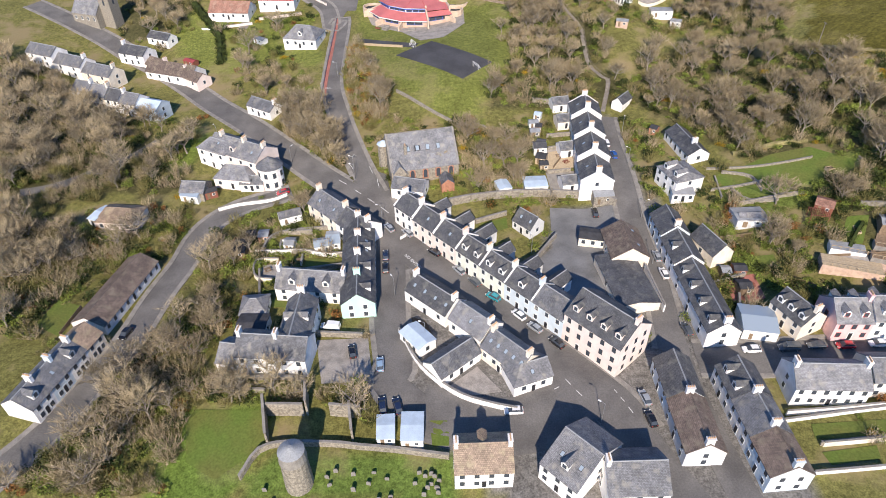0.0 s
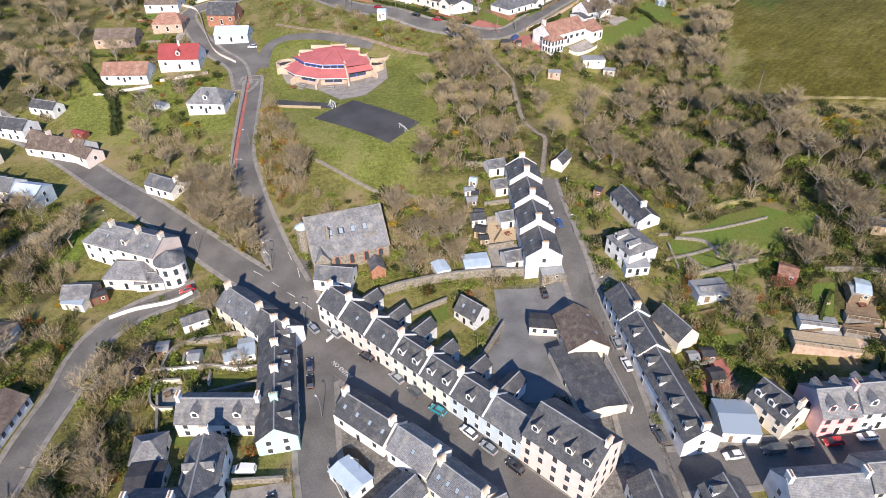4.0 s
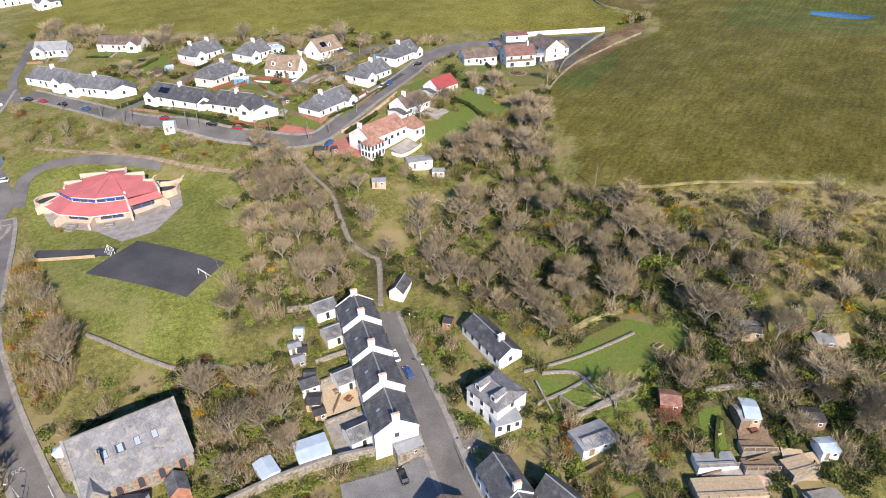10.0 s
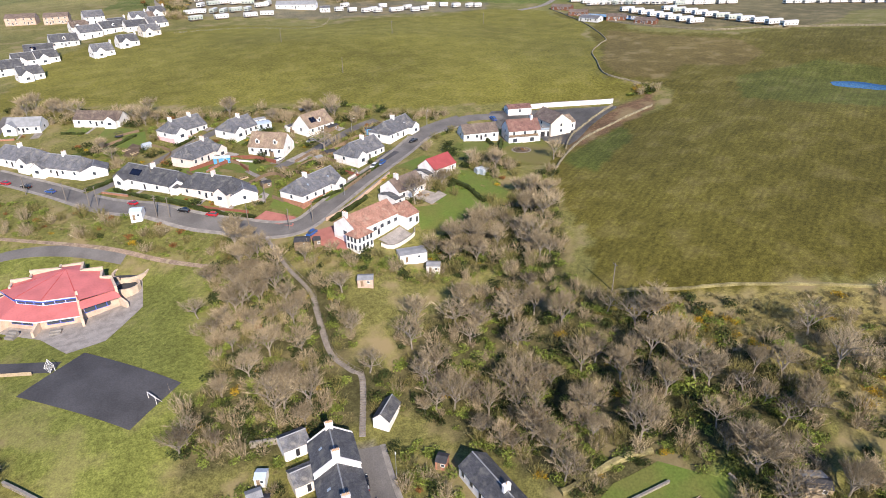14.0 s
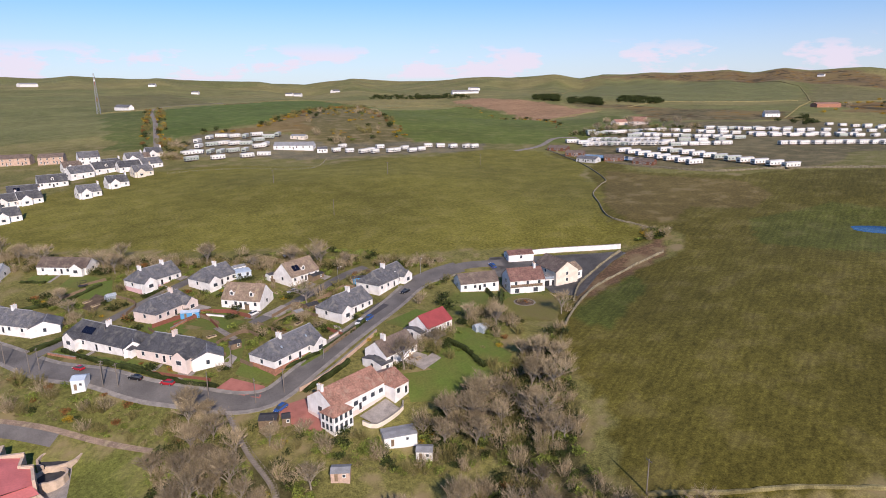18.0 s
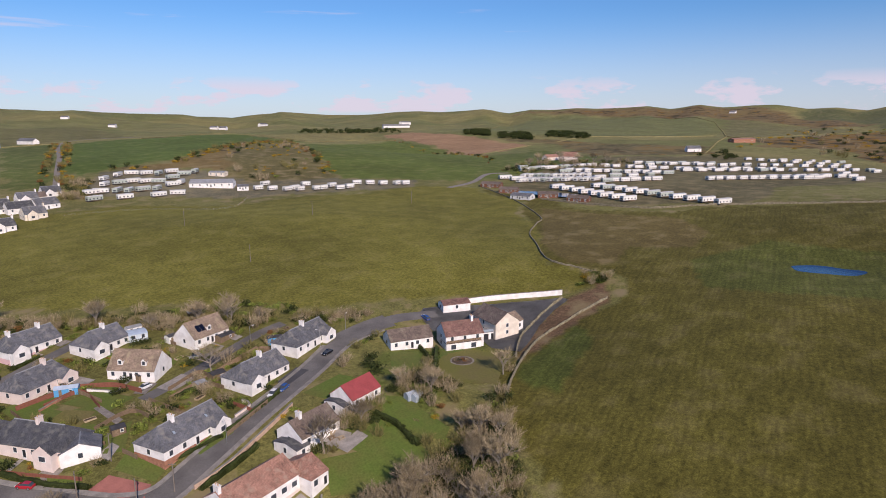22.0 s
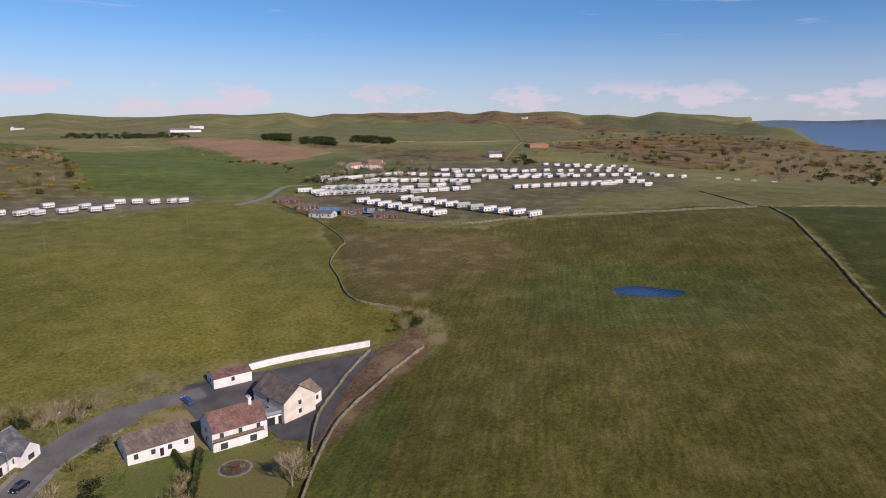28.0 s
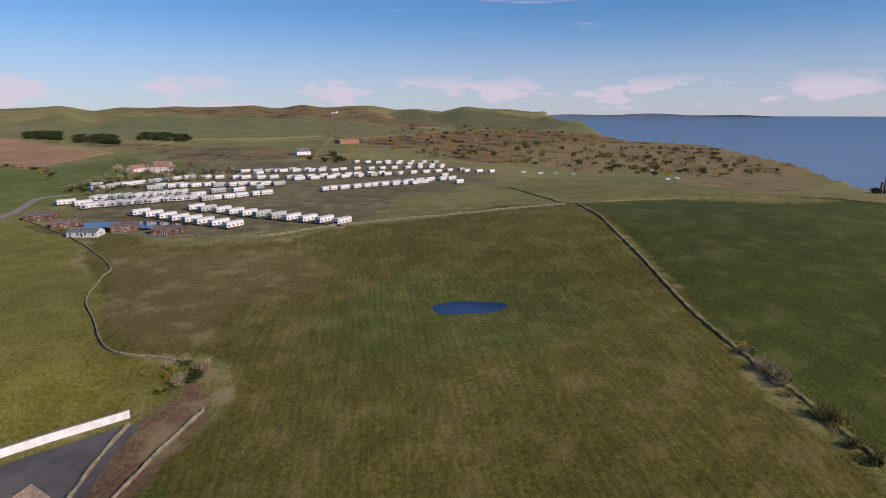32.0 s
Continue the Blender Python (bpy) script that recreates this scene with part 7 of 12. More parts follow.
terrace((47.6, 96.3), (47.7, 71.8), 8.0, [(1, 'blue', dict(roof='slate_dark')), (1.2, 'lightgrey', dict(roof='tile_brown', chim=(0.0, 1.0)))], eave=4.4, rise=2.8, roof='slate', floors=2, wins=3, ends=1)
house((1.9, 68.1), (13.4, 68.4), 9.0, eave=5, rise=3.2, roof='tile_tan', wall='white', wins=4, floors=2, chim=(0.0, 1.0), dormers_back=1)
house((18.6, 70.2), (24.7, 63.8), 15.0, eave=5, rise=4.2, roof='slate_light', wall='white', wins=3, floors=2, dormers=1, kind='house', sky=2)
house((30.5, 63.0), (42.3, 63.2), 10.0, eave=5, rise=3.5, roof='slate', wall='white', wins=3, floors=2, chim=(0.0,))

# the estate on the hill
house((64.4, 297.6), (81.3, 309.6), 10.8, eave=3.1, rise=3.9, wall='white', roof='slate', wins=5, hip=(3, 0), chim=(0.35,), pots=2, sky=2, sky_back=2, wing=0.84, kind='bungalow', plinth='brick', group='estate bungalows')
house((89.1, 321.7), (104.2, 331.2), 10.8, eave=3.1, rise=3.9, wall='white', roof='slate', wins=5, hip=(3, 0), chim=(0.6,), pots=2, sky_back=2, wing=0.16, kind='bungalow', group='estate bungalows')
house((108.6, 337.6), (124.4, 349.1), 10.8, eave=3.1, rise=3.9, wall='white', roof='slate', wins=5, hip=(3, 0), chim=(0.5,), pots=2, wing=0.84, kind='bungalow', group='estate bungalows')
house((3.2, 348.0), (24.6, 324.9), 10.8, eave=3.1, rise=3.9, wall='white', roof='slate_dark', wins=5, hip=(3, 3), chim=(0.5,), pots=2, solar=3, wing=0.16, kind='bungalow', group='estate bungalows')
house((28.5, 326.6), (27.7, 333.5), 6.1, eave=2.8, rise=2.0, wall='white', roof='slate_dark', wins=2, kind='bungalow_wing', door=None)
house((26.1, 324.9), (42.2, 310.4), 10.8, eave=3.1, rise=3.9, wall='pinkish', roof='slate_dark', wins=4, hip=(3, 3), chim=(0.5,), pots=2, wing=0.84, kind='bungalow', group='estate bungalows')
house((50.9, 309.7), (51.1, 316.7), 9.0, eave=2.8, rise=2.0, wall='white', roof='slate', wins=2, kind='bungalow_wing', door=None)
house((-27.3, 376.2), (-9.5, 362.3), 10.8, eave=3.1, rise=3.9, wall='white', roof='slate', wins=4, hip=(3, 3), chim=(0.5,), pots=2, wing=0.16, kind='bungalow', group='estate bungalows')
house((0.1, 362.0), (-0.0, 370.0), 9.5, eave=2.8, rise=2.0, wall='white', roof='slate', wins=2, kind='bungalow_wing', door=None)
house((-44.7, 393.9), (-27.6, 378.0), 10.8, eave=3.1, rise=3.9, wall='white', roof='slate', wins=4, hip=(3, 3), chim=(0.5,), pots=2, wing=0.84, kind='bungalow', group='estate bungalows')
house((25.8, 378.5), (40.2, 389.4), 10.8, eave=3.1, rise=3.9, wall='white', roof='slate', wins=5, hip=(3, 0), chim=(0.2, 0.75), pots=2, wing=0.16, kind='bungalow', plinth='pink', group='estate bungalows')
house((31.5, 347.3), (44.0, 359.3), 10.8, eave=3.1, rise=3.9, wall='pinkish', roof='slate', wins=5, hip=(3, 2), chim=(0.7,), pots=2, wing=0.84, kind='bungalow', group='estate bungalows')
house((49.3, 369.2), (60.8, 378.1), 10.8, eave=3.1, rise=3.9, wall='white', roof='slate', wins=5, hip=(3, 0), chim=(0.6,), pots=2, wing=0.16, kind='bungalow', group='estate bungalows')
house((60.7, 377.0), (66.7, 377.9), 6.0, eave=2.4, rise=0.3, wall='blue', roof='lightroof', wins=2, kind='bungalow_wing', door=None)
house((53.3, 353.5), (66.1, 344.9), 10.4, eave=3.1, rise=4.8, wall='white', roof='tile_tan', wins=4, dormers=2, kind='bungalow', group='estate bungalows')
house((80.1, 360.7), (92.5, 368.6), 10.4, eave=3.1, rise=4.8, wall='white', roof='tile_tan', wins=4, solar=2, dormers=1, kind='bungalow', group='estate bungalows')
house((-16.1, 421.4), (3.6, 411.4), 9.0, eave=3.0, rise=3.0, wall='white', roof='tile_brown', wins=4, wing=0.84, kind='bungalow', group='estate bungalows')
house((-43.8, 424.8), (-29.6, 421.2), 9.0, eave=3.0, rise=3.0, wall='white', roof='lead', wins=4, wing=0.16, kind='bungalow', group='estate bungalows')
house((75.0, 268.0), (91.7, 277.0), 10.5, eave=4.6, rise=3.4, wall='white', roof='tile_red', wins=6, kind='villa', plinth='pinkish', win=(1.5, 1.3), chim=(0.02,), pots=2)
house((74.4, 264.9), (80.2, 268.1), 5.2, eave=5.0, rise=1.8, wall='white', roof='tile_red', hip=(2.4, 2.4), wins=4, ends=3, floors=2, kind='sun_room', door=None, win=(0.9, 1.6))
house((93.6, 273.6), (98.6, 276.3), 11.0, eave=3.4, rise=2.6, wall='white', roof='tile_red', wins=2, kind='villa_wing', hip=(2.4, 0), door=0.8, win=(1.2, 1.4))
area('terrace_villa', [(82.5, 270.6), (91.5, 275.6), (94.2, 270.6), (86.0, 266.6)], 'paving', 0.5, 'pale paved terrace before a villa')
boundary('boundary_wall', [(82.6, 267.8), (86.0, 266.2), (94.6, 270.4), (95.6, 272.6)], 0.3, 1.3, 'cream', 'cream balustraded terrace wall')
house((95.6, 287.4), (107.6, 293.4), 9.5, eave=3.2, rise=3.4, wall='white', roof='tile_brown', wins=3, kind='bungalow', chim=(0.25,), pots=1)
house((93.5, 285.3), (97.5, 287.3), 8.5, eave=2.8, rise=0.8, wall='white', roof='slate_dark', wins=1, kind='garage', door=None)
area('patio_hill', [(104.0, 286.6), (111.5, 290.2), (113.0, 286.6), (106.0, 283.4)], 'paving', 0.3, 'pale paved patio with garden chairs')
house((112.6, 297.2), (123.4, 302.6), 8.4, eave=3.2, rise=3.2, wall='white', roof='red_sheet', wins=3, kind='bungalow')
house((110.0, 296.8), (113.6, 298.6), 7.5, eave=2.7, rise=0.7, wall='white', roof='slate_dark', wins=1, kind='garage', door=None)
house((139.1, 330.7), (154.6, 329.1), 9.0, eave=3.2, rise=2.8, wall='white', roof='tile_brown', wins=4, kind='bungalow')
house((157.2, 324.5), (171.2, 322.2), 10.0, eave=5.0, rise=3.6, wall='white', roof='tile_maroon', wins=3, floors=2, kind='house', chim=(0.8,), pots=2)
house((188.2, 325.0), (187.5, 340.0), 10.5, eave=5.2, rise=3.6, wall='cream', roof='tile_brown', wins=2, floors=2, kind='house')
house((184.7, 325.7), (192.4, 328.1), 8.0, eave=4, rise=2.4, wall='white', roof='tile_tan', wins=2, floors=1, kind='house_wing', door=None)
house((171.1, 351.9), (182.5, 350.3), 6.0, eave=2.8, rise=1.2, wall='white', roof='tile_maroon', wins=1, kind='garage', door=None)

# cars
car(-15.7, 150.1, -55, 'silver')
car(-10.1, 147.6, -50, 'silver')
car(-2.3, 138.8, -43, 'black')
car(4.5, 131.0, -54, 'silver')
car(8.5, 126.3, -55, 'grey')
car(13.1, 120.4, -41, 'teal')
car(19.0, 113.6, -52, 'white')
car(22.5, 109.1, -50, 'silver')
car(27.1, 104.0, -51, 'black')
car(-16.0, 137.9, -85, 'navy')
car(-15.7, 132.5, -85, 'black')
car(-14.7, 97.6, -85, 'pale blue')
car(15.0, 84.9, -0, 'white')
car(44.3, 88.2, -80, 'silver')
car(44.2, 82.7, -81, 'black')
car(59.3, 107.7, -81, 'grey')
car(59.1, 134.4, -87, 'silver')
car(59.2, 127.6, -85, 'white')
car(72.4, 100.7, -1, 'white')
car(87.4, 100.9, -1, 'grey')
car(93.9, 100.5, -3, 'red')
car(101.4, 100.5, -3, 'white')
car(-21.5, 101.2, -77, 'black')
car(-79.0, 110.2, 77, 'black')
car(46.3, 155.9, -91, 'black')
car(-51.1, 170.7, 18, 'red')
car(-13.5, 86.5, -81, 'navy')
car(-10.2, 86.4, -74, 'navy')
car(81.0, 100.7, -3, 'grey', True)
car(-27.7, 109.7, -8, 'white', True)
car(54.9, 194.0, -98, 'black')
car(55.5, 187.3, -90, 'white')
car(56.6, 180.6, -85, 'blue')
car(9.7, 326.4, -50, 'red')
car(26.0, 313.2, -32, 'black')
car(34.7, 307.4, -33, 'red')
car(63.5, 281.7, 29, 'blue')
car(95.8, 317.9, 43, 'white')
car(99.3, 319.5, 40, 'blue')
car(118.4, 336.0, 28, 'black')
car(63.0, 342.1, 31, 'white')
car(79.5, 355.7, 4, 'silver')
car(-42.9, 376.3, -39, 'black')
car(-37.3, 372.2, -40, 'red')
car(-29.3, 365.7, -41, 'black')
car(-20.1, 357.0, -38, 'blue')
car(162.0, 349.5, -81, 'blue')
car(-46.7, 314.9, -9, 'white')

# ---- pools, school and games pitch ----
pool("water_pond", 324.2, 293.5, 51.7, 13.8, 7.6, -54.6, "shallow blue pond in the pasture", 2)
school(-8.3, 297.6, 0)
goal(13.5, 229.9, -60)
goal(-10.7, 254.7, 120)

# ---- further things ----

# caravan park by the lake
caravan(382, 547, -3, 12)
caravan(382, 535, -3, 12)
caravan(382, 523, -3, 12)
caravan(381, 511, -4, 12)
caravan(381, 500, -4, 12)
caravan(380, 489, -3, 12)
caravan(380, 477, -4, 12)
caravan(379, 465, -3, 12)
caravan(410, 530, -3, 12)
caravan(409, 518, -4, 12, tone='caravan_green')
caravan(410, 506, -2, 12)
caravan(409, 494, -2, 12)
caravan(408, 482, -2, 12)
caravan(408, 471, -4, 12, tone='caravan_green')
caravan(407, 458, -3, 12, tone='caravan_green')
caravan(406, 446, -3, 12)
caravan(406, 434, -3, 12)
caravan(406, 422, -2, 12)
caravan(405, 409, -2, 12)
caravan(380, 595, 27, 11)
caravan(386, 595, 25, 11)
caravan(390, 591, 29, 11)
caravan(396, 589, 30, 11)
caravan(399, 585, 27, 11, tone='caravan_green')
caravan(405, 584, 25, 11)
caravan(409, 580, 29, 11, tone='caravan_green')
caravan(415, 577, 30, 11)
caravan(419, 577, 24, 11)
caravan(425, 573, 28, 11)
caravan(429, 569, 25, 11)
caravan(431, 567, 29, 11)
caravan(437, 564, 24, 11)
caravan(402, 619, 28, 11)
caravan(406, 616, 21, 11)
caravan(413, 613, 25, 11, tone='caravan_green')
caravan(418, 609, 27, 11, tone='caravan_green')
caravan(424, 604, 23, 11)
caravan(431, 603, 25, 11)
caravan(435, 600, 23, 11)
caravan(441, 598, 31, 11)
caravan(447, 595, 24, 11)
caravan(453, 592, 29, 11)
caravan(431, 661, -2, 11)
caravan(446, 664, -11, 11, tone='caravan_green')
caravan(460, 665, -5, 11)
caravan(472, 667, -6, 11)
caravan(487, 668, -5, 11, tone='caravan_green')
caravan(499, 669, -10, 11)
caravan(512, 671, -9, 11)
caravan(527, 671, -10, 11)
caravan(468, 636, 0, 11)
caravan(474, 628, -6, 11)
caravan(480, 622, -5, 11)
caravan(487, 616, -10, 11)
caravan(495, 611, -3, 11)
caravan(497, 602, -11, 11, tone='caravan_green')
caravan(506, 594, -8, 11)
caravan(513, 591, -10, 11)
caravan(518, 583, -8, 11)
caravan(523, 576, -9, 11)
caravan(528, 672, -6, 10)
caravan(535, 659, -8, 10)
caravan(541, 649, -2, 10)
caravan(551, 637, -7, 10)
caravan(554, 629, -11, 10)
caravan(561, 617, -7, 10)
caravan(569, 609, -10, 10)
caravan(578, 597, -6, 10)
caravan(515, 506, -7, 11)
caravan(522, 503, -10, 11)
caravan(528, 499, -2, 11)
caravan(539, 494, -3, 11)
caravan(548, 490, -8, 11)
caravan(556, 488, -5, 11)
caravan(563, 483, -7, 11)
caravan(571, 478, -4, 11)
caravan(581, 474, -4, 11)
caravan(587, 468, -8, 11)
caravan(598, 466, -8, 11)
caravan(582, 591, -3, 10)
caravan(594, 586, -11, 10)
caravan(606, 581, -7, 10)
caravan(619, 576, -5, 10)
caravan(632, 571, -6, 10)
caravan(643, 568, -11, 10)
caravan(658, 562, -12, 10)
caravan(670, 557, -8, 10)
caravan(688, 619, -5, 10)
caravan(706, 613, -8, 10)
caravan(718, 602, -6, 10)
caravan(733, 597, -2, 10)
caravan(749, 591, -11, 10)
caravan(766, 583, -9, 10)
caravan(780, 575, -4, 10)
caravan(796, 568, -10, 10)
caravan(811, 562, -5, 10)
caravan(565, 486, -13, 11, tone='caravan_green')
caravan(578, 482, -2, 11)
caravan(594, 479, -12, 11)
caravan(609, 477, -9, 11)
caravan(623, 474, -9, 11)
caravan(638, 469, -7, 11)
caravan(602, 677, -11, 11)
caravan(611, 669, -10, 11, tone='caravan_green')
caravan(620, 662, -10, 11, tone='caravan_green')
caravan(629, 651, -7, 11)
caravan(640, 643, -11, 11)
caravan(651, 632, -5, 11)
caravan(660, 626, -4, 11)
caravan(669, 616, -5, 11)
caravan(797, 678, -3, 10)
caravan(802, 664, -7, 10)
caravan(807, 651, -9, 10)
caravan(811, 639, -9, 10)
caravan(816, 627, -7, 10)
caravan(821, 613, -9, 10)
caravan(825, 600, -6, 10)
caravan(831, 586, -5, 10)
caravan(835, 574, -2, 10)
caravan(438, 550, -11, 10, tone='caravan_green')
caravan(447, 548, -11, 10)
caravan(453, 544, -13, 10)
caravan(461, 541, -11, 10)
caravan(472, 536, -9, 10)
caravan(478, 533, -9, 10)
caravan(380, 619, -11, 12)
caravan(384, 607, -6, 12)
caravan(385, 593, -9, 12)
caravan(685, 492, -6, 11)
caravan(648, 465, -10, 11)
caravan(611, 439, -6, 11)
caravan(774, 510, -7, 11)
caravan(782, 498, -13, 11)
caravan(792, 487, -5, 11)
caravan(825, 460, -49, 5.5, small=True)
caravan(827, 440, -49, 5.5, small=True)
caravan(830, 423, -53, 5.5, tone='caravan_green', small=True)
caravan(833, 403, -53, 5.5, tone='caravan_green', small=True)
caravan(1065, 356, -49, 5.5, small=True)
caravan(841, 301, -50, 5.5, small=True)
caravan(875, 296, -55, 5.5, small=True)
caravan(593, 650, 10, 12)
caravan(625, 656, 2, 10)
caravan(649, 656, -8, 11, tone='caravan_green')
caravan(658, 644, 10, 12)
caravan(677, 638, 2, 12, tone='caravan_green')
caravan(830, 652, -8, 12)
caravan(843, 641, -4, 12)
caravan(857, 630, 10, 10)
caravan(871, 620, -4, 10)
caravan(886, 610, -4, 12, tone='caravan_green')
caravan(570, 580, -8, 12)
caravan(583, 573, -8, 11)
caravan(598, 566, -4, 12)
caravan(612, 560, -8, 11)
caravan(628, 554, 10, 11)
caravan(644, 549, -8, 10, tone='caravan_green')
caravan(661, 544, -8, 11)
caravan(679, 540, 10, 11)
caravan(699, 536, -8, 10)
caravan(719, 532, -8, 12)
caravan(741, 529, -8, 12)
caravan(765, 527, -4, 11)
caravan(790, 524, -8, 10, tone='caravan_green')
caravan(449, 572, -8, 12)
caravan(470, 574, -20, 11, tone='caravan_green')
caravan(482, 565, -4, 11)
caravan(502, 563, 10, 10, tone='caravan_green')
caravan(528, 566, -8, 12, tone='caravan_green')
caravan(443, 680, -4, 10, tone='caravan_green')
caravan(456, 668, -8, 10)
caravan(458, 630, -20, 12, tone='caravan_green')
caravan(479, 630, -4, 12)

# caravan park on the west
caravan(50, 688, 24, 11)
caravan(52, 662, 30, 11, tone='caravan_green')
caravan(60, 743, 68, 11)
caravan(60, 717, 68, 11)
caravan(57, 690, -12, 11)
caravan(71, 757, 68, 11)
caravan(71, 721, 24, 11, tone='caravan_green')
caravan(68, 689, 68, 11, tone='caravan_green')
caravan(82, 761, -12, 11)
caravan(81, 724, 24, 11)
caravan(76, 686, 68, 11, tone='caravan_green')
caravan(72, 662, 18, 11)
caravan(93, 756, 24, 11)
caravan(90, 720, 30, 11)
caravan(86, 688, 30, 11, tone='caravan_green')
caravan(103, 752, 68, 11, tone='caravan_green')
caravan(100, 717, -12, 11, tone='caravan_green')
caravan(96, 688, 68, 11, tone='caravan_green')
caravan(95, 664, 24, 11)
caravan(114, 757, 18, 11)
caravan(112, 730, 24, 11, tone='caravan_green')
caravan(109, 702, 24, 11)
caravan(109, 668, -12, 11)
caravan(123, 743, -12, 11, tone='caravan_green')
caravan(116, 708, 68, 11)
caravan(133, 751, 68, 11, tone='caravan_green')
caravan(170, 667, 14, 7)
caravan(179, 681, 24, 7)
caravan(180, 660, 8, 7)
caravan(190, 652, 24, 7)
caravan(197, 654, 14, 7)
caravan(199, 647, 24, 7)
caravan(209, 665, 8, 7)
caravan(212, 643, 14, 7)
caravan(217, 643, 24, 7)
caravan(227, 650, 24, 7)
caravan(229, 636, 8, 7)
caravan(238, 638, 8, 7)
caravan(250, 652, -10, 7)
caravan(260, 647, -10, 7)
caravan(269, 640, 8, 7)
caravan(280, 635, 24, 7)
caravan(286, 632, 8, 7)
house((120.1, 691.9), (152.2, 678.6), 12.0, eave=3.4, rise=2.6, wall='white', roof='lead', wins=6, kind='clubhouse')
house((141.9, 734.6), (153.6, 725.9), 8.0, eave=3, rise=1, wall='cream', roof='lead', wins=3, kind='outbuilding')
house((153.7, 668.9), (162.4, 667.1), 8.0, eave=3, rise=1.4, wall='white', roof='slate', wins=2, kind='outbuilding')

# lodges
house((336.0, 590.5), (346.8, 577.4), 9.0, eave=2.8, rise=1.6, wall='log', roof='tile_brown', wins=4, kind='lodge', group='lakeside lodges')
house((331.6, 556.1), (342.8, 546.3), 9.0, eave=2.8, rise=1.6, wall='log', roof='tile_brown', wins=4, kind='lodge', group='lakeside lodges')
house((323.2, 528.2), (330.8, 514.2), 9.0, eave=2.8, rise=1.6, wall='lightgrey', roof='slate', wins=4, kind='lodge', group='lakeside lodges')
house((340.9, 517.5), (353.2, 509.4), 9.0, eave=2.8, rise=1.6, wall='log', roof='tile_brown', wins=4, kind='lodge', group='lakeside lodges')
house((346.6, 492.0), (355.1, 479.3), 9.0, eave=2.8, rise=1.6, wall='log', roof='tile_brown', wins=4, kind='lodge', group='lakeside lodges')

# farms
house((548.0, 748.8), (559.0, 734.5), 12.0, eave=6, rise=5, wall='pinkish', roof='tile_red', wins=3, floors=2, kind='farmhouse')
house((537.8, 762.2), (561.3, 765.8), 9.0, eave=4, rise=3, wall='pinkish', roof='tile_red', wins=3, kind='barn')
house((844.7, 815.7), (864.5, 806.9), 10.0, eave=5, rise=4, wall='white', roof='slate', wins=3, kind='farmhouse')
house((1041.7, 885.7), (1092.9, 880.5), 14.0, eave=6, rise=2, wall='brick', roof='tile_red', wins=3, kind='barn')
house((-53.1, 1347.7), (-29.2, 1312.2), 10.0, eave=5, rise=4, wall='white', roof='slate', wins=0, back=0, ends=0, door=None, kind='farmhouse')
house((760.4, 1784.5), (838.1, 1778.2), 14.0, eave=6, rise=4, wall='white', roof='slate_light', wins=0, back=0, ends=0, door=None, kind='farmhouse')
house((991.5, 2163.2), (1040.4, 2192.3), 12.0, eave=9, rise=3, wall='white', roof='slate_light', wins=0, back=0, ends=0, door=None, kind='barn')
house((-396.0, 2479.9), (-352.5, 2509.0), 25.0, eave=8, rise=4, wall='white', roof='lead', wins=0, back=0, ends=0, door=None, kind='barn')
house((356.8, 2149.1), (375.1, 2134.7), 12.0, eave=6, rise=4, wall='white', roof='slate', wins=0, back=0, ends=0, door=None, kind='farmhouse')
house((379.6, 2131.1), (397.8, 2116.7), 12.0, eave=6, rise=4, wall='white', roof='slate', wins=0, back=0, ends=0, door=None, kind='farmhouse')
house((532.8, 2262.8), (561.5, 2286.5), 12.0, eave=6, rise=4, wall='white', roof='slate', wins=0, back=0, ends=0, door=None, kind='farmhouse')
house((-37.1, 2538.6), (-15.7, 2530.0), 12.0, eave=6, rise=4, wall='white', roof='slate', wins=0, back=0, ends=0, door=None, kind='farmhouse')
house((92.3, 2336.7), (112.3, 2327.6), 12.0, eave=6, rise=4, wall='white', roof='slate', wins=0, back=0, ends=0, door=None, kind='farmhouse')
house((2231.2, 1816.2), (2238.3, 1794.4), 12.0, eave=6, rise=4, wall='white', roof='slate', wins=0, back=0, ends=0, door=None, kind='farmhouse')

# houses at the west end of the pasture
house((-54.3, 567.6), (-37.5, 571.0), 10.5, eave=5.4, rise=4.2, wall='white', roof='slate_dark', wins=4, floors=2, solar=2)
house((-44.1, 602.9), (-27.3, 607.9), 10.5, eave=3.6, rise=4.4, wall='white', roof='slate_dark', wins=4, dormers=1)
house((-27.3, 622.4), (-13.6, 630.8), 10.5, eave=4.4, rise=4.2, wall='white', roof='slate', wins=3)
house((-13.3, 634.6), (1.6, 643.8), 10.5, eave=3.6, rise=4.4, wall='white', roof='slate_dark', wins=3, dormers=1)
house((2.3, 635.0), (16.9, 640.7), 10.5, eave=3.4, rise=4.0, wall='white', roof='slate_dark', wins=3)
house((18.0, 640.2), (31.4, 647.6), 10.5, eave=3.4, rise=4.0, wall='white', roof='slate', wins=3)
house((-28.5, 678.7), (-14.2, 683.1), 10.5, eave=5.4, rise=4.2, wall='white', roof='slate', wins=3, floors=2)
house((5.5, 673.4), (22.2, 679.9), 9.0, eave=3, rise=3, wall='cream', roof='tile_brown', wins=3)
terrace((-87.4, 707.3), (-65.5, 702.7), 9.0, [(1, 'peach', dict()), (1, 'peach', dict())], eave=5.4, rise=2.6, roof='tile_brown', floors=2, wins=2, ends=0)
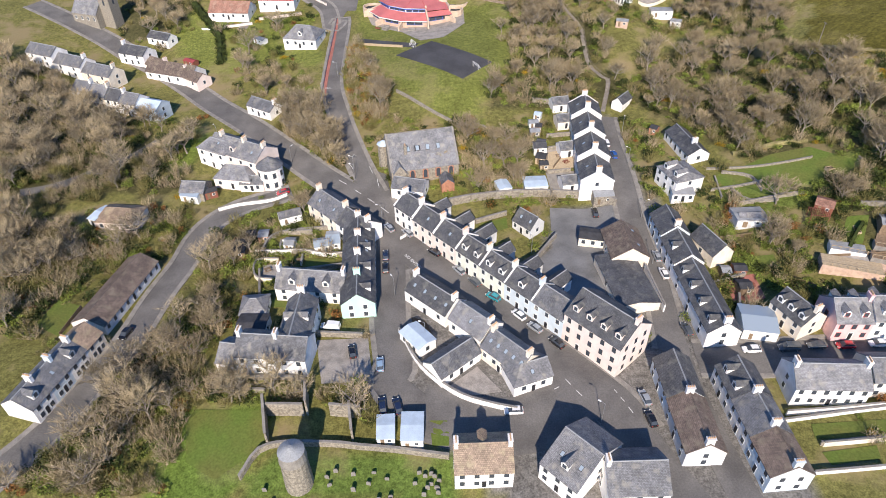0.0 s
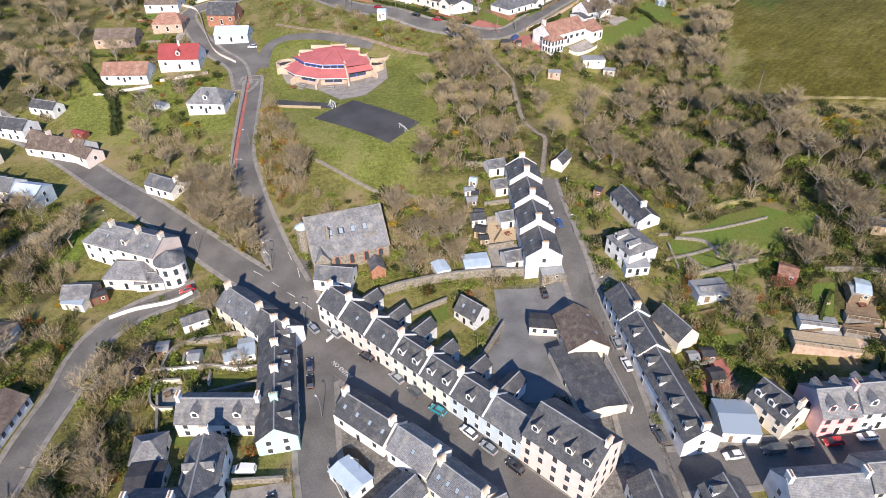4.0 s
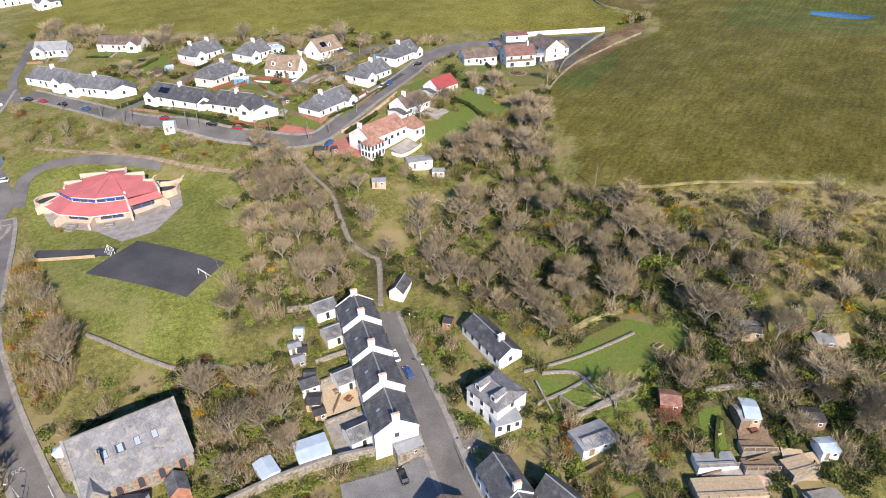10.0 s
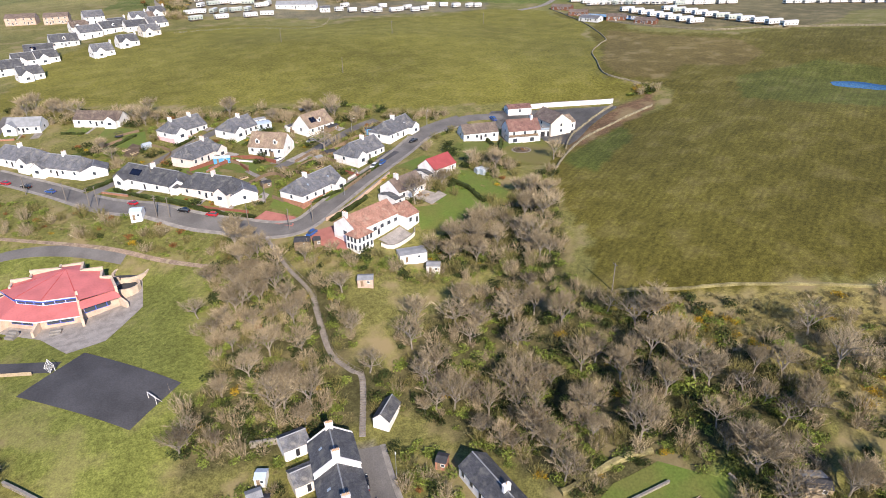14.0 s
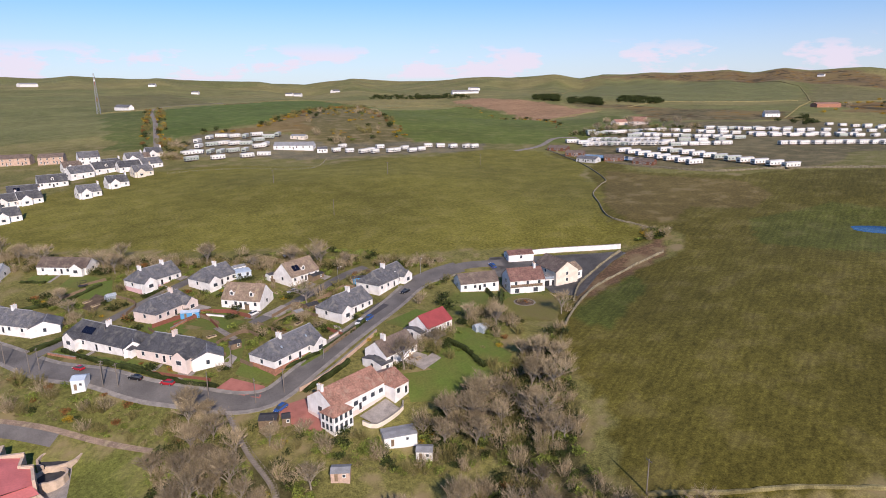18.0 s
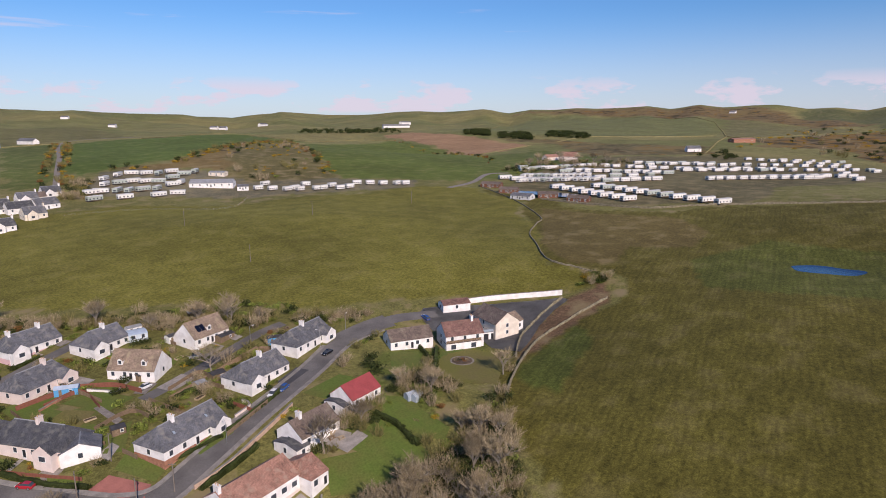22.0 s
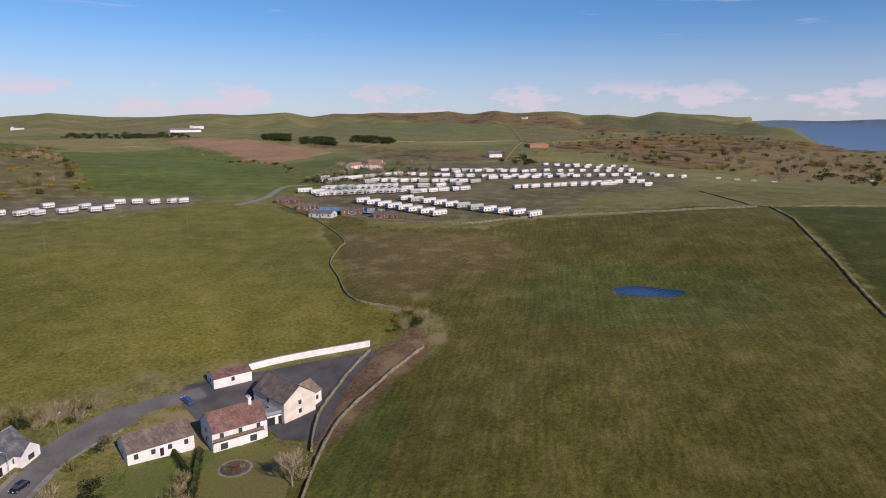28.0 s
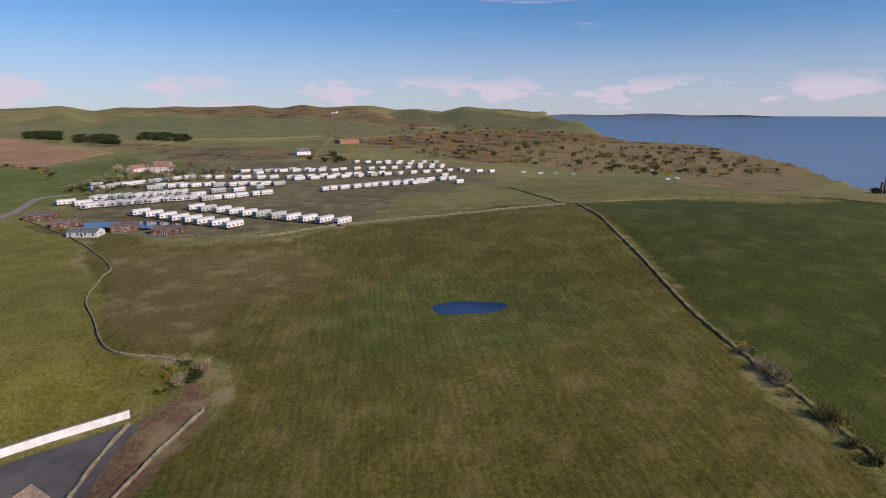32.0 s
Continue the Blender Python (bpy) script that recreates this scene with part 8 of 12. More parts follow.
terrace((-59.2, 697.0), (-41.3, 694.7), 9.0, [(1, 'peach', dict()), (1, 'peach', dict())], eave=5.4, rise=2.6, roof='tile_brown', floors=2, wins=2, ends=0)
house((-79.5, 528.9), (-51.4, 538.4), 10.5, eave=4.4, rise=4.2, wall='white', roof='slate_dark', wins=4, floors=2, solar=1)
house((-59.0, 555.1), (-47.0, 560.1), 9.5, eave=3.6, rise=4.0, wall='white', roof='slate_dark', wins=3, ends=2, wing=0.3, chim=(1.0,), pots=2)
house((-47.0, 557.6), (-35.0, 562.6), 9.5, eave=3.6, rise=4.0, wall='white', roof='slate_dark', wins=3, ends=2, wing=0.3, chim=(1.0,), pots=2)
house((-50.3, 513.9), (-38.3, 518.9), 9.5, eave=3.6, rise=4.0, wall='white', roof='slate_dark', wins=3, ends=2, wing=0.3, chim=(1.0,), pots=2)
house((-15.1, 557.0), (-3.1, 562.0), 9.5, eave=3.6, rise=4.0, wall='white', roof='slate', wins=3, ends=2, wing=0.3, chim=(1.0,), pots=2)
house((-0.7, 579.3), (11.3, 584.3), 9.5, eave=3.6, rise=4.0, wall='white', roof='slate_dark', wins=3, ends=2, wing=0.3, chim=(1.0,), pots=2)
house((13.5, 610.6), (25.5, 615.6), 9.5, eave=3.6, rise=4.0, wall='cream', roof='slate', wins=3, ends=2, wing=0.3, chim=(1.0,), pots=2)
house((-35.5, 652.0), (-23.5, 657.0), 9.5, eave=3.6, rise=4.0, wall='white', roof='tile_brown', wins=3, ends=2, wing=0.3, chim=(1.0,), pots=2)
house((-9.0, 648.8), (3.0, 653.8), 9.5, eave=3.6, rise=4.0, wall='white', roof='slate_dark', wins=3, ends=2, wing=0.3, chim=(1.0,), pots=2)
house((5.6, 668.7), (17.6, 673.7), 9.5, eave=3.6, rise=4.0, wall='white', roof='slate', wins=3, ends=2, wing=0.3, chim=(1.0,), pots=2)
house((19.5, 686.1), (31.5, 691.1), 9.5, eave=3.6, rise=4.0, wall='white', roof='slate_dark', wins=3, ends=2, wing=0.3, chim=(1.0,), pots=2)

# sheds and garden buildings
shed((129.6, 148.6), (133.4, 146.1), 3.5, wall='wood_pale', roof='felt')
shed((116.5, 132.5), (119.4, 130.8), 6.0, wall='wood_pale', roof='lightroof', h=2.4)
shed((142.9, 123.0), (145.1, 121.0), 4.0, wall='blue', roof='slate_light', h=2.2, rise=1.2, kind='summerhouse')
shed((142.7, 139.1), (146.2, 137.0), 4.0, wall='wood', roof='lead', h=1.2, rise=0.1)
shed((126.9, 125.9), (131.0, 124.5), 4.0, wall='wood', roof='felt')
shed((128.8, 137.8), (131.7, 136.6), 3.0, wall='wood', roof='felt', h=1.8)
shed((70.2, 251.7), (74.5, 250.2), 3.5, wall='peach', roof='lead', h=2.2, kind='garden_shed')
shed((92.6, 254.2), (96.4, 252.4), 3.5, wall='trim', roof='lead', h=2.4, kind='summerhouse')
shed((86.0, 259.5), (94.7, 258.8), 5.0, wall='trim', roof='lead', h=2.6, rise=0.2, kind='garden_room')
shed((9.1, 314.5), (12.8, 313.6), 4.0, wall='trim', roof='lightroof', h=3.2, rise=0.6, kind='bus_shelter')
shed((39.2, 348.1), (45.4, 347.1), 3.0, wall='blue_paint', roof='lightroof', h=2.2)
shed((102.6, 352.2), (107.4, 351.6), 3.0, wall='blue_paint', roof='felt', h=2.4)
shed((44.2, 311.1), (50.3, 311.1), 4.0, wall='wood_red', roof='felt', h=2.2)
shed((56.8, 276.3), (61.3, 274.9), 4.0, wall='wood', roof='felt', h=2.4)
shed((62.7, 274.5), (64.8, 274.2), 3.0, wall='wood', roof='felt', h=2.2)
shed((-61.1, 140.1), (-56.3, 140.0), 4.0, wall='wood', roof='felt')
shed((-57.6, 147.5), (-55.0, 147.7), 3.0, wall='wood_pale', roof='felt')
shed((31.8, 187.0), (34.5, 186.1), 3.0, wall='wood', roof='slate_dark')
shed((30.7, 179.3), (33.8, 178.2), 4.0, wall='wood_pale', roof='felt')
shed((32.3, 195.1), (34.4, 194.5), 3.0, wall='wood', roof='felt')
shed((32.5, 201.4), (34.7, 200.5), 3.0, wall='trim', roof='lightroof')
shed((103.8, 144.1), (107.7, 141.6), 5.0, wall='wood_red', roof='tile_red', h=2.2, rise=0.8, kind='pergola_shed')
shed((82.6, 142.0), (91.3, 142.3), 6.0, wall='lightgrey', roof='lead', h=2.6, rise=0.3, kind='garden_room')
shed((-9.0, 76.5), (-4.4, 76.5), 7.0, wall='trim', roof='lightroof', h=3, rise=0.3, kind='storage_shed')
shed((-14.0, 77.3), (-10.3, 77.5), 6.0, wall='trim', roof='lightroof', h=2.2, rise=0.4, kind='storage_shed')
shed((71.2, 104.4), (79.0, 102.9), 9.0, wall='trim', roof='glass_roof', h=3, rise=0.8, kind='conservatory')
shed((-36.2, 140.0), (-31.4, 141.0), 4.0, wall='trim', roof='glass_roof', h=2.6, rise=0.8, kind='conservatory')
shed((-82.2, 275.4), (-77.2, 271.7), 3.0, wall='trim', roof='lead', h=2)
shed((-109.6, 261.4), (-104.5, 258.3), 3.0, wall='wood_red', roof='red_sheet', h=2)
shed((70.5, 191.7), (72.4, 190.2), 3.0, wall='brick', roof='felt', h=2.2)
shed((71.9, 158.4), (74.4, 158.2), 3.0, wall='wood', roof='felt', h=2)
shed((75.7, 368.1), (80.1, 368.4), 3.0, wall='trim', roof='felt', h=2.2)
shed((88.8, 362.2), (93.9, 365.5), 3.0, wall='wood', roof='felt', h=2.0)
shed((53.6, 316.7), (56.9, 317.4), 3.0, wall='wood', roof='felt', h=2.0)

# rear wings of the lane terrace
house((37.8, 165.3), (43.8, 166.3), 5.5, eave=2.8, rise=1.6, wall='white', roof='slate', wins=1, ends=0, kind='outhouse')
house((39.2, 181.1), (45.2, 182.1), 5.5, eave=2.8, rise=1.6, wall='white', roof='slate', wins=1, ends=0, kind='outhouse')
house((40.3, 195.9), (46.3, 196.9), 5.5, eave=2.8, rise=1.6, wall='cream', roof='slate', wins=1, ends=0, kind='outhouse')
house((39.8, 205.3), (45.8, 206.3), 5.5, eave=2.8, rise=1.6, wall='white', roof='slate', wins=1, ends=0, kind='outhouse')

# rear wings of the main terrace
house((-1.0, 151.5), (2.8, 154.9), 4.2, eave=4.2, rise=1.6, wall='lightgrey', roof='slate_dark', wins=1, ends=0, kind='outhouse', door=None)
house((5.1, 144.8), (9.5, 148.9), 4.2, eave=4.2, rise=1.6, wall='white', roof='slate_dark', wins=1, ends=0, kind='outhouse', door=None)
house((10.4, 138.9), (15.6, 143.6), 4.2, eave=4.2, rise=1.6, wall='lightgrey', roof='slate_dark', wins=1, ends=0, kind='outhouse', door=None)
house((16.4, 132.2), (20.1, 135.5), 4.2, eave=4.2, rise=1.6, wall='white', roof='slate_dark', wins=1, ends=0, kind='outhouse', door=None)
house((22.4, 125.5), (26.9, 129.5), 4.2, eave=4.2, rise=1.6, wall='lightgrey', roof='slate_dark', wins=1, ends=0, kind='outhouse', door=None)
house((28.4, 118.8), (33.7, 123.5), 4.2, eave=4.2, rise=1.6, wall='white', roof='slate_dark', wins=1, ends=0, kind='outhouse', door=None)

# lamps and poles
pole(172.8, 528, 8.5)
pole(97.6, 530, 8.5)
pole(117.1, 447, 8.5)
pole(253.6, 552, 8.5)
pole(130.3, 212.8, 8.5)
pole(-2.4, 335.4, 7.5)
pole(17.5, 314.4, 7.5)
pole(21.4, 311.8, 7.5)
pole(45.5, 297.4, 7.5)
pole(57.5, 287.9, 7.5)
pole(65.5, 288.8, 7.5)
pole(16.7, 338.6, 7.5)
pole(52.9, 307.1, 7.5)
pole(-28.7, 359.7, 7.5)
pole(-13.8, 346.1, 7.5)
pole(-5.1, 335.8, 7.5)
pole(17.4, 313.2, 7.5)
pole(-18.0, 153.6, 6.0, 'street_lamp')
pole(33.6, 82.5, 6.0, 'street_lamp')
pole(-4.4, 105.8, 6.0, 'street_lamp')
pole(-50.8, 186.4, 6.0, 'street_lamp')
pole(-79.7, 201.9, 6.0, 'street_lamp')
pole(-28.0, 173.9, 6.0, 'street_lamp')
pole(-12.6, 122.0, 6.0, 'street_lamp')
pole(64.1, 86.9, 6.0, 'street_lamp')
pole(58.8, 151.2, 6.0, 'street_lamp')
pole(57.4, 132.1, 6.0, 'street_lamp')
pole(25.1, 138.8, 6.0, 'street_lamp')
pole(-46.7, 265.5, 6.0, 'street_lamp')
pole(-40.2, 236.7, 6.0, 'street_lamp')
pole(-44.6, 222.0, 6.0, 'street_lamp')
pole(-28.6, 177.8, 6.0, 'street_lamp')
pole(130.4, 351.4, 6.0, 'street_lamp')
pole(117.9, 342.2, 6.0, 'street_lamp')
pole(79.5, 300.7, 6.0, 'street_lamp')
pole(97.8, 357.7, 6.0, 'street_lamp')
pole(47.8, 219.2, 6.0, 'street_lamp')
pole(61.8, 193.0, 6.0, 'street_lamp')
pole(60.0, 175.6, 6.0, 'street_lamp')

# churchyard ruin
round_ruin(-29.0, 69.7)
gravestone(-1.4, 67.1, -3, 1.3)
gravestone(-4.0, 70.5, 1, 1.1)
gravestone(-10.7, 66.2, 13, 1.3)
gravestone(-13.0, 65.9, 8, 1.2)
gravestone(-4.2, 66.7, -3, 1.3)
gravestone(-1.7, 68.2, 1, 1.1)
gravestone(-2.1, 70.5, -12, 1.3)
gravestone(-18.4, 70.9, 6, 1.2)
gravestone(-2.8, 71.0, 14, 1.3)
gravestone(-5.2, 71.2, 14, 1.1)
gravestone(-35.7, 68.1, -1, 1.3)
gravestone(-14.3, 71.3, 0, 0.9)
gravestone(-18.1, 67.7, -4, 1.5)
gravestone(-35.4, 65.4, 11, 0.9)
gravestone(-6.0, 69.0, 8, 1.1)
gravestone(-15.2, 69.0, -10, 1.1)
gravestone(-1.2, 69.6, -5, 1.2)
gravestone(-2.8, 68.9, -5, 1.0)
gravestone(-22.0, 71.6, 9, 1.3)
gravestone(-23.6, 70.4, -12, 1.2)
gravestone(-33.7, 65.2, -5, 1.4)
gravestone(-11.6, 70.0, -3, 1.0)
gravestone(-1.5, 68.0, -4, 1.2)
gravestone(-10.8, 65.8, -20, 1.1)
gravestone(-22.9, 68.8, 22, 1.0)
gravestone(-3.5, 68.1, -4, 1.4)
trampoline(3.3, 398.4)
ruin = tagged(new("castle_ruin"), "dark roofless stone ruin with one gable on the shore", "ruin")
ruin.matrix_world = pose(699, 128, zat(699, 128), 0, 0, -14)
part("gable_wall", Mesh().solid([(-5, -4, -3), (5, -4, -3), (5, -4, 8), (0.4, -4, 13), (-0.4, -4, 13), (-5, -4, 7)], (0, 1.2, 0)), M["ruin_stone"], ruin)
part("side_wall", Mesh().box(-13, -3, -3, -5, -1.8, 8).box(-13, -3, 8, -10.5, -1.8, 9.5), M["ruin_stone"], ruin)
part("outer_wall", Mesh().box(5, -3, -3, 15, -1.8, 4.5).box(12, -3, 4.5, 15, -1.8, 6), M["ruin_stone"], ruin)
mast(-69, 1266, 62)
pool('water_lake', 358, 523, 58.2, 34, 11, -67, 'small blue lake among timber lodges', 4)

# ---- roads, yards, walls and hedges ----
road('road_main', [(-21.2, 161.6), (-13.5, 147.5), (-1.4, 132.7), (9.3, 120.1), (21.0, 105.3), (30.4, 94.8), (37.0, 87.0), (40.6, 78.8)], 11, 'asphalt', 0.1, 'grey asphalt street with worn patches')
road('road_west', [(-15.5, 149.4), (-14.1, 129.9), (-13.3, 112.9), (-11.1, 97.8), (-12.2, 92.6), (-3.2, 84.6), (10.1, 82.6), (21.0, 82.7), (31.5, 86.9)], 8, 'asphalt', 0.12, 'grey asphalt street with worn patches')
road('road_square', [(-5.6, 85.8), (6.6, 82.4), (17.7, 82.3), (30.2, 87.8)], 14, 'asphalt', 0.08, 'grey asphalt street with worn patches')
road('road_lane', [(54.3, 102.0), (56.5, 124.3), (56.2, 147.4), (56.8, 170.1), (57.0, 190.2), (57.9, 203.4)], 6.5, 'asphalt', 0.13, 'grey asphalt lane climbing the hill')
road('road_lane_south', [(55.2, 107.2), (55.1, 88.9), (56.9, 71.0), (58.2, 62.6)], 6.5, 'asphalt', 0.11, 'grey asphalt street with worn patches')
road('road_cross', [(59.1, 99.3), (70.2, 98.6), (85.2, 98.6), (103.6, 98.3), (118.6, 96.9)], 9, 'asphalt', 0.14, 'grey asphalt street with worn patches')
road('road_south', [(35.7, 89.2), (39.8, 79.9), (44.9, 68.3), (47.5, 62.5)], 9, 'asphalt', 0.12, 'grey asphalt street with worn patches')
road('road_northwest', [(-18.7, 158.1), (-35.0, 173.7), (-53.6, 192.9), (-78.0, 218.6), (-109.0, 249.0), (-141.9, 275.8), (-164.9, 291.0), (-192.0, 307.1)], 8, 'asphalt', 0.12, 'grey asphalt street with worn patches')
road('road_school', [(-20.7, 165.8), (-26.3, 179.1), (-32.5, 196.3), (-36.4, 208.8), (-41.8, 230.3), (-43.2, 255.4), (-44.5, 290.0), (-47.5, 282.0), (-52.3, 300.7), (-63.0, 314.7), (-73.1, 331.6), (-80.2, 355.7), (-58.9, 366.7), (-52.3, 390.5)], 6.2, 'asphalt', 0.14, 'asphalt road climbing past the school')
# red path beside the school road
road('pavement_red', [(-44.4, 221.1), (-45.3, 238.7), (-45.7, 257.5), (-46.3, 275.1), (-46.6, 290.6)], 2.0, 'red_paving', 0.22, 'red surfaced footpath beside the road')
road('road_lower', [(-48.5, 171.2), (-63.8, 164.2), (-72.1, 152.9), (-73.5, 137.8), (-75.9, 124.1), (-77.3, 110.5), (-80.4, 97.4), (-84.6, 83.9), (-91.0, 72.0), (-99.0, 61.0)], 6, 'asphalt', 0.1, 'grey asphalt street with worn patches')
area('road_junction', [(-30.1, 183.6), (-17.9, 175.2), (-13.8, 156.2), (-20.9, 157.5), (-42.0, 178.1), (-37.4, 178.0), (-27.4, 168.3)], 'asphalt', 0.16, 'asphalt road junction')
road('road_estate', [(-43.5, 383.3), (-18.1, 357.0), (2.0, 331.4), (24.5, 310.9), (39.1, 300.2), (51.7, 290.9), (61.7, 288.6), (72.0, 295.6), (88.4, 309.4), (108.4, 326.1), (126.2, 343.4), (142.0, 350.1)], 6.5, 'asphalt', 0.1, 'asphalt estate road')
road('road_turning', [(125.6, 344.7), (138.3, 350.2), (148.0, 352.4)], 9, 'asphalt', 0.12, 'asphalt turning area')
road('road_estate_back', [(61.9, 334.7), (81.1, 348.7), (101.3, 363.0), (111.8, 367.8)], 4.5, 'asphalt', 0.1, 'narrow asphalt back lane')
road('road_estate_west', [(-6.7, 346.2), (12.3, 359.1), (25.8, 369.6), (48.6, 387.6)], 4.5, 'asphalt', 0.1, 'narrow asphalt lane between gardens')
road('road_old', [(-46.5, 375.8), (-51.0, 398.3), (-48.9, 421.7), (-47.4, 450.4)], 4, 'asphalt', 0.1, 'narrow asphalt lane')
area('yard_flats', [(165.1, 357.7), (175.1, 357.3), (201.1, 348.0), (219.3, 338.2), (220.0, 335.2), (210.5, 332.1), (198.1, 325.5), (184.2, 313.7), (177.9, 309.6), (172.3, 318.5), (173.6, 327.7), (164.7, 339.2), (160.5, 340.7), (160.7, 353.0)], 'concrete', 0.12, 'grey concrete yard round the houses')
road('road_flats', [(140.0, 350.6), (150.0, 352.6), (160.0, 352.6), (168.0, 352.0)], 5.5, 'asphalt', 0.15, 'asphalt lane to the yard')
area('drive_villa', [(62.4, 283.0), (71.4, 283.5), (74.9, 268.4), (69.9, 268.1), (63.0, 277.1)], 'red_paving', 0.1, 'reddish paved drive')
area('drive_estate', [(52.2, 302.1), (60.9, 294.0), (58.8, 289.1), (47.1, 299.0)], 'red_paving', 0.1, 'reddish paved drive')
road('drive_school', [(-41.0, 297.1), (-40.0, 312.5), (-34.1, 319.1), (-23.3, 318.2), (-10.3, 312.3), (6.1, 301.4)], 5, 'asphalt', 0.1, 'asphalt drive round the school')
road('path_pitch', [(-34.3, 267.0), (-22.1, 260.8), (-9.6, 254.8)], 4.5, 'asphalt_dark', 0.12, 'dark tarmac path to the pitch')
area('paving_school', [(-33.2, 292.4), (-18.0, 288.4), (10.8, 291.7), (10.9, 275.6), (1.5, 261.8), (-8.0, 260.3), (-15.9, 271.8), (-30.1, 282.4)], 'paving', 0.1, 'pale paving round the school')
area('pitch', [(-17.7, 246.3), (-3.4, 258.4), (20.1, 234.2), (8.4, 222.7)], 'asphalt_dark', 0.14, 'dark tarmac games pitch')
area('car_park', [(33.1, 159.3), (52.9, 158.2), (53.7, 146.2), (44.6, 118.9), (33.1, 120.6), (25.4, 134.5), (31.5, 140.9)], 'gravelgrey', 0.12, 'grey gravelled car park')
area('yard_row', [(34.8, 175.6), (45.0, 175.0), (46.6, 163.8), (34.5, 164.9)], 'gravel', 0.1, 'gravel yard')
stair_path([(58.1, 207.3), (62.8, 223.4), (60.7, 226.9), (57.1, 234.1), (57.2, 248.9), (57.3, 257.5), (53.2, 270.4), (49.5, 289.2)])
road('path_orange', [(-37.6, 333.6), (-13.1, 317.4), (12.0, 299.3), (30.4, 283.8)], 1.5, 'tile_tan', 0.14, 'sandy path along the foot of the bank')
road('road_coast', [(311.3, 601.4), (344.2, 617.0), (383.8, 654.9), (407.8, 654.2)], 5, 'gravel', 0.2, 'pale track to the caravan park')
road('track_hill', [(26.2, 703.6), (24.1, 794.1), (20.0, 954.9), (11.2, 1275.7), (65.9, 1400.5), (132.2, 1468.9)], 5, 'gravel', 0.3, 'pale farm track up the green hill')
marking([(-30.8, 182.6), (-29.2, 179.7)])
marking([(-33.3, 174.7), (-30.5, 172.1)])
marking([(-27.7, 169.1), (-25.5, 166.8)])
marking([(-23.1, 164.3), (-20.9, 162.1)])
marking([(-18.8, 160.0), (-16.1, 157.0)])
marking([(-23.7, 179.9), (-22.5, 176.6)])
marking([(-20.7, 173.0), (-19.9, 169.2)])
marking([(27.5, 93.3), (28.5, 91.7)])
marking([(29.5, 90.2), (30.5, 88.8)])
marking([(38.1, 90.8), (38.6, 89.8)])
marking([(39.1, 88.7), (39.7, 87.5)])
marking([(40.3, 86.0), (40.9, 84.5)])
marking([(24.5, 90.4), (25.8, 91.1)])
road_text('NO ENTRY', -8.4, 135.7, -53)
road_text('SLOW', -29.2, 186.5, 18)
road_text('SLOW', -42.3, 229.2, 4)
boundary('boundary_wall', [(-10.8, 108.5), (-5.6, 97.6), (2.5, 89.7), (10.3, 86.4), (15.8, 85.0)], 0.4, 1.7, 'white', 'white rendered curved garden wall')
boundary('boundary_wall', [(2.1, 159.3), (8.4, 161.0), (22.1, 163.6), (35.2, 164.3), (46.7, 162.3), (52.7, 157.7)], 0.6, 2.6, 'stone', 'rubble stone retaining wall')
boundary('boundary_wall', [(54.6, 129.7), (54.9, 123.6), (55.6, 114.3)], 0.35, 2.6, 'white', 'white rendered yard wall')
boundary('field_wall', [(130.3, 212.5), (145.5, 204.2), (160.2, 197.0), (190.4, 176.6)], 0.9, 0.6, 'bramble', 'low overgrown bank along the field')
boundary('field_wall', [(139.7, 264.9), (160.2, 289.8), (187.1, 313.1), (210.1, 321.2), (231.3, 325.1)], 0.55, 0.9, 'drystone', 'grey drystone field wall beside grass')
boundary('field_wall', [(218.9, 338.1), (204.0, 332.3), (189.4, 323.6), (179.4, 313.3), (174.1, 306.2)], 0.55, 1.1, 'drystone', 'grey drystone field wall beside a yard')
boundary('boundary_wall', [(176.4, 356.6), (191.6, 354.4), (205.3, 349.2), (220.9, 340.5)], 0.4, 2.2, 'white', 'white rendered wall round the yard')
boundary('field_wall', [(246.5, 342.5), (243.2, 356.0), (238.0, 372.7), (251.9, 400.2), (264.4, 422.9), (285.9, 445.3), (300.3, 460.7), (321.1, 516.7), (331.0, 558.1), (338.2, 595.6)], 0.6, 0.7, 'drystone', 'grey drystone field wall crossing pasture')
boundary('field_wall', [(339.5, 513.3), (348.5, 479.9), (366.5, 433.3), (391.3, 416.1), (421.0, 384.2), (450.7, 342.4), (478.2, 304.7)], 0.9, 1.2, 'drystone', 'grey drystone field wall below the caravans')
boundary('field_wall', [(483.8, 299.7), (435.2, 273.0), (389.3, 246.0), (338.9, 217.9), (310.2, 198.4), (293.6, 185.3), (284.3, 178.8), (275.7, 172.4)], 1.3, 0.6, 'bramble', 'low overgrown grassy bank between two fields')
boundary('field_wall', [(586.8, 383.2), (505.3, 323.9), (483.8, 299.7), (525.1, 249.3), (559.3, 189.1), (556.1, 143.8)], 1.2, 0.6, 'bramble', 'low grassy bank along the crest')
boundary('wire_fence', [(34.5, 614.1), (84.3, 610.7), (130.2, 590.3), (155.7, 641.1)], 0.12, 1.2, 'pole', 'post and wire fence across the pasture')
boundary('boundary_wall', [(15.9, 196.7), (12.7, 198.9), (5.8, 199.6), (-3.7, 206.5), (-16.3, 218.8)], 0.45, 1.0, 'stone', 'stone wall at the foot of the lawn')
boundary('boundary_wall', [(-46.9, 290.6), (-46.5, 264.1), (-45.9, 239.0), (-45.2, 218.5)], 0.35, 1.1, 'white', 'white rendered wall beside the road')
boundary('timber_fence', [(-34.4, 263.3), (-15.3, 254.3)], 0.15, 1.0, 'wood_pale', 'low timber fence by the pitch path')
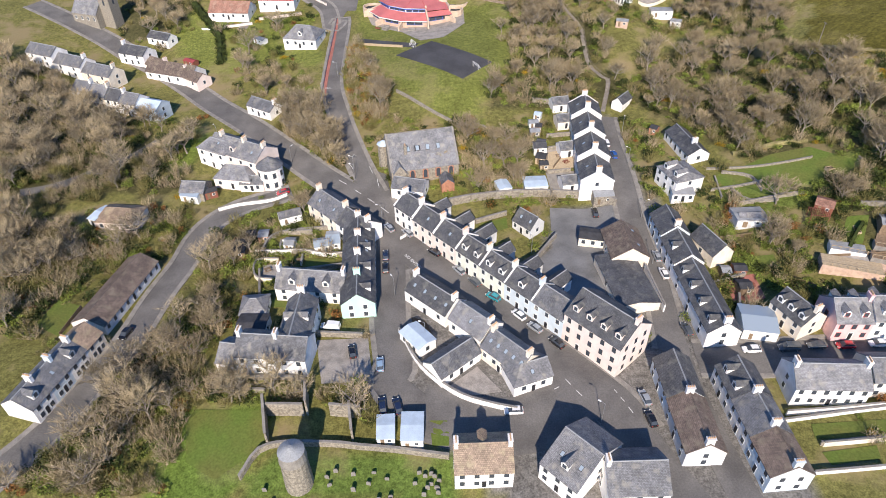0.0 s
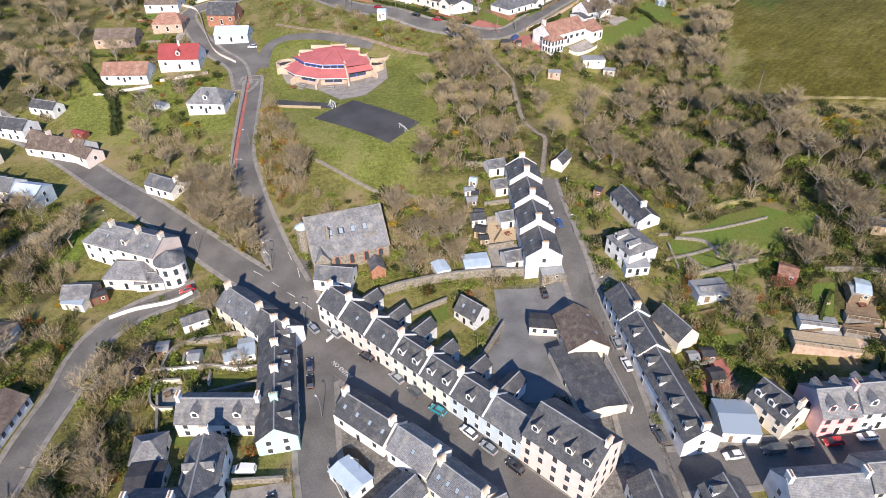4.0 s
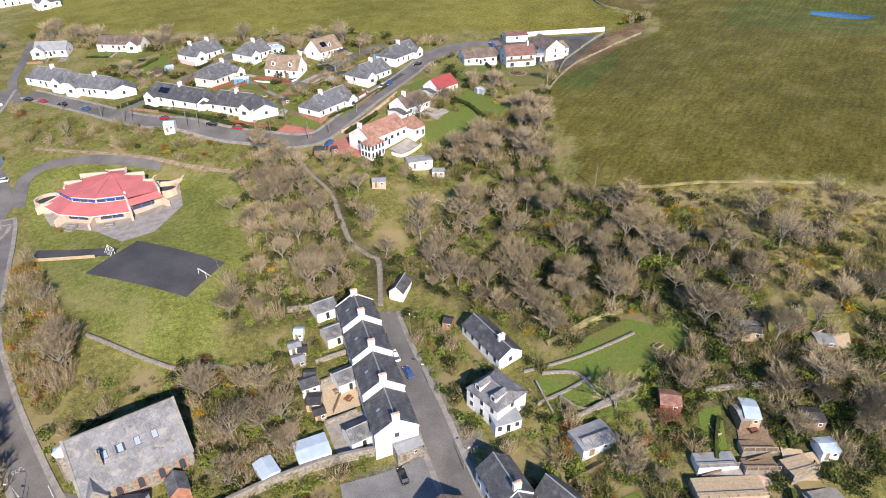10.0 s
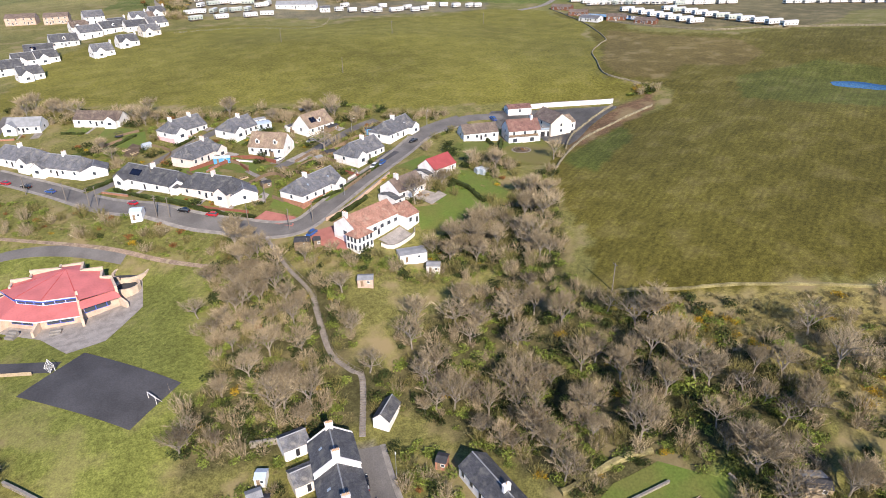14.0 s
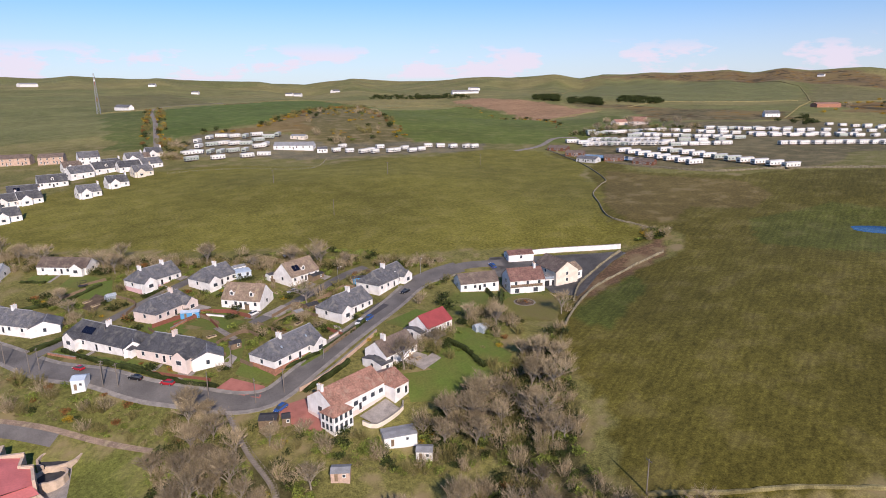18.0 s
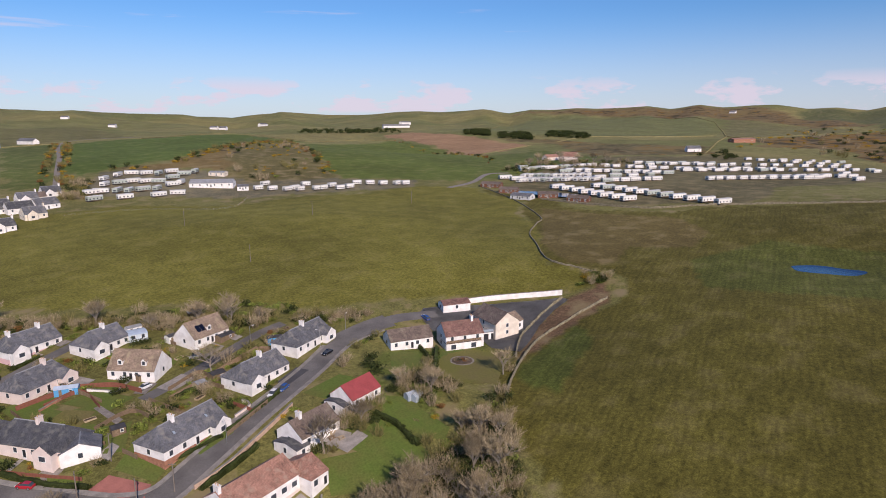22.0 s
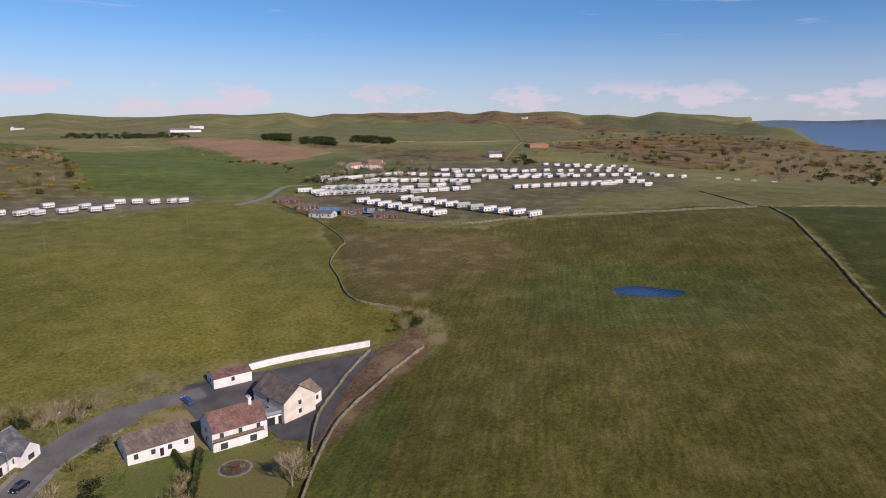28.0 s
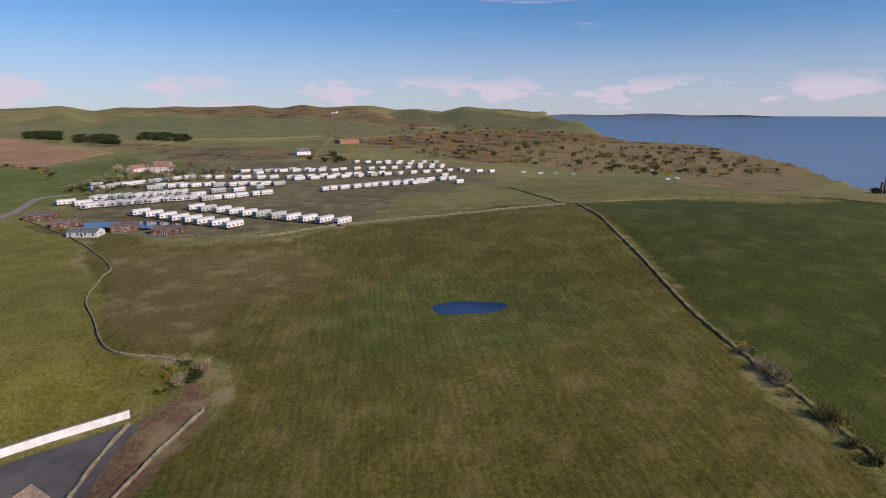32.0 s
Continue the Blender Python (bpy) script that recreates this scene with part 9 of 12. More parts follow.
boundary('boundary_wall', [(-12.2, 145.4), (-10.6, 146.9)], 0.3, 1.2, 'white', 'white rendered garden wall')
boundary('boundary_wall', [(-69.9, 162.6), (-64.0, 165.2), (-54.5, 166.9), (-49.6, 169.6)], 0.4, 1.3, 'white', 'white rendered wall beside the road')
boundary('boundary_wall', [(-17.2, 76.6), (-10.2, 76.0), (0.9, 74.5)], 0.5, 1.6, 'stone', 'rubble stone churchyard wall')
boundary('boundary_wall', [(-41.2, 70.6), (-37.2, 76.9), (-24.3, 77.3), (-17.2, 76.6)], 0.5, 1.6, 'stone', 'rubble stone churchyard wall')
boundary('boundary_wall', [(73.1, 83.0), (84.0, 83.4), (94.6, 84.0)], 0.3, 1.6, 'white', 'white rendered garden wall')
boundary('boundary_wall', [(77.2, 75.2), (90.3, 75.8)], 0.3, 1.5, 'cream', 'cream rendered garden wall')
boundary('hedge', [(2.9, 344.3), (16.0, 326.6), (29.5, 314.1)], 0.9, 1.2, 'leaf_dark', 'clipped dark green garden hedge')
boundary('hedge', [(29.5, 314.1), (39.1, 305.8), (47.8, 299.8)], 0.9, 1.2, 'leaf_dark', 'clipped dark green garden hedge')
boundary('hedge', [(80.4, 305.1), (91.2, 313.1), (98.5, 319.4)], 0.9, 1.2, 'leaf_dark', 'clipped dark green garden hedge')
boundary('hedge', [(-17.8, 386.3), (-1.9, 387.6), (10.4, 396.2)], 0.9, 1.2, 'leaf_dark', 'clipped dark green garden hedge')
boundary('hedge', [(-7.7, 351.2), (7.7, 355.6)], 0.9, 1.2, 'leaf_dark', 'clipped dark green garden hedge')
boundary('hedge', [(-120.8, 315.9), (-110.9, 300.9), (-99.1, 281.6), (-93.4, 259.8)], 2.2, 2.2, 'leaf_dark', 'tall dark clipped hedge')
boundary('field_wall', [(1721.9, 1470.7), (1528.7, 1297.1), (1256.2, 1067.1)], 2.2, 1.2, 'bramble', 'overgrown hedge bank between far fields')
boundary('field_wall', [(1003.1, 1654.7), (1713.1, 2537.1), (1817.4, 2431.6), (1930.1, 2262.3), (1912.2, 1940.6), (1718.7, 1470.5)], 2.2, 1.2, 'bramble', 'overgrown hedge bank between far fields')
boundary('field_wall', [(1256.2, 1067.1), (1253.4, 1009.0), (1491.4, 1009.8), (1719.0, 990.2)], 2.2, 1.2, 'bramble', 'overgrown hedge bank between far fields')
boundary('field_wall', [(1256.2, 1067.1), (947.4, 854.1), (840.6, 780.4)], 2.2, 1.2, 'bramble', 'overgrown hedge bank between far fields')
boundary('field_wall', [(840.8, 1124.9), (984.8, 1192.3), (1087.6, 1143.0), (1257.8, 1099.1)], 2.2, 1.2, 'bramble', 'overgrown hedge bank between far fields')
boundary('field_wall', [(512.5, 893.5), (634.7, 1033.7), (760.2, 1101.5)], 2.2, 1.2, 'bramble', 'overgrown hedge bank between far fields')
boundary('field_wall', [(407.6, 1340.7), (540.5, 1454.0), (608.7, 1367.9)], 2.2, 1.2, 'bramble', 'overgrown hedge bank between far fields')
boundary('field_wall', [(-66.1, 1271.3), (-25.1, 1269.6), (14.0, 1237.7)], 2.2, 1.2, 'bramble', 'overgrown hedge bank between far fields')
boundary('field_wall', [(121.7, 1286.6), (223.1, 1566.7), (337.6, 1629.8), (425.6, 1401.9)], 2.2, 1.2, 'bramble', 'overgrown hedge bank between far fields')
finish_pavements()

area('deck_allotment', [(116.0, 131.9), (119.4, 130.0), (118.8, 126.0), (114.1, 128.6)], 'wood', 0.25, 'weathered timber deck')
area('deck_yard', [(145.3, 141.4), (152.2, 138.9), (149.7, 135.5), (143.3, 138.8)], 'wood_pale', 0.3, 'pale timber deck with clutter')
area('terrace_far', [(103.2, 128.2), (111.4, 124.6), (116.3, 120.0), (101.1, 122.9)], 'peach', 0.3, 'peach paved garden terrace')
area('deck_far', [(119.7, 123.8), (126.8, 121.5), (122.4, 116.9), (117.3, 119.5)], 'wood_pale', 0.5, 'pale timber deck')
area('deck_steps', [(116.6, 134.5), (122.3, 132.1), (117.3, 123.7), (111.7, 126.7)], 'wood', 0.3, 'weathered timber terraces')
area('patio_row', [(33.2, 185.6), (43.3, 186.1), (43.1, 177.0), (33.3, 177.2)], 'paving', 0.2, 'paved back yard')
area('lawn_row', [(-2.9, 140.4), (2.5, 142.1), (7.5, 137.1), (2.1, 135.4)], 'lawn', 0.12, 'small mown lawn')
area('garden_plot', [(11.4, 151.3), (19.3, 154.1), (19.4, 149.6), (13.1, 146.3)], 'lawn', 0.15, 'small mown lawn')
area('yard_inner', [(0.2, 91.1), (7.7, 97.4), (13.0, 90.2), (7.1, 89.4)], 'paving', 0.14, 'paved inner courtyard')
area('yard_villa', [(-30.5, 105.3), (-18.3, 106.4), (-16.1, 93.2), (-27.5, 92.1)], 'paving', 0.1, 'pale paved yard beside the villa')
area('soil_inner', [(-10.3, 114.5), (-4.4, 112.4), (-1.9, 105.6), (-8.2, 107.6)], 'soil', 0.12, 'bare planted bed')
area('lawn_garden', [(-57.0, 87.4), (-38.8, 85.6), (-37.6, 77.6), (-46.5, 70.9), (-53.4, 74.8)], 'lawn', 0.12, 'mown garden lawn')
area('lawn_garden', [(-3.2, 83.2), (1.0, 83.2), (0.9, 77.3), (-2.6, 77.3)], 'lawn', 0.12, 'mown garden lawn')
area('lawn_garden', [(-44.6, 148.2), (-37.7, 148.4), (-36.8, 142.3), (-43.6, 142.4)], 'lawn', 0.12, 'mown garden lawn')
area('lawn_garden', [(83.7, 85.0), (92.6, 85.4), (91.7, 82.8), (83.9, 82.1)], 'lawn', 0.12, 'mown garden lawn')
area('lawn_garden', [(77.3, 80.5), (93.1, 80.8), (90.6, 76.7), (76.6, 77.0)], 'lawn', 0.12, 'mown garden lawn')
area('lawn_estate', [(53.4, 303.4), (61.7, 294.4), (64.3, 297.1), (58.0, 311.5)], 'lawn', 0.12, 'mown garden lawn with worn patches')
area('lawn_estate', [(3.8, 343.6), (23.8, 322.6), (22.5, 320.1), (5.3, 338.7)], 'lawn', 0.12, 'mown garden lawn with worn patches')
area('lawn_estate', [(37.7, 310.7), (46.5, 302.8), (45.7, 301.3), (36.2, 309.6)], 'lawn', 0.12, 'mown garden lawn with worn patches')
area('lawn_estate', [(72.6, 299.1), (82.0, 304.5), (80.3, 308.6), (70.8, 302.9)], 'lawn', 0.12, 'mown garden lawn with worn patches')
area('lawn_estate', [(153.5, 328.4), (163.1, 323.4), (169.4, 312.2), (165.1, 301.4), (154.9, 302.7), (147.8, 312.9)], 'lawn', 0.12, 'mown garden lawn with worn patches')
area('lawn_estate', [(99.5, 284.4), (115.0, 281.7), (112.5, 268.1), (97.9, 272.5)], 'lawn', 0.12, 'mown garden lawn with worn patches')
area('lawn_estate', [(8.0, 400.3), (14.1, 399.7), (14.7, 380.9), (3.7, 387.0), (-4.0, 396.0)], 'lawn', 0.12, 'mown garden lawn with worn patches')
area('lawn_estate', [(30.4, 347.9), (42.6, 337.4), (53.1, 337.4), (49.3, 330.2), (32.6, 333.7)], 'lawn', 0.12, 'mown garden lawn with worn patches')
boundary('boundary_wall', [(25.4, 134.5), (33.1, 145.7)], 0.45, 1.8, 'stone', 'rubble stone garden wall')
boundary('boundary_wall', [(9.9, 151.5), (19.5, 155.5)], 0.45, 1.5, 'stone', 'rubble stone garden wall')
boundary('boundary_wall', [(-46.6, 150.8), (-34.1, 151.4)], 0.45, 1.3, 'stone', 'rubble stone garden wall')
boundary('boundary_wall', [(-43.4, 141.3), (-28.1, 138.5)], 0.45, 1.3, 'stone', 'rubble stone garden wall')
boundary('boundary_wall', [(-38.9, 132.2), (-26.9, 134.1)], 0.45, 1.5, 'stone', 'rubble stone garden wall')
boundary('boundary_wall', [(-50.7, 133.6), (-47.9, 121.3)], 0.45, 1.3, 'stone', 'rubble stone garden wall')
boundary('boundary_wall', [(-30.8, 106.9), (-19.5, 106.5)], 0.45, 1.6, 'stone', 'rubble stone garden wall')
boundary('boundary_wall', [(82.2, 167.9), (94.5, 165.7), (111.2, 164.2)], 0.35, 0.7, 'stone', 'rubble stone garden wall')
boundary('boundary_wall', [(85.5, 151.9), (97.5, 151.1)], 0.35, 0.7, 'stone', 'rubble stone garden wall')
boundary('boundary_wall', [(33.0, 211.3), (44.0, 210.3)], 0.45, 1.6, 'stone', 'rubble stone garden wall')
boundary('boundary_wall', [(83.4, 163.9), (82.8, 154.9)], 0.35, 0.8, 'stone', 'rubble stone garden wall')
boundary('boundary_wall', [(70.0, 122.4), (79.4, 124.8)], 0.45, 1.4, 'stone', 'rubble stone garden wall')
boundary('boundary_wall', [(75.4, 118.0), (71.5, 105.0)], 0.45, 1.6, 'stone', 'rubble stone garden wall')
boundary('boundary_wall', [(-39.0, 86.6), (-36.7, 77.5)], 0.45, 4.5, 'stone', 'roofless rubble stone ruin wall')
boundary('boundary_wall', [(-30.1, 89.1), (-29.4, 84.3)], 0.45, 5.0, 'stone', 'roofless rubble stone ruin wall')
boundary('boundary_wall', [(-38.0, 84.6), (-30.0, 84.3)], 0.45, 4.0, 'stone', 'roofless rubble stone ruin wall')
boundary('boundary_wall', [(-20.4, 85.1), (-19.2, 78.5)], 0.45, 4.0, 'stone', 'roofless rubble stone ruin wall')
boundary('boundary_wall', [(-24.5, 84.4), (-17.8, 83.8)], 0.45, 4.0, 'stone', 'roofless rubble stone ruin wall')
boundary('boundary_wall', [(-51.8, 92.1), (-39.7, 90.2)], 0.45, 1.2, 'stone', 'rubble stone garden wall')
boundary('boundary_wall', [(-51.3, 94.6), (-31.0, 92.9)], 0.45, 1.2, 'stone', 'rubble stone garden wall')
boundary('timber_fence', [(28.9, 344.2), (39.3, 323.2), (51.8, 314.1)], 0.1, 1.3, 'wood', 'weathered timber garden fence')
boundary('timber_fence', [(39.2, 357.7), (51.4, 338.1)], 0.1, 1.3, 'wood', 'weathered timber garden fence')
boundary('timber_fence', [(63.5, 333.0), (72.3, 317.9)], 0.1, 1.3, 'wood', 'weathered timber garden fence')
boundary('timber_fence', [(68.7, 330.6), (85.0, 342.3), (98.5, 351.5)], 0.1, 1.3, 'wood', 'weathered timber garden fence')
boundary('timber_fence', [(-7.4, 388.1), (4.8, 393.9)], 0.1, 1.3, 'wood', 'weathered timber garden fence')
boundary('timber_fence', [(77.3, 138.9), (86.4, 139.2)], 0.1, 1.3, 'wood', 'weathered timber garden fence')
boundary('timber_fence', [(78.1, 128.8), (76.6, 114.4)], 0.1, 1.3, 'wood', 'weathered timber garden fence')
boundary('timber_fence', [(90.5, 122.9), (94.8, 118.6)], 0.1, 1.3, 'wood', 'weathered timber garden fence')
boundary('timber_fence', [(101.7, 127.9), (109.4, 126.8), (117.7, 125.4)], 0.1, 1.3, 'wood', 'weathered timber garden fence')
boundary('timber_fence', [(105.6, 128.5), (114.8, 125.0)], 0.1, 1.3, 'wood', 'weathered timber garden fence')
boundary('timber_fence', [(36.4, 176.6), (41.4, 183.9)], 0.1, 1.3, 'wood', 'weathered timber garden fence')
boundary('timber_fence', [(80.1, 303.6), (93.3, 314.2)], 0.1, 1.3, 'wood', 'weathered timber garden fence')


boundary('boundary_wall', [(69.6, 287.3), (74.3, 289.4), (79.3, 292.4), (84.0, 296.2), (91.0, 302.0), (99.0, 309.0)], 0.4, 1.3, 'peach', 'peach block garden wall beside the road')
boundary('hedge', [(71.0, 286.2), (80.0, 291.2), (86.0, 295.6)], 0.9, 1.5, 'leaf_dark', 'clipped dark green garden hedge')
boundary('timber_fence', [(44.0, 350.8), (55.0, 347.0), (62.0, 339.5)], 0.12, 1.6, 'wood_red', 'red-brown timber garden fence')
boundary('timber_fence', [(30.0, 345.0), (44.0, 350.8)], 0.12, 1.6, 'wood_red', 'red-brown timber garden fence')
boundary('timber_fence', [(84.5, 318.0), (88.5, 311.6)], 0.12, 1.2, 'wood_red', 'red-brown timber garden fence')
boundary('boundary_wall', [(83.6, 311.0), (88.6, 315.0), (87.0, 318.4)], 0.3, 1.0, 'pinkish', 'pale pink garden wall')
area('drive_dormer', [(66.0, 341.0), (74.0, 347.0), (78.0, 341.5), (70.0, 336.0)], 'paving', 0.13, 'pale concrete forecourt with parked cars')
area('yard_estate', [(98.5, 325.0), (106.5, 331.6), (109.5, 327.8), (101.5, 321.6)], 'asphalt_dark', 0.13, 'dark gravelled front garden')
area('garden_estate', [(41.0, 343.0), (50.0, 347.0), (60.0, 337.5), (52.5, 331.5)], 'lawn', 0.14, 'worn yellowish back lawn inside fences')


# ---- garden plots and their clutter ----
_plots = 0


def off_road(x, y, gap=0.8):
    for name, pts, w, lift in ROADS:
        q = smooth_line(pts, 2.0)
        if (np.hypot(q[:, 0] - x, q[:, 1] - y) < w / 2 + gap + (1.3 if name in PAVED else 0)).any():
            return False
    return True


def plot(a, b, D, front=7.0, back=9.0, drive=1, edge="hedge"):
    """Front lawn with a path, back lawn with paving, and a low hedge or wall round them."""
    global _plots
    a, b = Vector(a), Vector(b)
    u = (b - a).normalized()
    n = Vector((-u.y, u.x))
    L = (b - a).length
    lift = 0.10 + 0.003 * (_plots % 6)
    _plots += 1

    def at(s, d):
        p = a + u * s + n * d
        return (p.x, p.y)

    while front > 2 and not all(off_road(*at(s, -front)) for s in (0, L / 2, L)):
        front -= 0.5
    if front > 2.5:
        area("lawn_front", [at(-1, -front), at(L * 0.42, -front), at(L * 0.42, -1.2), at(-1, -1.2)], "lawn", lift, "small front lawn beside a garden path")
        area("lawn_front", [at(L * 0.5, -front), at(L * 0.8, -front), at(L * 0.8, -1.2), at(L * 0.5, -1.2)], "lawn_dry", lift, "worn yellowish front lawn")
        area("path_front", [at(L * 0.43, -front), at(L * 0.49, -front), at(L * 0.49, -0.3), at(L * 0.43, -0.3)], "paving", lift + 0.02, "pale paved garden path")
        if drive:
            area("paving_drive", [at(L * 0.82, -front), at(L + 1, -front), at(L + 1, -0.4), at(L * 0.82, -0.4)], ("red_paving", "gravel", "paving")[_plots % 3], lift + 0.01, "paved drive beside a bungalow")
        if edge == "hedge":
            boundary("hedge", [at(-1.5, -front - 0.3), at(L * 0.4, -front - 0.3)], 0.8, 1.0, "leaf_dark", "clipped green garden hedge")
        else:
            boundary("boundary_wall", [at(-1.5, -front - 0.3), at(L * 0.4, -front - 0.3)], 0.3, 0.8, edge, "low garden wall with a coping")
        for k in range(5):
            GARDEN_BUSHES.append((*at(random.uniform(-1, L * 0.8), -random.uniform(0.9, front)), random.choice(("green", "dark", "tuft", "russet", "gorse", "green")), random.uniform(0.3, 0.65)))
    if back > 2:
        y1 = D + back
        if all(off_road(*at(s, y1)) for s in (0, L / 2, L)):
            area("lawn_back", [at(0, D + 3.2), at(L, D + 3.2), at(L, y1), at(0, y1)], "lawn_dry" if _plots % 2 else "lawn", lift, "back lawn with worn patches")
            area("patio_back", [at(1, D + 0.4), at(L - 1, D + 0.4), at(L - 1, D + 3.1), at(1, D + 3.1)], "paving" if _plots % 3 else "gravel", lift + 0.02, "paved patio behind a bungalow")
            boundary("timber_fence", [at(-0.6, D + 1), at(-0.6, y1)], 0.1, 1.4, "wood", "weathered timber garden fence")
            for k in range(6):
                GARDEN_BUSHES.append((*at(random.uniform(0, L), random.uniform(y1 - 2.5, y1 + 0.5)), random.choice(("green", "dark", "olive", "twig", "green")), random.uniform(0.4, 0.9)))


def garden_table(x, y, turn, paint="wood"):
    ob = tagged(new("garden_table"), "timber garden table with two benches on paving", "table", "garden tables")
    ob.matrix_world = pose(x, y, zat(x, y) + 0.25, 0, 0, turn)
    part("tabletop", Mesh().box(-0.9, -0.4, 0.68, 0.9, 0.4, 0.74), M[paint], ob)
    part("bench", Mesh().box(-0.9, -0.95, 0.4, 0.9, -0.65, 0.45), M[paint], ob)
    part("bench", Mesh().box(-0.9, 0.65, 0.4, 0.9, 0.95, 0.45), M[paint], ob)
    part("frame", Mesh().box(-0.7, -0.9, 0.3, -0.6, 0.9, 0.4).box(0.6, -0.9, 0.3, 0.7, 0.9, 0.4).box(-0.7, -0.3, -0.2, -0.6, 0.3, 0.7).box(0.6, -0.3, -0.2, 0.7, 0.3, 0.7), M[paint], ob)


def raised_bed(x, y, turn, L=3.0, W=1.3):
    ob = tagged(new("raised_bed"), "timber-edged raised vegetable bed with dark soil", "planter", "raised beds")
    ob.matrix_world = pose(x, y, zat(x, y), 0, 0, turn)
    m = Mesh()
    for s in (-1, 1):
        m.box(-L / 2, s * W / 2 - 0.05, -0.4, L / 2, s * W / 2 + 0.05, 0.45)
        m.box(s * L / 2 - 0.05, -W / 2, -0.4, s * L / 2 + 0.05, W / 2, 0.452)
    part("edging", m, M["wood_pale"], ob)
    part("soil", Mesh().box(-L / 2 + 0.05, -W / 2 + 0.05, -0.4, L / 2 - 0.05, W / 2 - 0.05, 0.36), M["soil"], ob)


def greenhouse(x, y, turn, L=3.6, W=2.4):
    ob = tagged(new("greenhouse"), "small aluminium-framed glass greenhouse on grass", "greenhouse")
    ob.matrix_world = pose(x, y, zat(x, y), 0, 0, turn)
    part("glazing", body_mesh(L, W, 1.6, 0.8, (0, 0), 0.4), M["glass_roof"], ob)
    part("roof", roof_mesh(L, W, 1.6, 0.8, (0, 0), 0.05, 0.04)[0], M["glass_roof"], ob)
    m = Mesh()
    for k in range(6):
        q = -L / 2 + L * k / 5
        for s in (-1, 1):
            m.tube((q, s * W / 2, 0), (q, s * W / 2, 1.62), 0.04, 0.04, 4, False).tube((q, s * W / 2, 1.64), (q, 0, 2.46), 0.04, 0.04, 4, False)
    part("frame", m, M["trim"], ob)


def terrace_balcony(x, y, turn, L, W, h):
    """A flat-roofed lower room with a railed terrace on top."""
    ob = tagged(new("balcony_terrace"), "white lower storey with a railed terrace on top", "balcony")
    ob.matrix_world = pose(x, y, zat(x, y), 0, 0, turn)
    part("wall", Mesh().box(-L / 2, -W / 2, -2, L / 2, W / 2, h), M["white"], ob)
    part("deck", Mesh().box(-L / 2 - 0.15, -W / 2 - 0.15, h, L / 2 + 0.15, W / 2, h + 0.12), M["tile_brown"], ob)
    rail = Mesh().box(-L / 2, -W / 2, h + 0.95, L / 2, -W / 2 + 0.08, h + 1.05)
    part("handrail", rail, M["wood"], ob)
    for k in range(7):
        q = -L / 2 + 0.1 + (L - 0.2) * k / 6
        part("post", Mesh().box(q - 0.05, -W / 2, h + 0.1, q + 0.05, -W / 2 + 0.08, h + 0.96), M["wood"], ob)
    part("railing_panel", Mesh().box(-L / 2, -W / 2 + 0.02, h + 0.25, L / 2, -W / 2 + 0.05, h + 0.9), M["wood"], ob)
    for q in (-L * 0.3, L * 0.28):
        add_window(ob, q, -W / 2, 0.3, 1.8, 1.7, 0, "trim")


def garage_front(x, y, turn):
    ob = tagged(new("garage_block"), "white flat garage front with two dark doors", "garage")
    ob.matrix_world = pose(x, y, zat(x, y), 0, 0, turn)
    part("wall", Mesh().box(-4, -2.5, -2, 4, 2.5, 2.7), M["white"], ob)
    part("deck", Mesh().box(-4.1, -2.6, 2.7, 4.1, 2.5, 2.85), M["lead"], ob)
    for s in (-1.9, 1.9):
        part("garage_door", Mesh().box(s - 1.4, -2.56, 0, s + 1.4, -2.45, 2.2), M["trim_dark"], ob, "dark roller door")
    for k in range(6):
        part("post", Mesh().box(-4 + 1.6 * k - 0.04, -2.5, 2.85, -4 + 1.6 * k + 0.04, -2.42, 3.8), M["metal"], ob)
    part("railing_glass", Mesh().box(-4, -2.48, 2.95, 4, -2.45, 3.75), M["glass_roof"], ob)


def round_bed(x, y, r):
    ob = tagged(new("round_flower_bed"), "round stone-edged flower bed in a lawn", "flower bed")
    ob.matrix_world = pose(x, y, zat(x, y))
    part("edging", Mesh().tube((0, 0, -0.5), (0, 0, 0.25), r, r - 0.1, 22), M["stone"], ob)
    part("soil", Mesh().tube((0, 0, 0), (0, 0, 0.4), r - 0.5, r - 0.9, 22), M["soil"], ob)
    for k in range(16):
        q = random.uniform(0, 6.28)
        s = random.uniform(0, r - 1)
        GARDEN_BUSHES.append((x + s * math.cos(q), y + s * math.sin(q), random.choice(("russet", "twig", "dark", "tuft")), random.uniform(0.3, 0.5)))


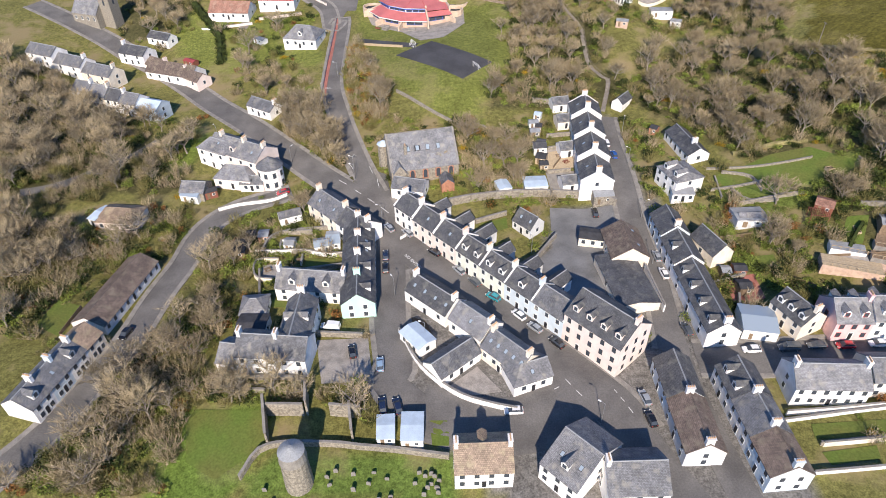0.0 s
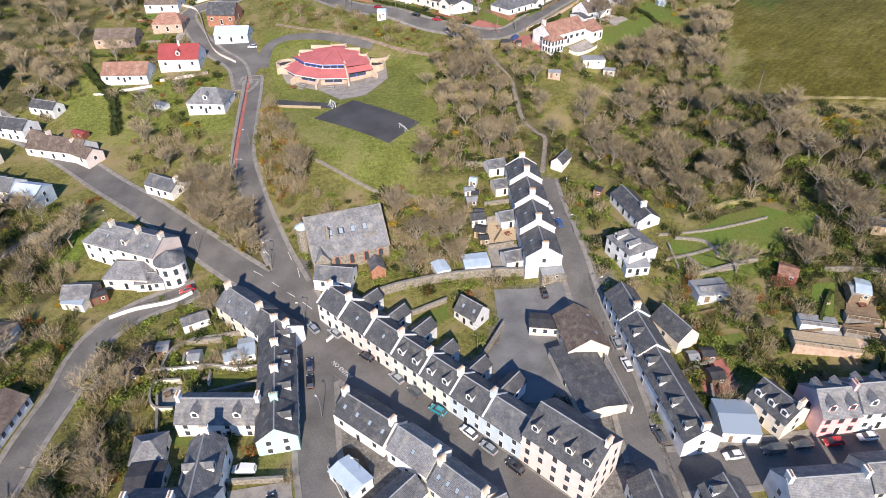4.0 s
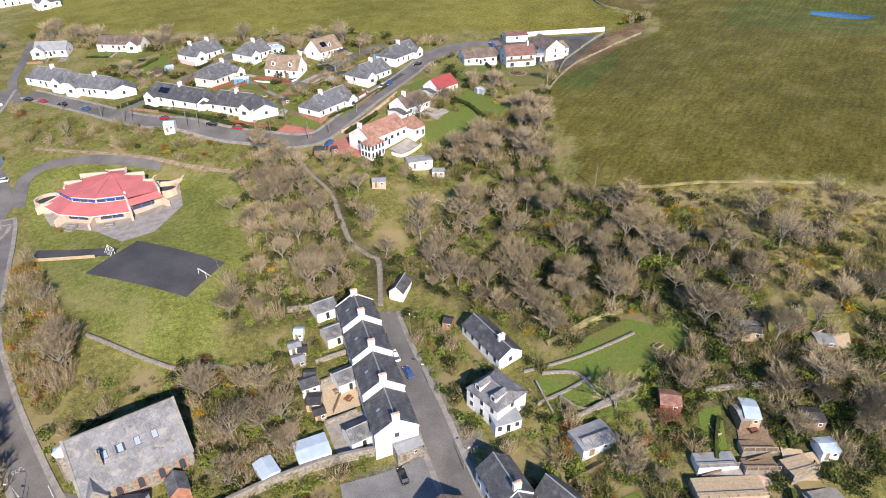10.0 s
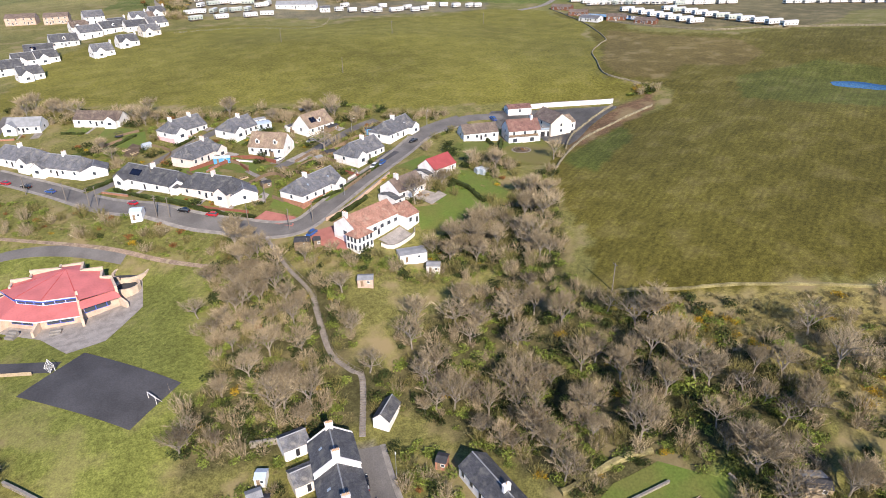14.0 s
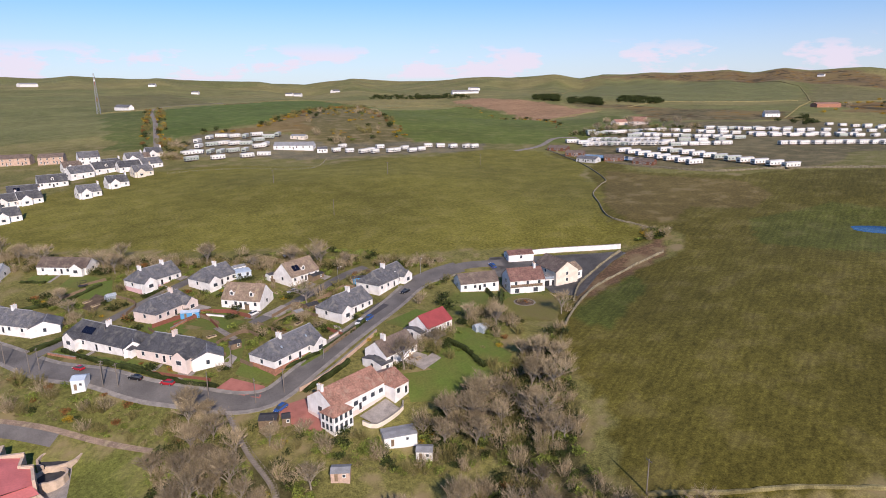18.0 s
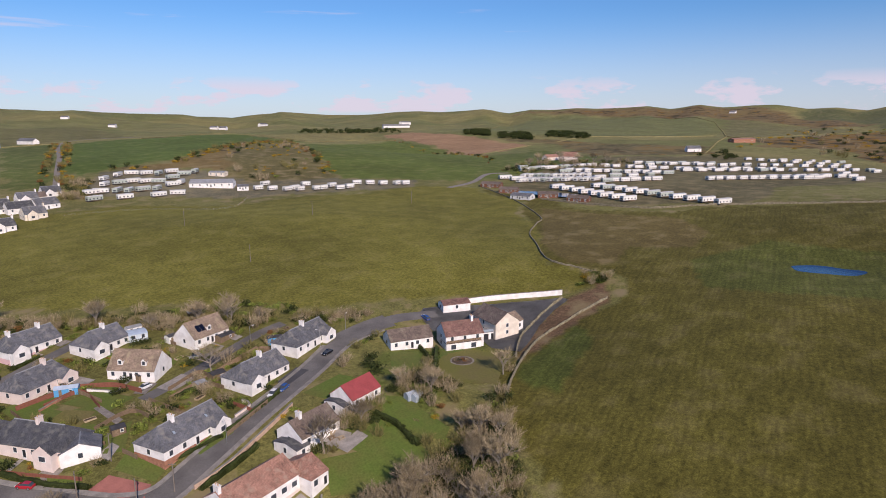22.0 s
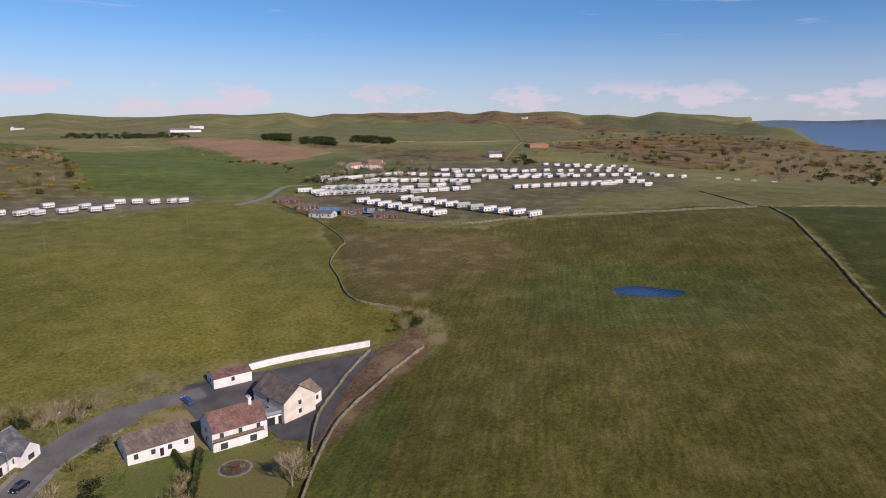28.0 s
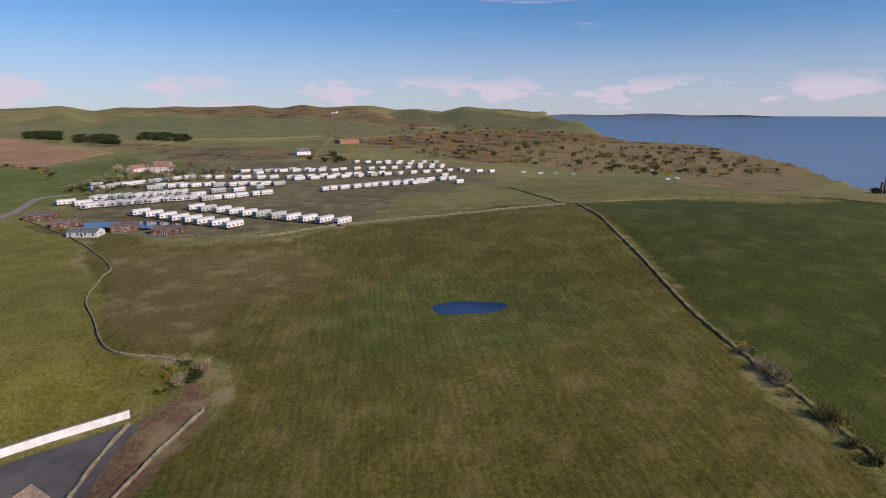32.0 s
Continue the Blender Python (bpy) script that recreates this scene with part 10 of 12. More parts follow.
def boat(x, y, turn):
    ob = tagged(new("boat"), "white open boat with a dark cover on a trailer", "boat")
    ob.matrix_world = pose(x, y, zat(x, y) + 0.2, 0, 0, turn)
    secs = []
    for s, w, z in ((-2.6, 0.9, 0.5), (-1, 1.05, 0.45), (1, 0.9, 0.5), (2.2, 0.45, 0.65), (2.8, 0.05, 0.9)):
        secs.append([(s, -w, 1.25 + 0.05 * s), (s, -w * 0.6, z), (s, w * 0.6, z), (s, w, 1.25 + 0.05 * s)])
    part("hull", loft(secs), M["trim"], ob)
    part("cover", Mesh().poly([(-2.6, -0.9, 1.13), (-1, -1.05, 1.2), (1, -0.9, 1.3), (2.8, 0, 1.4), (0, 0, 1.6), (-2.6, 0, 1.4)]).poly([(-2.6, 0, 1.4), (0, 0, 1.6), (2.8, 0, 1.4), (1, 0.9, 1.3), (-1, 1.05, 1.2), (-2.6, 0.9, 1.13)]), M["blue_paint"], ob)
    part("trailer", Mesh().box(-2.4, -0.5, 0.3, 3.4, -0.4, 0.4).box(-2.4, 0.4, 0.3, 3.4, 0.5, 0.4).box(-1.2, -0.9, 0.25, -1.0, 0.9, 0.35), M["metal"], ob)


GARDEN_BUSHES = []
M["lawn_dry"] = mat("worn_lawn", (0.155, 0.15, 0.036), 0.95, 0.3, 0.12, 2.0, 0.3, dirt=(0.18, 0.15, 0.055))

# plots, beds and garden furniture
random.seed(77)
plot((-106.8, 296.5), (-88.0, 294.5), 9.0, 6.5, 7.5, 1, 'white')
plot((-94.0, 337.3), (-80.4, 336.2), 8.0, 7.5, 8.5, 1, 'stone')
plot((-117.3, 327.1), (-99.2, 325.9), 8.0, 6.5, 6.5, 0, 'hedge')
plot((-101.6, 358.5), (-85.6, 356.8), 8.0, 7.5, 7.5, 1, 'brick')
plot((-63.9, 321.6), (-48.9, 319.8), 7.0, 6.5, 8.5, 1, 'hedge')
plot((64.4, 297.6), (81.3, 309.6), 8.0, 7.5, 6.5, 0, 'white')
plot((89.1, 321.7), (104.2, 331.2), 8.0, 6.5, 7.5, 1, 'stone')
plot((108.6, 337.6), (124.4, 349.1), 8.0, 7.5, 8.5, 1, 'hedge')
plot((3.2, 348.0), (24.6, 324.9), 9.0, 6.5, 6.5, 0, 'brick')
plot((26.1, 324.9), (42.2, 310.4), 9.0, 7.5, 7.5, 1, 'hedge')
plot((-27.3, 376.2), (-9.5, 362.3), 8.0, 6.5, 8.5, 1, 'white')
plot((-44.7, 393.9), (-27.6, 378.0), 8.0, 7.5, 6.5, 0, 'stone')
plot((25.8, 378.5), (40.2, 389.4), 8.0, 6.5, 7.5, 1, 'hedge')
plot((31.5, 347.3), (44.0, 359.3), 8.0, 7.5, 8.5, 1, 'brick')
plot((49.3, 369.2), (60.8, 378.1), 8.0, 6.5, 6.5, 0, 'hedge')
plot((53.3, 353.5), (66.1, 344.9), 8.0, 7.5, 7.5, 1, 'white')
plot((80.1, 360.7), (92.5, 368.6), 8.0, 6.5, 8.5, 1, 'stone')
plot((-16.1, 421.4), (3.6, 411.4), 8.0, 7.5, 6.5, 0, 'hedge')
plot((-43.8, 424.8), (-29.6, 421.2), 8.0, 6.5, 7.5, 1, 'brick')
area('lawn_hill', [(82.8, 163.5), (94.6, 167.4), (101.8, 169.8), (112.2, 169.1), (120.2, 159.1), (118.2, 154.1), (108.7, 156.7), (99.7, 152.7), (94.4, 153.5), (86.4, 157.8)], 'lawn', 0.12, 'sloping mown garden lawn')
area('lawn_low', [(83.6, 131.6), (89.2, 131.5), (89.2, 126.4), (83.4, 126.0)], 'lawn', 0.12, 'small mown garden lawn')
area('lawn_small', [(111.3, 140.3), (116.3, 139.1), (111.3, 130.7), (104.8, 129.3)], 'lawn', 0.12, 'narrow strip of mown grass')
boundary('boundary_wall', [(86.7, 151.5), (99.4, 152.2), (104.4, 151.2)], 0.4, 1.2, 'stone', 'rubble stone terrace wall')
boundary('boundary_wall', [(85.9, 165.4), (93.0, 161.8), (94.4, 155.6)], 0.4, 0.9, 'stone', 'rubble stone terrace wall')
boundary('boundary_wall', [(86.4, 157.8), (89.5, 152.6), (96.7, 151.3)], 0.4, 0.9, 'stone', 'rubble stone terrace wall')
boundary('boundary_wall', [(114.9, 150.4), (121.3, 153.7), (121.3, 159.1)], 0.4, 0.9, 'stone', 'rubble stone terrace wall')
boundary('boundary_wall', [(116.6, 142.8), (130.4, 135.2)], 0.4, 1.2, 'concrete', 'grey concrete garden wall')
area('terrace_grey', [(102.9, 128.9), (110.9, 126.3), (109.4, 123.4), (100.7, 124.4)], 'paving', 0.5, 'pale paved roof terrace')
area('deck_dark', [(114.9, 131.4), (120.3, 129.6), (119.9, 124.8), (112.7, 125.3)], 'wood', 0.4, 'weathered timber deck')
area('deck_pale', [(120.5, 125.7), (123.8, 123.3), (123.1, 118.3), (117.1, 119.6)], 'wood_pale', 0.4, 'pale timber deck')
area('patio_rear', [(73.7, 124.6), (82.0, 125.3), (81.9, 116.9), (73.8, 114.3)], 'red_paving', 0.2, 'red paved back yard')
area('patio_upper', [(117.6, 116.3), (120.8, 114.2), (119.1, 112.0), (115.9, 113.5)], 'paving', 0.2, 'pale paved yard')
shed((83.5, 142.1), (90.6, 142.2), 4.5, wall='trim', roof='slate_light', h=2.4, rise=1.2, kind='garden_room')
shed((115.6, 132.5), (119.2, 131.3), 5, wall='wood', roof='lead', h=2.3)
shed((129.7, 149.0), (133.8, 147.0), 4, wall='wood', roof='lead', h=1.6)
shed((125.2, 119.8), (128.8, 118.6), 4, wall='trim', roof='lightroof', h=2.2)
shed((126.6, 126.7), (130.5, 124.7), 4, wall='wood', roof='felt', h=2.2)
shed((76.4, 124.9), (79.7, 124.7), 3, wall='wood_red', roof='felt', h=2.2)
shed((75.6, 118.2), (78.9, 118.3), 3.5, wall='wood', roof='felt', h=2.4)
shed((73.3, 124.7), (75.7, 124.6), 3, wall='wood', roof='lead', h=2.0)
garden_table(104.6, 126.0, 10, 'wood')
garden_table(120.9, 120.7, 30, 'wood_pale')
garden_table(117.0, 127.1, 0, 'wood')
garden_table(73.9, 120.3, -40, 'wood_red')
garden_table(79.7, 121.2, 20, 'wood_red')
garden_table(118.1, 130.9, 5, 'wood_red')
garden_table(118.3, 114.1, 10, 'wood')
raised_bed(139.1, 156.7, 80)
raised_bed(136.9, 153.7, 80)
raised_bed(114.0, 158.2, 10)
raised_bed(114.3, 155.0, 10)
raised_bed(130.6, 146.3, 5)
raised_bed(132.9, 144.9, 5)
raised_bed(111.7, 135.2, 80)
raised_bed(147.0, 142.7, 5)
raised_bed(141.8, 136.1, 10)
GARDEN_BUSHES.append((83.9, 149.8, 'russet', 1.5))
GARDEN_BUSHES.append((81.7, 147.2, 'russet', 1.3))
GARDEN_BUSHES.append((84.6, 147.5, 'russet', 1.2))
GARDEN_BUSHES.append((92.4, 137.1, 'green', 1.3))
GARDEN_BUSHES.append((89.7, 136.8, 'green', 1.0))
GARDEN_BUSHES.append((95.6, 189.5, 'dark', 1.2))
GARDEN_BUSHES.append((123.1, 146.4, 'green', 0.9))
GARDEN_BUSHES.append((127.2, 180.2, 'green', 1.6))
GARDEN_BUSHES.append((129.9, 176.4, 'green', 1.6))
GARDEN_BUSHES.append((99.5, 186.9, 'green', 1.5))
GARDEN_BUSHES.append((104.1, 185.9, 'green', 1.4))
GARDEN_BUSHES.append((91.2, 141.4, 'green', 1.1))
area('lawn_upper', [(138.0, 329.0), (150.0, 326.7), (140.2, 313.4), (130.3, 306.8), (132.1, 314.3)], 'lawn', 0.13, 'sloping mown back lawn')
area('lawn_lower', [(118.9, 297.1), (126.8, 298.8), (129.8, 293.3), (133.5, 279.1), (130.1, 275.4), (120.0, 283.6)], 'lawn', 0.13, 'mown lawn among shrubs')
area('lawn_corner', [(103.7, 314.7), (117.0, 320.3), (120.5, 316.3), (114.0, 311.5), (108.4, 308.1)], 'lawn', 0.13, 'mown roadside lawn')
area('lawn_round', [(146.1, 313.9), (155.3, 321.7), (164.6, 322.0), (171.8, 312.6), (166.0, 301.2), (153.6, 294.1), (143.6, 303.1)], 'lawn_dry', 0.13, 'yellow-green lawn round a flower bed')
area('patio_villa', [(106.9, 293.1), (109.6, 289.9), (107.0, 285.8), (103.0, 287.5), (100.4, 291.7)], 'paving', 0.2, 'paved patio with garden furniture')
area('yard_flats', [(165.1, 357.7), (175.1, 357.3), (201.1, 348.0), (219.3, 338.2), (220.0, 335.2), (210.5, 332.1), (198.1, 325.5), (184.2, 313.7), (177.9, 309.6), (172.3, 318.5), (173.6, 327.7), (164.7, 339.2), (160.5, 340.7), (160.7, 353.0)], 'gravelgrey', 0.12, 'grey tarmac yard round the houses')
round_bed(157.4, 313.6, 4.2)
greenhouse(131.6, 295.7, 30)
GARDEN_BUSHES.append((134.6, 305.7, 'dark', 0.6))
GARDEN_BUSHES.append((132.5, 307.5, 'dark', 0.6))
GARDEN_BUSHES.append((130.3, 309.3, 'dark', 0.6))
GARDEN_BUSHES.append((131.9, 284.8, 'gorse', 0.9))
GARDEN_BUSHES.append((132.6, 285.7, 'green', 0.8))
GARDEN_BUSHES.append((127.1, 286.4, 'tuft', 0.9))
GARDEN_BUSHES.append((126.8, 287.2, 'tuft', 0.8))
GARDEN_BUSHES.append((119.3, 287.9, 'green', 0.7))
GARDEN_BUSHES.append((122.6, 298.8, 'green', 0.6))
GARDEN_BUSHES.append((123.9, 296.9, 'green', 0.6))
GARDEN_BUSHES.append((128.4, 320.0, 'dark', 1.3))
GARDEN_BUSHES.append((129.6, 324.8, 'dark', 1.3))
GARDEN_BUSHES.append((127.9, 315.0, 'dark', 1.3))
GARDEN_BUSHES.append((126.6, 321.1, 'dark', 1.2))
GARDEN_BUSHES.append((141.9, 310.5, 'olive', 1.0))
GARDEN_BUSHES.append((145.6, 316.3, 'olive', 0.9))
GARDEN_BUSHES.append((139.8, 306.3, 'green', 0.9))
GARDEN_BUSHES.append((128.6, 336.4, 'olive', 1.0))
GARDEN_BUSHES.append((132.7, 338.9, 'green', 1.0))
GARDEN_BUSHES.append((135.7, 340.2, 'dark', 0.9))
GARDEN_BUSHES.append((138.4, 342.6, 'olive', 0.9))
GARDEN_BUSHES.append((121.6, 327.6, 'twig', 0.9))
GARDEN_BUSHES.append((119.7, 325.3, 'twig', 0.9))
GARDEN_BUSHES.append((140.6, 297.5, 'twig', 1.1))
GARDEN_BUSHES.append((142.3, 294.9, 'twig', 1.2))
GARDEN_BUSHES.append((141.5, 289.5, 'olive', 1.0))
GARDEN_BUSHES.append((134.1, 290.6, 'twig', 0.9))
GARDEN_BUSHES.append((135.7, 288.2, 'russet', 0.9))
GARDEN_BUSHES.append((97.8, 307.5, 'green', 0.8))
GARDEN_BUSHES.append((99.3, 306.5, 'green', 0.8))
GARDEN_BUSHES.append((94.9, 305.0, 'gorse', 0.9))
GARDEN_BUSHES.append((110.1, 293.0, 'olive', 0.7))
GARDEN_BUSHES.append((112.5, 289.5, 'olive', 0.9))
GARDEN_BUSHES.append((115.3, 285.8, 'olive', 1.0))
GARDEN_BUSHES.append((118.7, 299.0, 'tuft', 0.6))
GARDEN_BUSHES.append((129.8, 272.6, 'green', 1.1))
GARDEN_BUSHES.append((132.9, 271.1, 'olive', 1.2))
GARDEN_BUSHES.append((125.2, 276.1, 'olive', 1.0))
terrace_balcony(164.1, 325.6, -9, 13, 5, 2.5)
garage_front(176.8, 328.6, -12)
garden_table(106.3, 288.9, 20, 'wood_pale')
garden_table(104.8, 292.1, 60, 'wood_pale')
boundary('boundary_wall', [(-51.6, 142.1), (-51.0, 146.9), (-48.2, 149.9), (-42.8, 150.0), (-38.4, 149.7)], 0.5, 1.5, 'stone', 'curved rubble stone garden wall')
boundary('boundary_wall', [(-53.7, 141.7), (-46.4, 141.1), (-40.5, 141.1), (-33.0, 138.9), (-25.9, 138.9)], 0.35, 1.6, 'white', 'white rendered garden wall')
boundary('boundary_wall', [(-39.5, 135.3), (-39.6, 139.2)], 0.35, 1.2, 'white', 'white rendered garden wall')
boundary('boundary_wall', [(-46.0, 128.5), (-51.0, 130.1), (-52.3, 137.2), (-46.0, 137.3)], 0.35, 1.6, 'cream', 'cream rendered yard wall')
boundary('boundary_wall', [(-46.7, 142.6), (-47.1, 146.9), (-43.5, 146.6)], 0.35, 1.0, 'white', 'white rendered garden wall')
boundary('boundary_wall', [(35.7, 185.7), (43.6, 186.8)], 0.35, 1.4, 'stone', 'rubble stone garden wall')
boundary('boundary_wall', [(34.0, 174.4), (41.7, 174.9)], 0.35, 1.4, 'stone', 'rubble stone garden wall')
boundary('boundary_wall', [(36.0, 192.3), (45.4, 193.2)], 0.35, 1.4, 'stone', 'rubble stone garden wall')
boundary('boundary_wall', [(71.3, 81.2), (82.3, 82.3), (94.3, 83.4)], 0.35, 1.2, 'white', 'long white rendered garden wall')
boundary('boundary_wall', [(76.8, 75.5), (90.1, 76.3)], 0.35, 1.2, 'stone', 'rubble stone garden wall')
boundary('boundary_wall', [(72.7, 69.1), (86.7, 69.7)], 0.35, 1.2, 'white', 'white rendered garden wall')
area('lawn_curved', [(-48.7, 146.9), (-47.3, 149.2), (-38.5, 148.8), (-38.2, 145.3), (-43.6, 147.0)], 'lawn_dry', 0.14, 'small mown lawn behind a curved wall')
area('lawn_walled', [(-38.6, 135.1), (-38.6, 138.3), (-30.3, 137.5), (-29.7, 133.1)], 'lawn', 0.14, 'small walled lawn')
area('yard_paved', [(-50.4, 131.2), (-51.3, 136.2), (-46.2, 136.5), (-45.2, 129.8)], 'paving', 0.14, 'pale paved yard with rubble')
area('lawn_strip', [(-44.3, 118.5), (-44.4, 121.1), (-36.6, 120.0), (-31.2, 118.3), (-30.4, 116.2)], 'lawn', 0.14, 'mown lawn beside a villa')
area('deck_lane', [(34.0, 176.1), (35.8, 184.5), (44.6, 185.2), (43.4, 176.4)], 'wood_pale', 0.4, 'pale timber deck in a back yard')
area('yard_lane', [(33.7, 175.3), (41.2, 174.6), (41.1, 168.7), (43.7, 164.7), (34.5, 164.8)], 'concrete', 0.15, 'concrete back yard')
area('lawn_wall', [(80.8, 79.2), (86.4, 80.6), (86.9, 78.5), (82.2, 77.3)], 'lawn', 0.14, 'small mown lawn')
area('lawn_end', [(76.5, 73.8), (87.8, 74.8), (87.1, 71.8), (77.0, 70.9)], 'lawn', 0.14, 'mown back lawn')
area('lawn_west', [(-102.0, 112.1), (-100.1, 121.1), (-93.9, 119.6), (-93.9, 108.5)], 'lawn', 0.14, 'sloping mown lawn')
shed((-33.1, 141.5), (-29.2, 141.9), 6, wall='trim', roof='glass_roof', h=2.4, rise=1.0, kind='conservatory')
shed((-60.6, 141.2), (-56.4, 140.8), 5, wall='wood', roof='felt', h=2.4)
shed((-53.9, 146.7), (-51.0, 146.9), 3.5, wall='brick', roof='lead', h=2.2)
shed((-45.6, 142.4), (-42.7, 142.2), 3.5, wall='trim', roof='lead', h=2.2)
shed((-48.7, 154.0), (-42.5, 156.6), 4, wall='trim', roof='slate', h=2.6, rise=1.2, kind='outhouse')
shed((30.8, 183.2), (35.0, 183.5), 4.5, wall='white', roof='slate_dark', h=2.4, rise=1.0, kind='outhouse')
shed((31.9, 175.5), (34.6, 175.6), 3, wall='wood_pale', roof='felt', h=2.2)
shed((30.5, 196.4), (33.7, 196.6), 3, wall='trim', roof='lead', h=2.2)
shed((30.5, 191.9), (33.7, 192.1), 3, wall='stone', roof='lead', h=2.2)
shed((46.3, 158.8), (52.4, 159.2), 4, wall='stone', roof='lead', h=3.0, rise=0.6, kind='outbuilding')
shed((-75.3, 167.9), (-71.7, 169.6), 3, wall='wood_red', roof='felt', h=2.4)
shed((-82.8, 166.9), (-76.9, 165.6), 5, wall='trim', roof='glass_roof', h=2.4, rise=0.8, kind='conservatory')
garden_table(38.8, 182.2, 10, 'wood')
garden_table(40.8, 179.1, 40, 'wood_red')
garden_table(-48.5, 133.6, 30, 'wood')
garden_table(-40.5, 137.1, 0, 'wood')
GARDEN_BUSHES.append((-46.6, 163.5, 'green', 1.0))
GARDEN_BUSHES.append((-44.5, 164.1, 'gorse', 1.0))
GARDEN_BUSHES.append((-49.2, 162.0, 'green', 0.9))
GARDEN_BUSHES.append((-51.6, 159.4, 'green', 0.9))
GARDEN_BUSHES.append((-58.7, 159.6, 'green', 1.3))
GARDEN_BUSHES.append((-59.9, 156.0, 'green', 1.2))
GARDEN_BUSHES.append((-57.0, 149.8, 'green', 1.2))
GARDEN_BUSHES.append((-62.8, 156.4, 'olive', 1.1))
GARDEN_BUSHES.append((-55.9, 147.8, 'dark', 1.0))
GARDEN_BUSHES.append((-35.5, 142.3, 'green', 0.6))
GARDEN_BUSHES.append((-38.9, 142.9, 'olive', 0.5))
GARDEN_BUSHES.append((-40.6, 145.0, 'green', 0.5))
GARDEN_BUSHES.append((-52.9, 141.1, 'twig', 0.9))
GARDEN_BUSHES.append((-96.1, 199.8, 'green', 1.3))
GARDEN_BUSHES.append((-93.3, 194.0, 'dark', 1.3))
GARDEN_BUSHES.append((-91.1, 189.9, 'green', 1.2))
GARDEN_BUSHES.append((-93.5, 174.5, 'dark', 1.3))
GARDEN_BUSHES.append((-93.9, 181.4, 'dark', 1.2))
GARDEN_BUSHES.append((-90.6, 217.9, 'russet', 1.0))
GARDEN_BUSHES.append((-92.5, 213.2, 'twig', 1.0))
GARDEN_BUSHES.append((-94.9, 210.3, 'russet', 1.0))
GARDEN_BUSHES.append((-89.3, 219.4, 'russet', 0.9))
GARDEN_BUSHES.append((-84.5, 168.0, 'gorse', 0.8))
GARDEN_BUSHES.append((-79.1, 163.8, 'olive', 0.9))
GARDEN_BUSHES.append((-57.9, 168.6, 'green', 0.7))
GARDEN_BUSHES.append((35.4, 196.1, 'green', 0.8))
GARDEN_BUSHES.append((35.4, 193.6, 'green', 0.7))
GARDEN_BUSHES.append((49.5, 163.5, 'gorse', 0.6))
GARDEN_BUSHES.append((63.1, 171.7, 'green', 0.7))
GARDEN_BUSHES.append((63.2, 166.9, 'olive', 0.7))
GARDEN_BUSHES.append((-87.1, 154.9, 'russet', 0.8))
GARDEN_BUSHES.append((-86.8, 161.5, 'russet', 0.8))
GARDEN_BUSHES.append((-89.7, 150.7, 'dark', 0.8))
GARDEN_BUSHES.append((-99.1, 202.7, 'dark', 1.4))
GARDEN_BUSHES.append((-96.3, 197.0, 'green', 1.3))
GARDEN_BUSHES.append((-113.2, 199.1, 'green', 1.2))
GARDEN_BUSHES.append((-111.2, 201.4, 'gorse', 1.2))
GARDEN_BUSHES.append((-100.8, 191.0, 'dark', 1.2))
GARDEN_BUSHES.append((-101.0, 183.8, 'olive', 1.2))
GARDEN_BUSHES.append((-95.4, 177.8, 'dark', 1.2))
GARDEN_BUSHES.append((-92.9, 171.9, 'dark', 1.1))
GARDEN_BUSHES.append((-109.9, 172.6, 'dark', 1.2))
GARDEN_BUSHES.append((-105.3, 171.6, 'olive', 1.2))
GARDEN_BUSHES.append((-125.2, 176.7, 'gorse', 1.0))
GARDEN_BUSHES.append((-127.8, 171.4, 'russet', 1.0))
GARDEN_BUSHES.append((-122.0, 179.0, 'green', 1.1))
road('road_hill', [(-129.7, 163.6), (-122.8, 167.6), (-116.5, 174.2), (-110.2, 184.3), (-105.3, 190.5), (-100.4, 201.8)], 3.6, 'asphalt', 0.16, 'narrow grey lane climbing the wooded hill')
boundary('timber_fence', [(-94.4, 109.0), (-93.3, 118.8)], 0.1, 1.3, 'wood', 'weathered timber garden fence')

def garden_deck(a, b, depth, h, wall="peach", floor="wood_pale", rail=True):
    """A raised garden terrace from a to b, with a retaining wall below and a post-and-rail edge."""
    a, b = Vector(a), Vector(b)
    u = (b - a).normalized()
    L = (b - a).length
    c = (a + b) / 2 + Vector((-u.y, u.x)) * depth / 2
    ob = tagged(new("garden_terrace"), f"raised garden terrace with {WORDS[wall]} retaining wall and timber rail", "terrace")
    ob.matrix_world = pose(c.x, c.y, zat(c.x, c.y), 0, 0, math.degrees(math.atan2(u.y, u.x)))
    CLEAR.append((c.x, c.y, max(L, depth) * 0.5))
    part("retaining_wall", Mesh().box(-L / 2, -depth / 2, -3, L / 2, depth / 2, h), M[wall], ob)
    for k in range(max(2, int(depth / 0.9))):
        n = max(2, int(depth / 0.9))
        part("deck_board", Mesh().box(-L / 2 + 0.05, -depth / 2 + depth * k / n + 0.03, h, L / 2 - 0.05, -depth / 2 + depth * (k + 1) / n - 0.03, h + 0.06), M[floor], ob)
    if rail:
        n = max(2, int(L / 1.8))
        for k in range(n + 1):
            q = -L / 2 + 0.06 + (L - 0.12) * k / n
            part("post", Mesh().box(q - 0.05, -depth / 2, h, q + 0.05, -depth / 2 + 0.1, h + 1.0), M["wood_pale"], ob)
        part("handrail", Mesh().box(-L / 2, -depth / 2 - 0.02, h + 1.0, L / 2, -depth / 2 + 0.12, h + 1.08), M["wood_pale"], ob)


